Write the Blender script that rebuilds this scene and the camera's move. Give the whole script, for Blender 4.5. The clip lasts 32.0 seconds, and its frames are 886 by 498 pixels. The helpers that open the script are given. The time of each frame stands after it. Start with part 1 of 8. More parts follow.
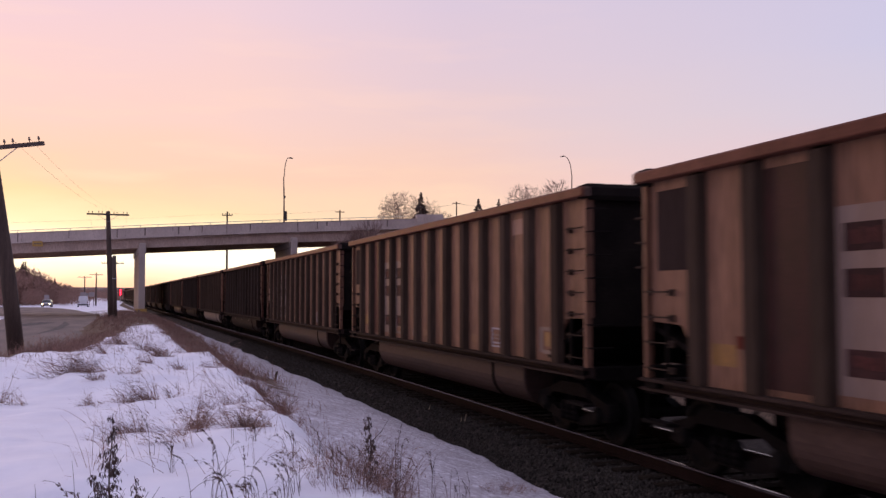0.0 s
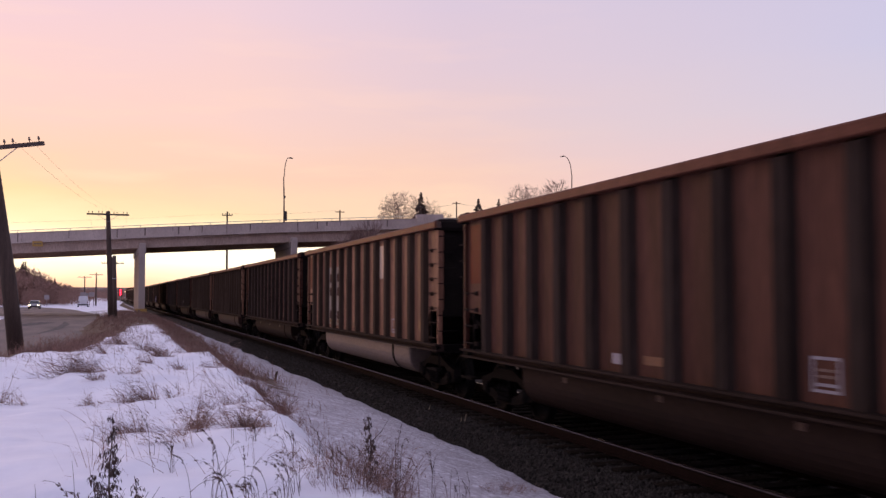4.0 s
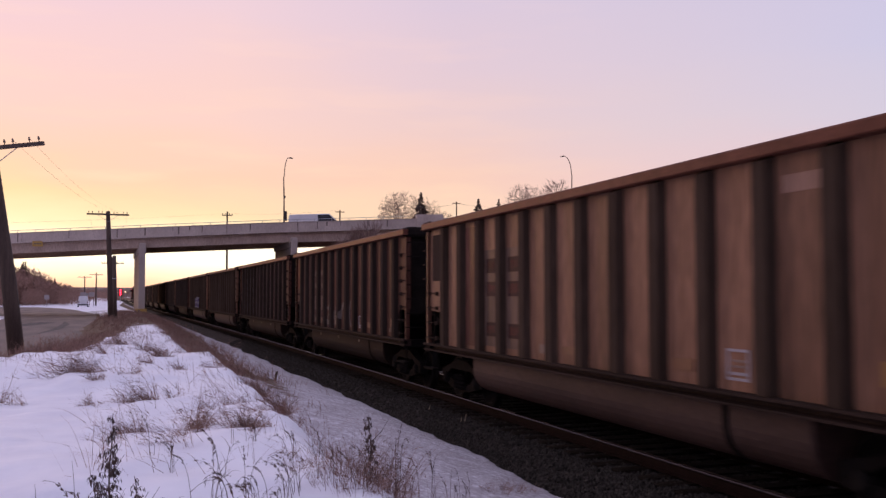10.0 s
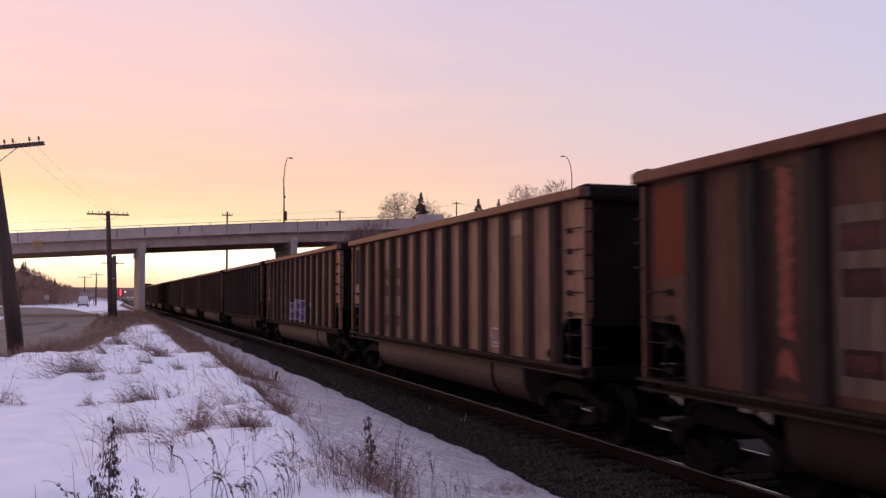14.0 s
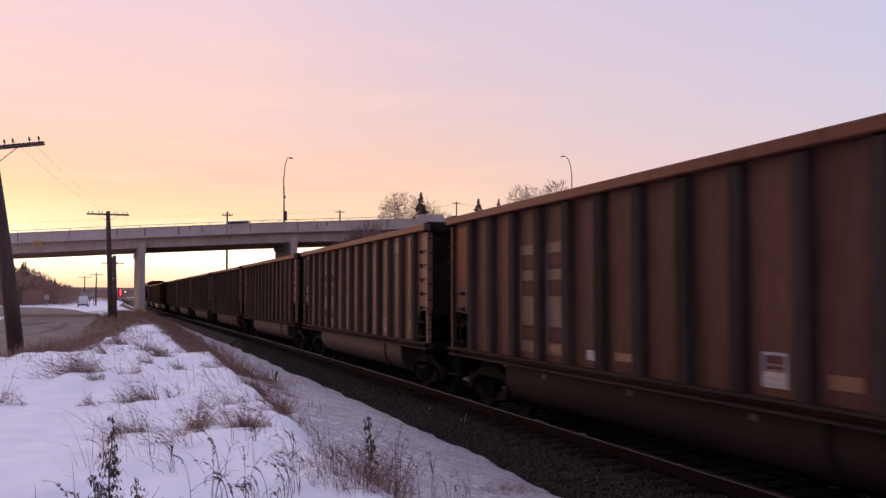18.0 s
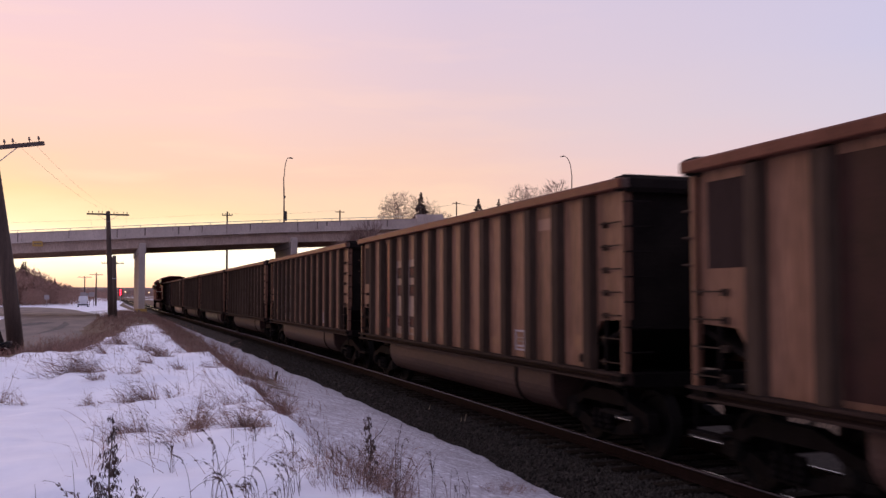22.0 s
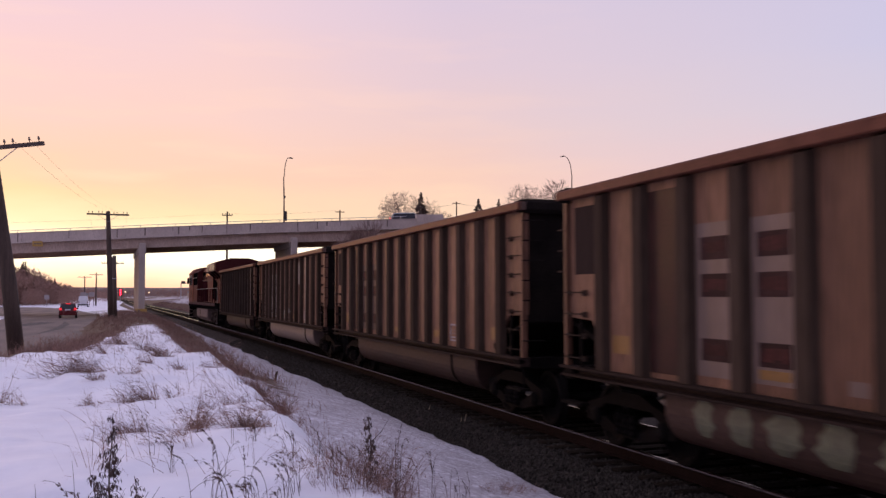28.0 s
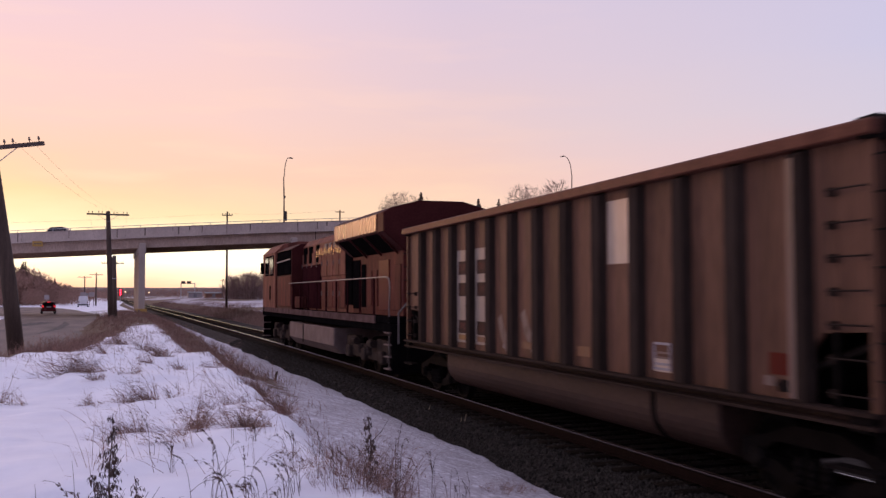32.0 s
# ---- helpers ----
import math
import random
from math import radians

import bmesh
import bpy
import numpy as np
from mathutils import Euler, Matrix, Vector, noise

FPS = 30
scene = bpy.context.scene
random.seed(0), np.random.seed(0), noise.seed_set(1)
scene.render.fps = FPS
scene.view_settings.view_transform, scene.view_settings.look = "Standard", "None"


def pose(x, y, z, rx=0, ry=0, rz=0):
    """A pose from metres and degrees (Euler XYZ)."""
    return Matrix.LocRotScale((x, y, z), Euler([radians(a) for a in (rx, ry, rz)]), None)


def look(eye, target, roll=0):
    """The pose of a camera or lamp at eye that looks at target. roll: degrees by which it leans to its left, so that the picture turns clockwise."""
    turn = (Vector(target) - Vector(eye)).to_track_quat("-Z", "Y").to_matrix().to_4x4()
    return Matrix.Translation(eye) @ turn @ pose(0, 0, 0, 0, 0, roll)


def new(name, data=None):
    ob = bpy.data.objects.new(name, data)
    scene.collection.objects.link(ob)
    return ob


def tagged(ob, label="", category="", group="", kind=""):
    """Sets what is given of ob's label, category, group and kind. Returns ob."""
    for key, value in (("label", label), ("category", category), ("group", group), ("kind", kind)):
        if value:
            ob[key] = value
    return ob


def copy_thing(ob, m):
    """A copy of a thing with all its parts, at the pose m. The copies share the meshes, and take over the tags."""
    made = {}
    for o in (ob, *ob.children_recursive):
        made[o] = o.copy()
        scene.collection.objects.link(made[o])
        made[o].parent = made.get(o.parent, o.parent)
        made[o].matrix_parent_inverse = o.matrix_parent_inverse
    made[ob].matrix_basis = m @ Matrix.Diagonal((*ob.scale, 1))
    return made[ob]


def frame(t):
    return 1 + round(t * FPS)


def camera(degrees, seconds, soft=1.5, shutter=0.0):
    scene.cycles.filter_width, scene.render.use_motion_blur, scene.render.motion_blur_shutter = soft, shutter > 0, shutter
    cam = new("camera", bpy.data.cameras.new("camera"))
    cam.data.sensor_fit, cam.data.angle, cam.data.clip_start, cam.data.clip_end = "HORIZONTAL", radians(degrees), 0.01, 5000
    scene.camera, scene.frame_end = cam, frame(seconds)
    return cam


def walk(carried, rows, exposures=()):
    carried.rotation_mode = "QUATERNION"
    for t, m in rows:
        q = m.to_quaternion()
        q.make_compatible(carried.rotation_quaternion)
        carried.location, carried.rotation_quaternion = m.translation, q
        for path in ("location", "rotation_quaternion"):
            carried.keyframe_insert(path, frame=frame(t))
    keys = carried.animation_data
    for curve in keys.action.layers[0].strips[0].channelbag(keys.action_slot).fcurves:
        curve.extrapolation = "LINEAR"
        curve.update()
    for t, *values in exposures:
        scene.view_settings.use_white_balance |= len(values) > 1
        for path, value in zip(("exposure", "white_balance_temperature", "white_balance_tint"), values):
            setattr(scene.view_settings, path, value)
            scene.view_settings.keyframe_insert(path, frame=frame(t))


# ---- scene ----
cam = camera(50.29, 32.0, soft=1.4, shutter=0.38)
EYE = Vector((0.0, 0.0, 2.209))
YAW, PITCH, ROLL = radians(18.26), radians(2.771), -0.082
AIM = EYE + Vector((math.sin(YAW) * math.cos(PITCH), math.cos(YAW) * math.cos(PITCH), math.sin(PITCH))) * 50
walk(cam, [(0.0, look(EYE, AIM, ROLL)), (32.0, look(EYE, AIM, ROLL))])
scene.view_settings.exposure = 0.08

# ---- sky and sun ----
SUN_AZ = radians(-22)      # left of the line of the track
SUN_EL = radians(2.0)


def lin(r, g, b):
    """Linear colour from 0..255 display values."""
    out = []
    for c in (r, g, b):
        c /= 255
        out.append(c / 12.92 if c <= 0.04045 else ((c + 0.055) / 1.055) ** 2.4)
    return (*out, 1)


world = bpy.data.worlds.new("dusk_sky")
scene.world = world
world.use_nodes = True
wn, wl = world.node_tree.nodes, world.node_tree.links
wn.clear()
w_out = wn.new("ShaderNodeOutputWorld")
w_bg = wn.new("ShaderNodeBackground")
w_co = wn.new("ShaderNodeTexCoord")
w_sep = wn.new("ShaderNodeSeparateXYZ")
wl.new(w_co.outputs["Generated"], w_sep.inputs[0])


def wmath(op, a, b=None):
    n = wn.new("ShaderNodeMath")
    n.operation = op
    for i, v in enumerate((a, b)):
        if v is None:
            continue
        if isinstance(v, (int, float)):
            n.inputs[i].default_value = v
        else:
            wl.new(v, n.inputs[i])
    return n.outputs[0]


def wramp(fac, stops):
    n = wn.new("ShaderNodeValToRGB")
    els = n.color_ramp.elements
    els[0].position, els[0].color = stops[0][0], lin(*stops[0][1])
    els[1].position, els[1].color = stops[-1][0], lin(*stops[-1][1])
    for p, c in stops[1:-1]:
        e = els.new(p)
        e.color = lin(*c)
    wl.new(fac, n.inputs[0])
    return n.outputs[0]


def wmix(fac, a, b):
    n = wn.new("ShaderNodeMix")
    n.data_type = "RGBA"
    if isinstance(fac, (int, float)):
        n.inputs[0].default_value = fac
    else:
        wl.new(fac, n.inputs[0])
    wl.new(a, n.inputs[6])
    wl.new(b, n.inputs[7])
    return n.outputs[2]


# soft streaks of high cloud bend the elevation a little
w_map = wn.new("ShaderNodeMapping")
w_map.inputs["Scale"].default_value = (2.2, 2.2, 9.0)
w_map.inputs["Rotation"].default_value = (0.12, 0.25, 0.0)
wl.new(w_co.outputs["Generated"], w_map.inputs[0])
w_noise = wn.new("ShaderNodeTexNoise")
w_noise.inputs["Scale"].default_value = 2.6
w_noise.inputs["Detail"].default_value = 5.0
wl.new(w_map.outputs[0], w_noise.inputs["Vector"])
w_wave = wmath("MULTIPLY", wmath("SUBTRACT", w_noise.outputs["Fac"], 0.5), 0.05)
w_el = wmath("ADD", wmath("MAXIMUM", w_sep.outputs[2], 0.0), wmath("MULTIPLY", w_wave, wmath("MINIMUM", wmath("ADD", wmath("MULTIPLY", wmath("MAXIMUM", w_sep.outputs[2], 0.0), 8.0), 0.25), 1.0)))
# cosine of the azimuth from the glow
w_h = wmath("SQRT", wmath("ADD", wmath("MULTIPLY", w_sep.outputs[0], w_sep.outputs[0]), wmath("MULTIPLY", w_sep.outputs[1], w_sep.outputs[1])))
w_dot = wmath("DIVIDE", wmath("ADD", wmath("MULTIPLY", w_sep.outputs[0], math.sin(SUN_AZ)), wmath("MULTIPLY", w_sep.outputs[1], math.cos(SUN_AZ))), wmath("MAXIMUM", w_h, 0.001))
w_ang = wmath("MULTIPLY", wmath("ARCCOSINE", w_dot), 1 / math.pi)   # 0 at the glow, 1 opposite
LOW = [(0.0, (272, 212, 170)), (0.012, (278, 230, 192)), (0.024, (288, 264, 228)), (0.038, (297, 290, 264)), (0.052, (278, 259, 224))]
sky_a = wramp(w_el, [(0.0, (275, 210, 166)), (0.012, (282, 230, 188)), (0.024, (292, 264, 224)), (0.038, (302, 293, 264)), (0.052, (288, 273, 232)), (0.072, (266, 242, 194)), (0.10, (255, 220, 166)), (0.14, (253, 207, 179)), (0.19, (248, 206, 196)), (0.24, (245, 205, 204)), (0.30, (238, 202, 215)), (0.60, (222, 203, 226)), (1.0, (206, 202, 230))])
sky_b = wramp(w_el, LOW + [(0.075, (255, 223, 178)), (0.12, (249, 205, 180)), (0.175, (245, 205, 195)), (0.24, (241, 204, 203)), (0.30, (233, 203, 213)), (0.60, (210, 200, 227)), (1.0, (206, 202, 230))])
sky_c = wramp(w_el, LOW + [(0.075, (251, 213, 184)), (0.12, (242, 200, 184)), (0.175, (231, 199, 198)), (0.24, (221, 197, 209)), (0.30, (215, 196, 214)), (0.60, (204, 198, 227)), (1.0, (206, 202, 230))])
sky_d = wramp(w_el, [(0.0, (255, 204, 182)), (0.08, (238, 199, 191)), (0.12, (231, 198, 199)), (0.175, (219, 199, 208)), (0.24, (213, 197, 213)), (0.30, (208, 195, 216)), (0.60, (202, 196, 227)), (1.0, (206, 202, 230))])
sky_e = wramp(w_el, [(0.0, (240, 194, 186)), (0.08, (230, 193, 196)), (0.12, (220, 195, 205)), (0.175, (209, 199, 216)), (0.24, (202, 196, 221)), (0.30, (201, 194, 221)), (0.60, (199, 193, 226)), (1.0, (204, 202, 230))])
back_sky = wramp(w_el, [(0.0, (120, 112, 140)), (0.10, (150, 128, 155)), (0.25, (150, 140, 180)), (0.55, (172, 168, 208)), (1.0, (202, 200, 230))])


def wstep(lo, hi, curve="LINEAR"):
    n = wn.new("ShaderNodeMapRange")
    n.interpolation_type = curve
    n.inputs[1].default_value, n.inputs[2].default_value = lo, hi
    wl.new(w_ang, n.inputs[0])
    return n.outputs[0]


glow = wmix(wstep(0.06, 0.152), sky_a, sky_b)
glow = wmix(wstep(0.152, 0.227), glow, sky_c)
glow = wmix(wstep(0.227, 0.30), glow, sky_d)
glow = wmix(wstep(0.30, 0.365), glow, sky_e)
# thin bright streaks of cloud that rise to the right
w_map2 = wn.new("ShaderNodeMapping")
w_map2.inputs["Scale"].default_value = (1.6, 1.6, 11.0)
w_map2.inputs["Rotation"].default_value = (0.10, 0.42, 0.0)
wl.new(w_co.outputs["Generated"], w_map2.inputs[0])
w_n2 = wn.new("ShaderNodeTexNoise")
w_n2.inputs["Scale"].default_value, w_n2.inputs["Detail"].default_value = 3.4, 4.0
wl.new(w_map2.outputs[0], w_n2.inputs["Vector"])
w_streak = wn.new("ShaderNodeMapRange")
w_streak.interpolation_type = "SMOOTHSTEP"
w_streak.inputs[1].default_value, w_streak.inputs[2].default_value, w_streak.inputs[4].default_value = 0.50, 0.70, 0.45
wl.new(w_n2.outputs["Fac"], w_streak.inputs[0])
warm = wramp(w_el, [(0.0, (300, 288, 252)), (0.08, (262, 236, 190)), (0.16, (254, 212, 190)), (0.30, (246, 210, 208)), (1.0, (208, 204, 230))])
glow = wmix(wmath("MULTIPLY", w_streak.outputs[0], wmath("SUBTRACT", 1.0, wstep(0.12, 0.30))), glow, warm)
glow = wmix(wstep(0.38, 0.75, "SMOOTHSTEP"), glow, back_sky)
w_sky = wn.new("ShaderNodeTexSky")
w_sky.sky_type = "NISHITA"
w_sky.sun_disc = False
w_sky.sun_elevation = SUN_EL
w_sky.sun_rotation = SUN_AZ
w_add = wn.new("ShaderNodeMix")
w_add.data_type = "RGBA"
w_add.blend_type = "ADD"
w_add.inputs[0].default_value = 0.01
wl.new(glow, w_add.inputs[6])
wl.new(w_sky.outputs[0], w_add.inputs[7])
wl.new(w_add.outputs[2], w_bg.inputs["Color"])
w_bg.inputs["Strength"].default_value = 1.0
wl.new(w_bg.outputs[0], w_out.inputs[0])

sun = new("sun", bpy.data.lights.new("sun", "SUN"))
sun.data.energy, sun.data.angle, sun.data.color = 0.32, radians(10), (1.0, 0.46, 0.24)
SUN_DIR = Vector((math.sin(SUN_AZ) * math.cos(radians(6)), math.cos(SUN_AZ) * math.cos(radians(6)), math.sin(radians(6))))
sun.matrix_world = look(SUN_DIR * 60, (0, 0, 0))

# ---- the line of the track and the train's way along it ----
SIDE, R_CURVE, S_IN, S_OUT = 6.053, 1750.0, 7.7, 53.4
PITCH_CAR, CAR_NEAR, V0, ACC = 16.15, 12.30, 10.459, -0.0117


def track(s, off=0.0, z=0.0):
    """A point beside the track's centre line, s metres along it, and the track's heading (radians, to the left)."""
    a = min(max(s - S_IN, 0.0), S_OUT - S_IN) / R_CURVE
    w = max(s - S_OUT, 0.0)
    x = SIDE + 1.55 - R_CURVE * (1 - math.cos(a)) - (w * math.sin(a) if w else 0)
    y = min(s, S_IN) + R_CURVE * math.sin(a) + w * math.cos(a)
    return Vector((x + off * math.cos(a), y + off * math.sin(a), z)), a


def centre_x(y):
    return track(y)[0].x


# how far the train runs ahead of its even pace, each second
AHEAD = (0.14, 0.10, 0.04, 0.12, 0.12, 0.11, 0.10, 0.07, 0.05, 0.10, 0.07, 0.05, 0.08, 0.04, 0.17, 0.18, 0.19, 0.21, 0.10, -0.02, 0.08, 0.06, 0.05, 0.01, 0.02, 0.12, 0.18, 0.24, 0.28, 0.29, 0.30, 0.12, -0.05)


def travelled(t):
    k = min(int(t), 31)
    return V0 * t + 0.5 * ACC * t * t + 0.06 + AHEAD[k] + (AHEAD[k + 1] - AHEAD[k]) * (t - k)


def on_track(s_mid, base=6.2):
    p, q = track(s_mid - base)[0], track(s_mid + base)[0]
    m = (p + q) / 2
    return Matrix.Translation(m) @ Matrix.Rotation(math.atan2(-(q.x - p.x), q.y - p.y), 4, "Z")


# ---- materials ----
def material(name, colours, rough=0.7, metal=0.0, scale=3.0, detail_scale=40.0, bump=0.15, spread=0.12, stretch=(1, 1, 1), spec=0.5, rough_var=0.15, per_object=0.0, bump_dist=0.01, bow=0.0):
    """Two colours mixed by broad noise, darkened and lightened by fine grain, with relief."""
    m = bpy.data.materials.new(name)
    m.use_nodes = True
    nt = m.node_tree
    b = nt.nodes["Principled BSDF"]
    tc = nt.nodes.new("ShaderNodeTexCoord")
    mp = nt.nodes.new("ShaderNodeMapping")
    mp.inputs["Scale"].default_value = stretch
    nt.links.new(tc.outputs["Object"], mp.inputs[0])
    n1, n2 = nt.nodes.new("ShaderNodeTexNoise"), nt.nodes.new("ShaderNodeTexNoise")
    n1.inputs["Scale"].default_value, n1.inputs["Detail"].default_value = scale, 6
    n2.inputs["Scale"].default_value, n2.inputs["Detail"].default_value = detail_scale, 4
    nt.links.new(mp.outputs[0], n1.inputs["Vector"])
    nt.links.new(mp.outputs[0], n2.inputs["Vector"])
    r = nt.nodes.new("ShaderNodeValToRGB")
    r.color_ramp.elements[0].position, r.color_ramp.elements[1].position = 0.32, 0.68
    r.color_ramp.elements[0].color, r.color_ramp.elements[1].color = (*colours[0], 1), (*colours[1], 1)
    nt.links.new(n1.outputs["Fac"], r.inputs[0])
    mr = nt.nodes.new("ShaderNodeMapRange")
    mr.inputs[1].default_value, mr.inputs[2].default_value = 0.25, 0.75
    mr.inputs[3].default_value, mr.inputs[4].default_value = 1 - spread, 1 + spread
    nt.links.new(n2.outputs["Fac"], mr.inputs[0])
    value = mr.outputs[0]
    if per_object:
        oi = nt.nodes.new("ShaderNodeObjectInfo")
        pr = nt.nodes.new("ShaderNodeMapRange")
        pr.inputs[3].default_value, pr.inputs[4].default_value = 1 - per_object, 1 + per_object
        nt.links.new(oi.outputs["Random"], pr.inputs[0])
        mu = nt.nodes.new("ShaderNodeMath")
        mu.operation = "MULTIPLY"
        nt.links.new(value, mu.inputs[0])
        nt.links.new(pr.outputs[0], mu.inputs[1])
        value = mu.outputs[0]
    hs = nt.nodes.new("ShaderNodeHueSaturation")
    nt.links.new(r.outputs[0], hs.inputs["Color"])
    nt.links.new(value, hs.inputs["Value"])
    nt.links.new(hs.outputs[0], b.inputs["Base Color"])
    rr = nt.nodes.new("ShaderNodeMapRange")
    rr.inputs[3].default_value, rr.inputs[4].default_value = max(rough - rough_var, 0.03), min(rough + rough_var, 1)
    nt.links.new(n1.outputs["Fac"], rr.inputs[0])
    nt.links.new(rr.outputs[0], b.inputs["Roughness"])
    b.inputs["Metallic"].default_value = metal
    b.inputs["Specular IOR Level"].default_value = spec
    below = None
    if bow:
        # sheet steel that bulges between its ribs, with broad dents
        sp = nt.nodes.new("ShaderNodeSeparateXYZ")
        nt.links.new(tc.outputs["Object"], sp.inputs[0])

        def calc(op, p, q):
            k = nt.nodes.new("ShaderNodeMath")
            k.operation = op
            for i, v in enumerate((p, q)):
                if isinstance(v, (int, float)):
                    k.inputs[i].default_value = v
                else:
                    nt.links.new(v, k.inputs[i])
            return k.outputs[0]

        u = calc("SUBTRACT", calc("MULTIPLY", calc("FRACT", calc("ADD", calc("DIVIDE", calc("SUBTRACT", sp.outputs[1], 6.12), 1.033), 40.0), 0.0), 2.0), 1.0)
        dent = nt.nodes.new("ShaderNodeTexNoise")
        dent.inputs["Scale"].default_value, dent.inputs["Detail"].default_value = 1.7, 2
        nt.links.new(tc.outputs["Object"], dent.inputs["Vector"])
        big = nt.nodes.new("ShaderNodeBump")
        big.inputs["Strength"].default_value, big.inputs["Distance"].default_value = 1.0, 1.0
        nt.links.new(calc("ADD", calc("MULTIPLY", calc("SUBTRACT", 1.0, calc("MULTIPLY", u, u)), bow), calc("MULTIPLY", dent.outputs["Fac"], bow * 0.45)), big.inputs["Height"])
        below = big.outputs[0]
        nt.links.new(below, b.inputs["Normal"])
    if bump:
        bp = nt.nodes.new("ShaderNodeBump")
        bp.inputs["Strength"].default_value, bp.inputs["Distance"].default_value = bump, bump_dist
        nt.links.new(n2.outputs["Fac"], bp.inputs["Height"])
        if below:
            nt.links.new(below, bp.inputs["Normal"])
        nt.links.new(bp.outputs[0], b.inputs["Normal"])
    return m


def glowing(name, colour, strength):
    m = bpy.data.materials.new(name)
    m.use_nodes = True
    b = m.node_tree.nodes["Principled BSDF"]
    b.inputs["Base Color"].default_value = (*colour, 1)
    b.inputs["Emission Color"].default_value = (*colour, 1)
    b.inputs["Emission Strength"].default_value = strength
    return m


STREAK = (1, 1, 0.12)
M_CAR = {
    "tan": material("weathered_tan_paint", ((0.1081, 0.05209, 0.03337), (0.2091, 0.1078, 0.07008)), 0.56, 0, 2.2, 26, 0.15, 0.42, STREAK, per_object=0.15, spec=0.14, rough_var=0.12, bow=-0.026),
    # pale: the tan raised so that its colour carries reflected sky glow
    "pale": material("glow_lifted_tan_paint", ((0.142, 0.06658, 0.04305), (0.273, 0.1365, 0.0882)), 0.56, 0, 2.2, 26, 0.15, 0.42, STREAK, per_object=0.12, spec=0.12, rough_var=0.12, bow=-0.026),
    "brown": material("weathered_brown_paint", ((0.04697, 0.02012, 0.01416), (0.09931, 0.04322, 0.03131)), 0.60, 0, 2.2, 26, 0.15, 0.32, STREAK, per_object=0.15, spec=0.07, rough_var=0.12, bow=-0.026),
    "grey": material("weathered_grey_brown_paint", ((0.07322, 0.0363, 0.02495), (0.1487, 0.07502, 0.05108)), 0.58, 0, 2.2, 26, 0.15, 0.32, STREAK, per_object=0.15, spec=0.09, rough_var=0.12, bow=-0.026),
}
# ribs in a darker tone than the side panels
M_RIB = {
    "tan": material("dark_rib_steel", ((0.038, 0.0255, 0.019), (0.066, 0.045, 0.034)), 0.85, 0, 2, 25, 0.15, 0.25, STREAK, per_object=0.15, spec=0.02, rough_var=0.1),
    "brown": material("dark_brown_rib_steel", ((0.0255, 0.01812, 0.01523), (0.045, 0.0319, 0.02682)), 0.85, 0, 2, 25, 0.15, 0.25, STREAK, per_object=0.15, spec=0.02, rough_var=0.1),
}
M_RIM = material("rusty_chord_steel", ((0.08925, 0.03379, 0.02284), (0.1487, 0.05939, 0.03997)), 0.5, 0, 3, 30, 0.2, 0.25, spec=0.06)
M_TUB = material("dusty_tub_steel", ((0.042, 0.025, 0.0205), (0.074, 0.045, 0.0365)), 0.6, 0, 1.2, 18, 0.12, 0.2, (0.4, 0.4, 1), per_object=0.1, spec=0.1)
M_SILL = material("grimy_sill_steel", ((0.021, 0.0135, 0.0112), (0.041, 0.026, 0.0215)), 0.75, 0, 2.5, 25, 0.15, 0.3, (1, 0.3, 1), per_object=0.15, spec=0.05)
M_DARK_TUB = material("sooty_tub_steel", ((0.015, 0.009, 0.0073), (0.027, 0.0165, 0.0135)), 0.7, 0, 1.2, 18, 0.12, 0.2, (0.4, 0.4, 1), per_object=0.1, spec=0.05)
M_PALE_TUB = material("pale_tub_paint", ((0.136, 0.0984, 0.0819), (0.187, 0.1394, 0.117)), 0.6, 0, 1.2, 18, 0.12, 0.2, (0.4, 0.4, 1))
# car ends near black, far darker than the sides
M_END = material("black_end_steel", ((0.009, 0.007, 0.0065), (0.018, 0.014, 0.012)), 0.85, 0, 2, 25, 0.2, 0.25, spec=0.02)
# truck iron near black, with the shade beneath the cars in its colour
M_UNDER = material("shade_dark_truck_iron", ((0.00528, 0.004356, 0.004208), (0.01144, 0.009075, 0.008415)), 0.8, 0.0, 4, 40, 0.3, 0.3, spec=0.03)
M_WHEEL = material("worn_wheel_steel", ((0.00672, 0.005655, 0.0054), (0.01428, 0.01218, 0.0108)), 0.8, 0.0, 5, 40, 0.2, 0.25, spec=0.04)
M_COAL = material("black_coal", ((0.012, 0.011, 0.011), (0.03, 0.028, 0.028)), 0.7, 0, 6, 30, 1.0, 0.4, bump_dist=0.06)
M_WHITE_MARK = material("faded_white_paint", ((0.1419, 0.0946, 0.07905), (0.1978, 0.1376, 0.1173)), 0.5, 0, 4, 30, 0.1, 0.2, STREAK, per_object=0.12, spec=0.2, bow=-0.026)
M_FRESH_WHITE = material("fresh_white_paint", ((0.2232, 0.1794, 0.1531), (0.304, 0.2484, 0.215)), 0.5, 0, 4, 30, 0.1, 0.15, STREAK, spec=0.2, bow=-0.026)
M_PATCH_WHITE = material("clean_white_patch_paint", ((0.34, 0.2615, 0.2106), (0.476, 0.3818, 0.312)), 0.4, 0, 4, 30, 0.1, 0.15, STREAK, spec=0.3, bow=-0.026)
M_PALE_PANEL = material("sun_bleached_tan_paint", ((0.17, 0.098, 0.075), (0.25, 0.15, 0.118)), 0.5, 0, 4, 20, 0.1, 0.25, STREAK, per_object=0.1, spec=0.1, bow=-0.026)
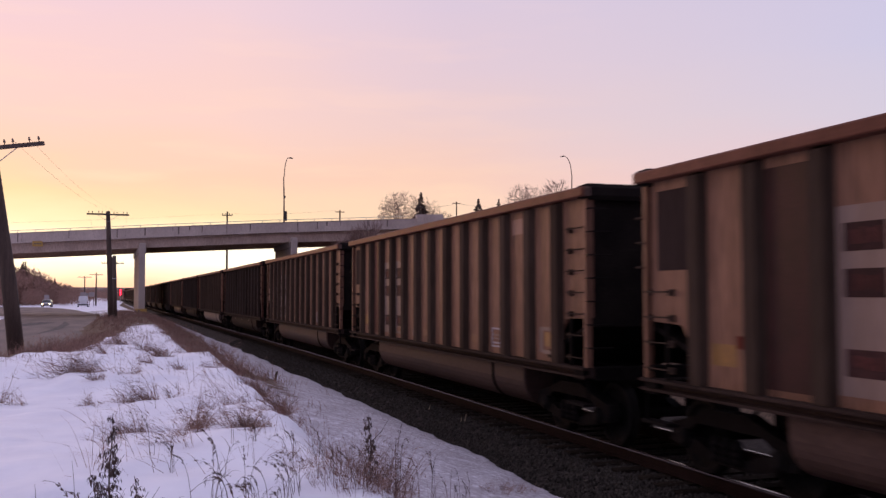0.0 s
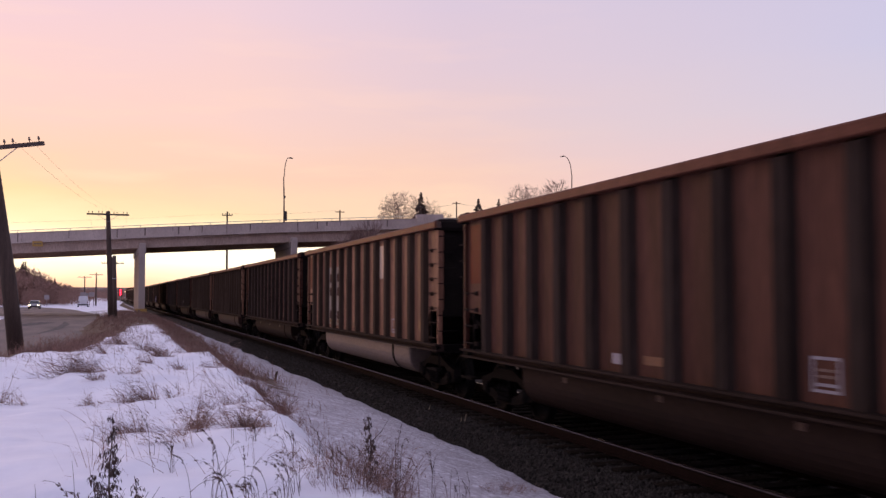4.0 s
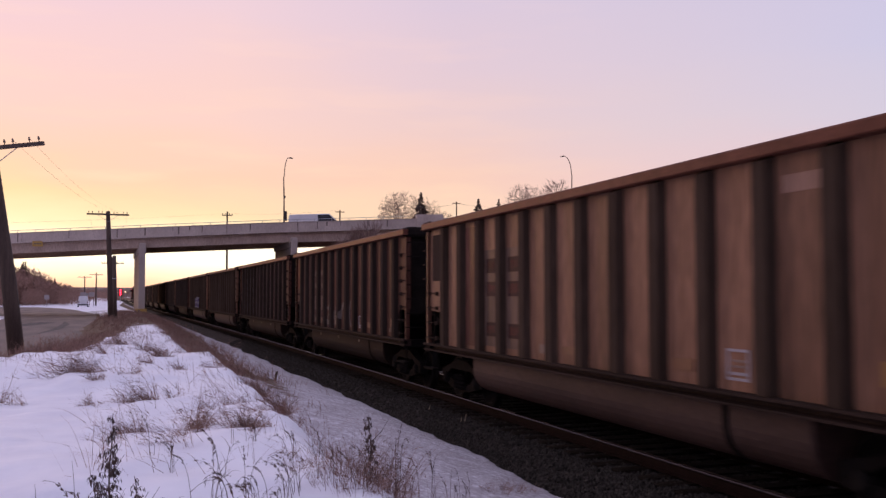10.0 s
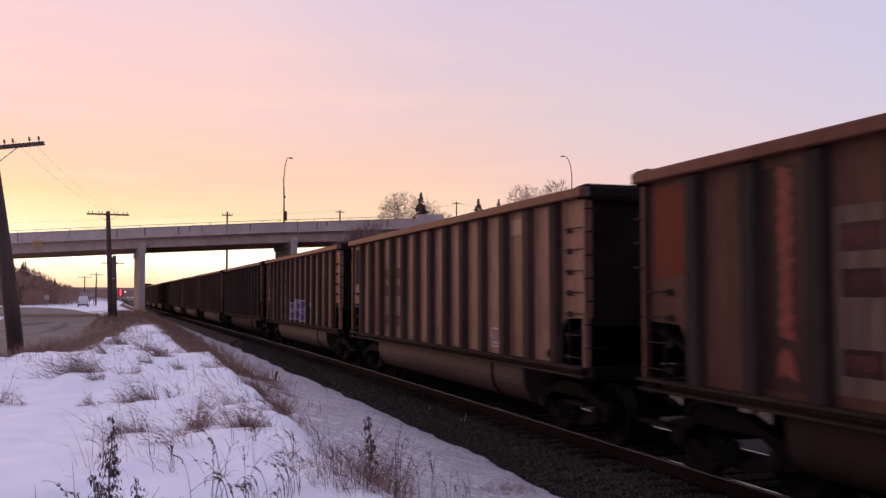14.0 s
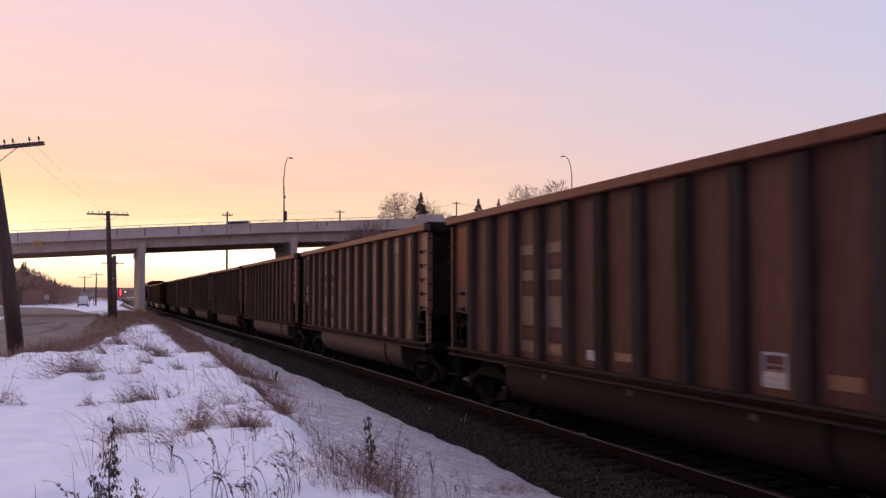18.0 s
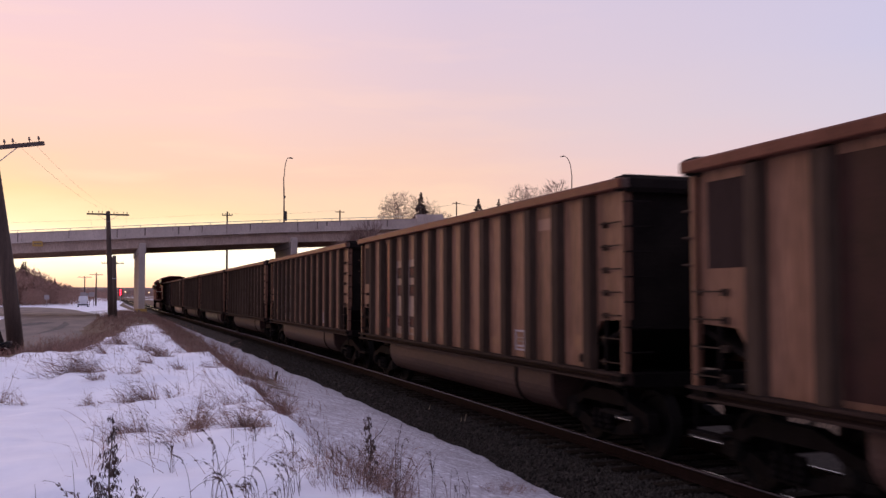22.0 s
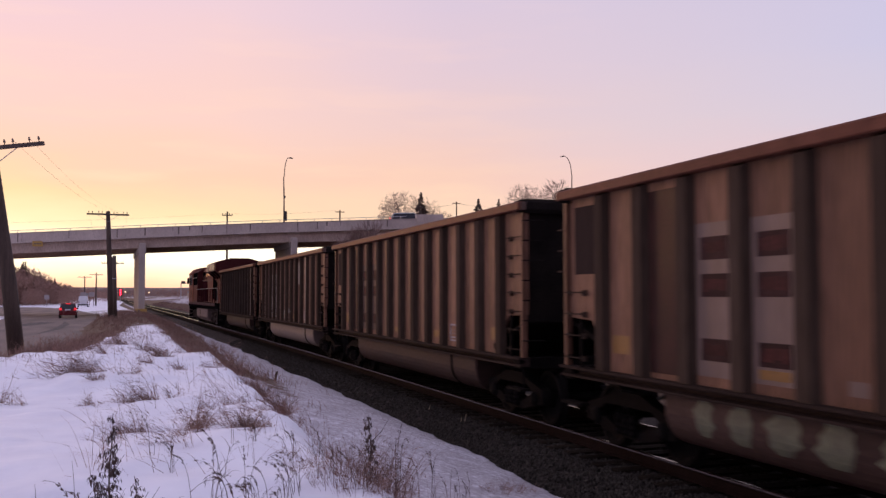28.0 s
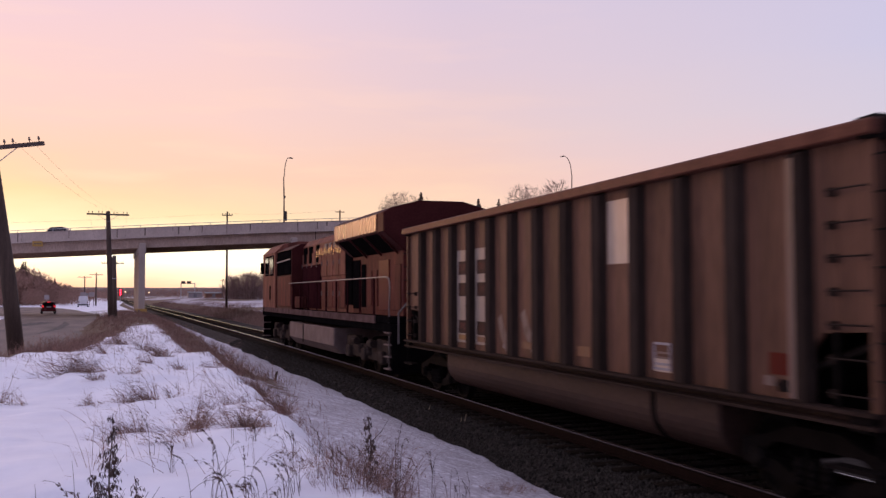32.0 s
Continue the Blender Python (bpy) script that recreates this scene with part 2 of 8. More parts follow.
M_THIRD = material("reddish_brown_panel_paint", ((0.066, 0.028, 0.021), (0.125, 0.056, 0.043)), 0.5, 0, 3, 25, 0.1, 0.3, STREAK, per_object=0.15, spec=0.05, bow=-0.026)
M_FAINT_WHITE = material("worn_off_white_paint", ((0.07392, 0.04427, 0.03488), (0.1162, 0.07379, 0.06008)), 0.5, 0, 4, 14, 0.1, 0.35, STREAK, per_object=0.15, spec=0.1)
M_DARK_MARK = material("faded_maroon_paint", ((0.026, 0.011, 0.010), (0.042, 0.017, 0.015)), 0.45, 0, 4, 30, 0.1, 0.2, per_object=0.2, spec=0.08)
M_RED_TEXT = material("worn_red_lettering_paint", ((0.042, 0.014, 0.013), (0.078, 0.023, 0.021)), 0.6, 0, 7, 30, 0.1, 0.4, per_object=0.3, spec=0.08)
M_SCRIBBLE = material("red_scribble_paint", ((0.138, 0.0286, 0.0198), (0.21, 0.044, 0.0297)), 0.5, 0, 3, 25, 0.1, 0.25, STREAK, spec=0.15)
M_EMBLEM = material("dark_red_emblem_paint", ((0.0264, 0.0115, 0.0115), (0.044, 0.019, 0.0185)), 0.6, 0, 5, 20, 0.1, 0.3, per_object=0.25, spec=0.08)
M_GLINT = material("gold_glint_metal", ((0.9, 0.52, 0.24), (0.95, 0.62, 0.32)), 0.12, 1.0, 5, 20, 0, 0.1, rough_var=0.05)
M_UNDERWOOD = material("dense_bare_thicket", ((0.2544, 0.1548, 0.1203), (0.3604, 0.2274, 0.1786)), 1.0, 0, 0.25, 3, 0.2, 0.3, spec=0.05)
M_REDGRASS = material("reddish_dry_grass", ((0.13, 0.070, 0.057), (0.31, 0.185, 0.147)), 0.9, 0, 9, 40, 0.1, 0.35)
M_RED_MARK = material("faded_red_panel_paint", ((0.07812, 0.01225, 0.008008), (0.1154, 0.01898, 0.01232)), 0.5, 0, 3, 25, 0.1, 0.2, STREAK, spec=0.04)
M_GREY_MARK = material("dull_patch_paint", ((0.024, 0.0155, 0.0145), (0.038, 0.025, 0.023)), 0.75, 0, 3, 25, 0.1, 0.2, STREAK, spec=0.03)
M_YELLOW = material("yellow_stencil_paint", ((0.165, 0.075, 0.012), (0.22, 0.102, 0.018)), 0.55, 0, 5, 30, 0.1, 0.2)
M_ORANGE = material("orange_stencil_paint", ((0.1125, 0.04224, 0.0162), (0.153, 0.05808, 0.0225)), 0.55, 0, 5, 30, 0.1, 0.2)
M_PURPLE = material("purple_spray_paint", ((0.055, 0.034, 0.125), (0.080, 0.052, 0.17)), 0.5, 0, 5, 30, 0.1, 0.15)
M_SPRAY_WHITE = material("white_spray_paint", ((0.20, 0.185, 0.22), (0.30, 0.275, 0.31)), 0.5, 0, 8, 30, 0.1, 0.15)
M_SPRAY_GREEN = material("pale_green_spray_paint", ((0.085, 0.086, 0.055), (0.14, 0.145, 0.09)), 0.6, 0, 3, 20, 0.1, 0.3)
M_SPRAY_DIM = material("thin_grey_spray_paint", ((0.072, 0.050, 0.042), (0.125, 0.092, 0.080)), 0.6, 0, 4, 25, 0.1, 0.2)
M_LOCO_RED = material("dark_red_loco_paint", ((0.075, 0.014, 0.012), (0.11, 0.022, 0.018)), 0.3, 0, 1.5, 20, 0.04, 0.15, STREAK, spec=0.02)
M_LOCO_DEEP = material("maroon_radiator_paint", ((0.046, 0.012, 0.012), (0.070, 0.019, 0.018)), 0.5, 0, 1.5, 20, 0.1, 0.2, spec=0.02)
# wing, hood and cab paints carry the sunset's sheen in their base colour
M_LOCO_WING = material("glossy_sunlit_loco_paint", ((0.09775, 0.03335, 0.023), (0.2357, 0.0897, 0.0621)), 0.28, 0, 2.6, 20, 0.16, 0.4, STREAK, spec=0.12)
M_LOCO_GOLD = material("sheen_tinted_loco_paint", ((0.108, 0.0414, 0.03105), (0.246, 0.0989, 0.0736)), 0.5, 0, 2.6, 20, 0.16, 0.4, STREAK, spec=0.01)
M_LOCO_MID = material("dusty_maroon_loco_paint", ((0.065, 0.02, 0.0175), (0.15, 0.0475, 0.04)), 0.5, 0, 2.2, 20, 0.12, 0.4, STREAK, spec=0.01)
M_LOCO_RECESS = material("dark_maroon_recess", ((0.024, 0.007, 0.009), (0.042, 0.012, 0.014)), 0.6, 0, 1.5, 20, 0.1, 0.2, spec=0.0)
M_LOCO_DUST = material("dusty_truck_iron", ((0.028, 0.020, 0.018), (0.060, 0.045, 0.040)), 0.8, 0, 4, 40, 0.3, 0.3, spec=0.03)
M_LOCO_GREY = material("dusty_grey_tank_paint", ((0.135, 0.098, 0.092), (0.205, 0.153, 0.142)), 0.6, 0, 2, 20, 0.1, 0.15, spec=0.04)
M_LOCO_SILL = material("dirty_pale_sill_paint", ((0.085, 0.052, 0.047), (0.15, 0.096, 0.088)), 0.5, 0, 3, 20, 0.1, 0.15, spec=0.0)
M_LOCO_BLACK = material("black_grille_paint", ((0.004, 0.0035, 0.004), (0.008, 0.007, 0.007)), 0.6, 0, 3, 40, 0.2, 0.2, spec=0.0)
M_RAILING = material("pale_handrail_paint", ((0.1275, 0.1025, 0.0976), (0.187, 0.1558, 0.148)), 0.4, 0, 5, 40, 0.05, 0.1)
M_DARK_GLASS = material("dark_tinted_glass", ((0.012, 0.012, 0.014), (0.018, 0.018, 0.02)), 0.08, 0, 2, 20, 0, 0.05, rough_var=0.03)
M_RAIL_RUST = material("rusty_rail_side", ((0.01087, 0.005602, 0.004562), (0.01924, 0.01018, 0.008268)), 0.8, 0.0, 6, 40, 0.2, 0.2, spec=0.03)
M_RAIL_TOP = material("polished_rail_head", ((0.042, 0.028, 0.0238), (0.0665, 0.0462, 0.0392)), 0.15, 0.0, 5, 40, 0.01, 0.08, rough_var=0.04, spec=0.7)
M_TIE = material("creosoted_tie_wood", ((0.013, 0.00975, 0.00744), (0.0273, 0.02015, 0.0155)), 0.9, 0, 4, 50, 0.4, 0.3, (0.3, 3, 3), per_object=0.3, spec=0.02)
M_BALLAST = material("grey_ballast_stone", ((0.030, 0.024, 0.021), (0.068, 0.054, 0.048)), 0.95, 0, 9, 45, 1.0, 0.5, bump_dist=0.05, spec=0.08)
M_CONCRETE = material("weathered_bridge_concrete", ((0.3584, 0.2942, 0.2529), (0.4704, 0.3941, 0.3434)), 0.85, 0, 0.6, 8, 0.15, 0.1, (1, 1, 0.4))
M_GIRDER = material("pale_girder_concrete", ((0.4346, 0.3551, 0.3053), (0.5618, 0.4717, 0.4113)), 0.8, 0, 0.5, 6, 0.1, 0.12, (1, 1, 0.5))
M_STAIN_SHADE = material("stained_shaded_concrete", ((0.15, 0.1156, 0.0992), (0.195, 0.153, 0.1312)), 0.85, 0, 0.9, 8, 0.15, 0.2, (1, 1, 0.4))
# beam and soffit tones hold the deck's shade in their base colour
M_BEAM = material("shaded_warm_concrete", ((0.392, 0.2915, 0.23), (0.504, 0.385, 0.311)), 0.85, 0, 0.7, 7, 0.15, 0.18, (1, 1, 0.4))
M_SOFFIT = material("shaded_brown_soffit", ((0.30, 0.18, 0.125), (0.40, 0.255, 0.185)), 0.85, 0, 1.5, 12, 0.1, 0.2, spec=0.1)
M_GALV = material("galvanised_steel", ((0.36, 0.36, 0.37), (0.46, 0.46, 0.47)), 0.45, 0.7, 6, 40, 0.1, 0.12)
M_LAMP = material("weathered_lamp_steel", ((0.15, 0.115, 0.10), (0.21, 0.165, 0.145)), 0.6, 0.2, 6, 40, 0.1, 0.12, spec=0.2)
M_POLE = material("weathered_pole_wood", ((0.055, 0.036, 0.028), (0.10, 0.068, 0.052)), 0.9, 0, 3, 30, 0.5, 0.3, (4, 4, 0.25))
M_CROSSARM = material("grey_crossarm_wood", ((0.085, 0.06, 0.05), (0.13, 0.095, 0.08)), 0.85, 0, 5, 30, 0.3, 0.25)
M_INSULATOR = material("glazed_insulator", ((0.16, 0.11, 0.075), (0.22, 0.16, 0.11)), 0.2, 0, 5, 30, 0.0, 0.1)
M_WIRE = material("dull_line_wire", ((0.12, 0.10, 0.09), (0.16, 0.13, 0.12)), 0.6, 0.5, 5, 30, 0.0, 0.1)
M_BARK = material("grey_brown_bark", ((0.08, 0.058, 0.05), (0.13, 0.10, 0.088)), 0.9, 0, 5, 30, 0.4, 0.3)
M_FIR = material("dark_conifer_needles", ((0.0784, 0.055, 0.04032), (0.1512, 0.104, 0.0768)), 0.9, 0, 2, 20, 0.2, 0.4, per_object=0.25)
M_TWIG = material("bare_wood_thicket", ((0.2056, 0.127, 0.1064), (0.3145, 0.2032, 0.1718)), 0.95, 0, 2, 20, 0.2, 0.4, per_object=0.25)
M_STRAW = material("dry_brown_grass", ((0.12, 0.066, 0.052), (0.34, 0.195, 0.148)), 0.9, 0, 6, 40, 0.1, 0.35)
M_WEED = material("dead_dark_weed", ((0.040, 0.026, 0.023), (0.095, 0.058, 0.048)), 0.9, 0, 12, 60, 0.2, 0.3)
M_REED = material("pale_dry_seed_head", ((0.32, 0.23, 0.16), (0.42, 0.32, 0.23)), 0.9, 0, 12, 60, 0.1, 0.2)
M_ASPHALT = material("worn_wet_asphalt", ((0.0864, 0.064, 0.05704), (0.2214, 0.172, 0.1546)), 0.75, 0, 0.9, 30, 0.3, 0.25, rough_var=0.2, spec=0.3, stretch=(0.55, 0.12, 1))
M_SLUSH = material("dark_road_slush", ((0.060, 0.048, 0.046), (0.13, 0.108, 0.105)), 0.7, 0, 2, 18, 0.6, 0.35, bump_dist=0.04, spec=0.2)
M_SUV = material("dark_red_car_paint", ((0.10, 0.012, 0.014), (0.13, 0.017, 0.018)), 0.25, 0.2, 2, 20, 0, 0.06)
M_SILVER = material("silver_car_paint", ((0.30, 0.30, 0.31), (0.36, 0.36, 0.37)), 0.3, 0.5, 2, 20, 0, 0.06)
M_DARKCAR = material("dark_grey_car_paint", ((0.035, 0.033, 0.033), (0.05, 0.047, 0.046)), 0.3, 0.2, 2, 20, 0, 0.06)
M_WHITECAR = material("white_vehicle_paint", ((0.6026, 0.5893, 0.5978), (0.6998, 0.6859, 0.6958)), 0.4, 0, 2, 20, 0, 0.06)
M_TYRE = material("black_rubber", ((0.015, 0.015, 0.015), (0.028, 0.027, 0.026)), 0.85, 0, 8, 40, 0.2, 0.2)
M_SIGN_Y = material("faded_yellow_sign", ((0.40, 0.24, 0.05), (0.5, 0.31, 0.08)), 0.6, 0, 5, 30, 0.05, 0.15)
M_SHED = material("pale_shed_siding", ((0.26, 0.225, 0.215), (0.34, 0.295, 0.285)), 0.7, 0, 1, 12, 0.1, 0.1)
M_SHED_RUST = material("rust_brown_siding", ((0.17, 0.075, 0.045), (0.23, 0.105, 0.06)), 0.7, 0, 1, 12, 0.1, 0.15)
M_ROOF = material("grey_shed_roof", ((0.14, 0.13, 0.13), (0.2, 0.19, 0.19)), 0.7, 0, 1, 12, 0.1, 0.15)
M_HILL = material("far_wooded_hill", ((0.14, 0.088, 0.078), (0.20, 0.135, 0.12)), 1.0, 0, 0.012, 0.12, 0.3, 0.25)
L_TAIL = glowing("lit_tail_lamp", (1.0, 0.02, 0.03), 0.9)
L_SIGNAL = glowing("lit_red_signal", (1.0, 0.03, 0.06), 7.0)
L_HEAD = glowing("lit_head_lamp", (1.0, 0.78, 0.5), 6.0)
L_FAR = glowing("distant_lamp", (1.0, 0.6, 0.3), 2.5)


# ---- mesh helpers ----
class Geo:
    """Gathers vertices and faces for one mesh."""

    def __init__(self):
        self.v, self.f, self.smooth = [], [], False

    def add(self, verts, faces):
        o = len(self.v)
        self.v += [tuple(p) for p in verts]
        self.f += [tuple(i + o for i in face) for face in faces]
        return self

    def box(self, x0, x1, y0, y1, z0, z1, c=0.0):
        """A box, with its edges along y and z chamfered by c."""
        if c <= 0:
            return self.add([(x0, y0, z0), (x1, y0, z0), (x1, y1, z0), (x0, y1, z0), (x0, y0, z1), (x1, y0, z1), (x1, y1, z1), (x0, y1, z1)],
                            [(0, 3, 2, 1), (4, 5, 6, 7), (0, 1, 5, 4), (1, 2, 6, 5), (2, 3, 7, 6), (3, 0, 4, 7)])
        ring = [(x0 + c, z0), (x1 - c, z0), (x1, z0 + c), (x1, z1 - c), (x1 - c, z1), (x0 + c, z1), (x0, z1 - c), (x0, z0 + c)]
        return self.extrude(ring, y0, y1, "y", c)

    def extrude(self, ring, a, b, axis="y", c=0.0):
        """A closed outline in the plane across the axis, carried from a to b; c chamfers the end faces."""
        n = len(ring)
        mx, mz = sum(p[0] for p in ring) / n, sum(p[1] for p in ring) / n
        r = max(max(abs(p[0] - mx), abs(p[1] - mz)) for p in ring)
        k = 1 - c / r if c else 1
        layers = [(a, k), (a + c, 1), (b - c, 1), (b, k)] if c else [(a, 1), (b, 1)]
        verts = []
        for pos, sc in layers:
            for p, q in ring:
                p, q = mx + (p - mx) * sc, mz + (q - mz) * sc
                verts.append({"y": (p, pos, q), "x": (pos, p, q), "z": (p, q, pos)}[axis])
        faces = []
        for l in range(len(layers) - 1):
            for i in range(n):
                j = (i + 1) % n
                faces.append((l * n + i, l * n + j, (l + 1) * n + j, (l + 1) * n + i))
        faces += [tuple(reversed(range(n))), tuple(range((len(layers) - 1) * n, len(layers) * n))]
        return self.add(verts, faces)

    def tube(self, path, radii, n=6):
        """A round rod through the points."""
        path = [Vector(p) for p in path]
        if isinstance(radii, (int, float)):
            radii = [radii] * len(path)
        verts, faces = [], []
        for i, p in enumerate(path):
            d = (path[min(i + 1, len(path) - 1)] - path[max(i - 1, 0)]).normalized()
            u = d.orthogonal().normalized() if i == 0 else (u - d * u.dot(d)).normalized()
            w = d.cross(u)
            for k in range(n):
                a = 2 * math.pi * k / n
                verts.append(p + (u * math.cos(a) + w * math.sin(a)) * radii[i])
        for i in range(len(path) - 1):
            for k in range(n):
                j = (k + 1) % n
                faces.append((i * n + k, i * n + j, (i + 1) * n + j, (i + 1) * n + k))
        faces += [tuple(reversed(range(n))), tuple(range((len(path) - 1) * n, len(path) * n))]
        return self.add(verts, faces)

    def lathe(self, profile, axis="x", n=20, at=(0, 0, 0)):
        """A profile of (along, radius) turned round the axis."""
        verts, faces = [], []
        for a, r in profile:
            for k in range(n):
                t = 2 * math.pi * k / n
                p, q = r * math.cos(t), r * math.sin(t)
                p = {"x": (a, p, q), "y": (p, a, q), "z": (p, q, a)}[axis]
                verts.append((p[0] + at[0], p[1] + at[1], p[2] + at[2]))
        for i in range(len(profile) - 1):
            for k in range(n):
                j = (k + 1) % n
                faces.append((i * n + k, i * n + j, (i + 1) * n + j, (i + 1) * n + k))
        faces += [tuple(reversed(range(n))), tuple(range((len(profile) - 1) * n, len(profile) * n))]
        return self.add(verts, faces)

    def mesh(self, name, mat, smooth=False):
        me = bpy.data.meshes.new(name)
        me.from_pydata(self.v, [], self.f)
        bm = bmesh.new()
        bm.from_mesh(me)
        bmesh.ops.recalc_face_normals(bm, faces=bm.faces)
        bm.to_mesh(me)
        bm.free()
        if smooth:
            me.shade_smooth()
        if mat:
            me.materials.append(mat)
        return me


def part(name, geo, mat, parent, label="", smooth=False, at=None):
    """One mesh object under a thing or a part."""
    ob = new(name, geo.mesh(name, mat, smooth) if isinstance(geo, Geo) else geo)
    ob.parent = parent
    if at is not None:
        ob.matrix_basis = at
    if label:
        ob["label"] = label
    return ob


def thing(name, m, label, category, group="", kind=""):
    ob = new(name)
    ob.matrix_basis = m
    ob.empty_display_size = 0.2
    return tagged(ob, label, category, group, kind)


def single(name, geo, mat, m, label, category, group="", kind="", smooth=False):
    ob = new(name, geo.mesh(name, mat, smooth) if isinstance(geo, Geo) else geo)
    ob.matrix_basis = m
    return tagged(ob, label, category, group, kind)


def lerp_table(table, x):
    if x <= table[0][0]:
        return table[0][1]
    for (a, p), (b, q) in zip(table, table[1:]):
        if x <= b:
            return p + (q - p) * (x - a) / (b - a)
    return table[-1][1]


def ease(a, b, x):
    t = min(max((x - a) / (b - a), 0.0), 1.0)
    return t * t * (3 - 2 * t)


# ---- ground ----
PLATEAU_Z = [(-60, 0.95), (17, 0.95), (21, 0.92), (26, 0.72), (40, 0.62), (60, 0.52), (80, 0.45), (110, 0.3), (160, 0.05), (220, -0.1)]
PLATEAU_L = [(-60, -4.5), (10, -4.5), (17, -3.3), (21, -2.6), (30, -1.2), (48, 0.0), (70, -1.2), (80, -1.4), (100, -0.9), (130, -1.6), (220, -4.0)]
PLATEAU_R = [(-60, 1.30), (7, 1.30), (12, 1.42), (20, 1.55), (24, 1.3), (30, 1.2), (50, 1.2), (80, 0.8), (120, 0.2), (220, -2.5)]
ROAD_R = [(-60, -5.5), (20, -5.2), (40, -3.2), (60, -2.7), (100, -3.3), (130, -4.2), (150, -6.8), (172, -10.0), (190, -14.2), (202, -18.0), (212, -27.0)]
ROAD_L = [(-60, -14), (60, -13.5), (95, -11.8), (118, -13.2), (130, -16.5), (150, -20.5), (165, -24), (180, -30)]
DECK_TOP = [(-160, 4.0), (-90, 6.0), (-45, 7.75), (-13.7, 9.2), (1, 9.86), (15, 10.45), (22.4, 10.66), (31.4, 10.95), (45, 11.1), (90, 11.0), (160, 9.5)]


# tufts that stand out of the snow on the berm: place, width, blade length, blades
TUFTS = [(-0.68, 14.6, 0.55, 0.62, 170), (-0.95, 14.7, 0.4, 0.5, 60), (-0.40, 13.7, 0.12, 0.42, 36), (0.12, 11.9, 0.26, 0.42, 120), (0.24, 11.8, 0.14, 0.36, 60), (0.06, 9.05, 0.24, 0.28, 110), (0.16, 9.05, 0.14, 0.2, 40), (0.56, 8.7, 0.16, 0.34, 80), (0.68, 9.0, 0.2, 0.34, 44), (0.98, 8.3, 0.22, 0.36, 130), (1.05, 8.3, 0.2, 0.24, 70),
         (0.57, 18.6, 0.24, 0.42, 90), (0.25, 17.8, 0.24, 0.28, 60), (0.82, 16.5, 0.12, 0.26, 36), (-0.52, 19.5, 0.14, 0.36, 46), (-0.40, 11.8, 0.16, 0.28, 40), (-1.30, 12.1, 0.25, 0.42, 30), (-1.5, 12.4, 0.2, 0.5, 22), (0.28, 7.6, 0.28, 0.36, 34), (0.42, 8.1, 0.2, 0.4, 30), (-0.3, 28, 0.6, 0.4, 90), (0.47, 11.9, 0.12, 0.3, 24),
         (-0.08, 14.0, 0.2, 0.3, 26), (-2.2, 17.5, 0.4, 0.4, 60), (0.75, 10.2, 0.25, 0.36, 36), (1.18, 10.4, 0.25, 0.38, 50), (1.66, 13.3, 0.2, 0.36, 90), (1.56, 10.7, 0.16, 0.34, 80), (1.35, 9.2, 0.2, 0.36, 40), (0.9, 22.0, 0.4, 0.4, 80), (-0.9, 22.5, 0.3, 0.36, 40), (0.3, 24.5, 0.4, 0.36, 60), (-0.12, 8.6, 0.12, 0.3, 18), (1.3, 16.2, 0.25, 0.32, 50)]


def deck_y(x):
    return 113 - 0.3 * (x - 1)


def snow_lip(x, y):
    """Drifts: the snow rises towards each tuft and breaks off in a lip before it."""
    z = 0.0
    for tx, ty, wide, tall, n in TUFTS:
        u = y - ty + 0.10
        if n < 40 or abs(u) > 2.2 or abs(x - tx) > 1.6:
            continue
        side = math.exp(-((x - tx + 0.15) / (wide * 1.1 + 0.12)) ** 2)
        z += (0.022 + 0.05 * wide) * side * (math.exp(-(u / 0.85) ** 2) if u < 0 else math.exp(-(u / 0.10) ** 2))
    return z


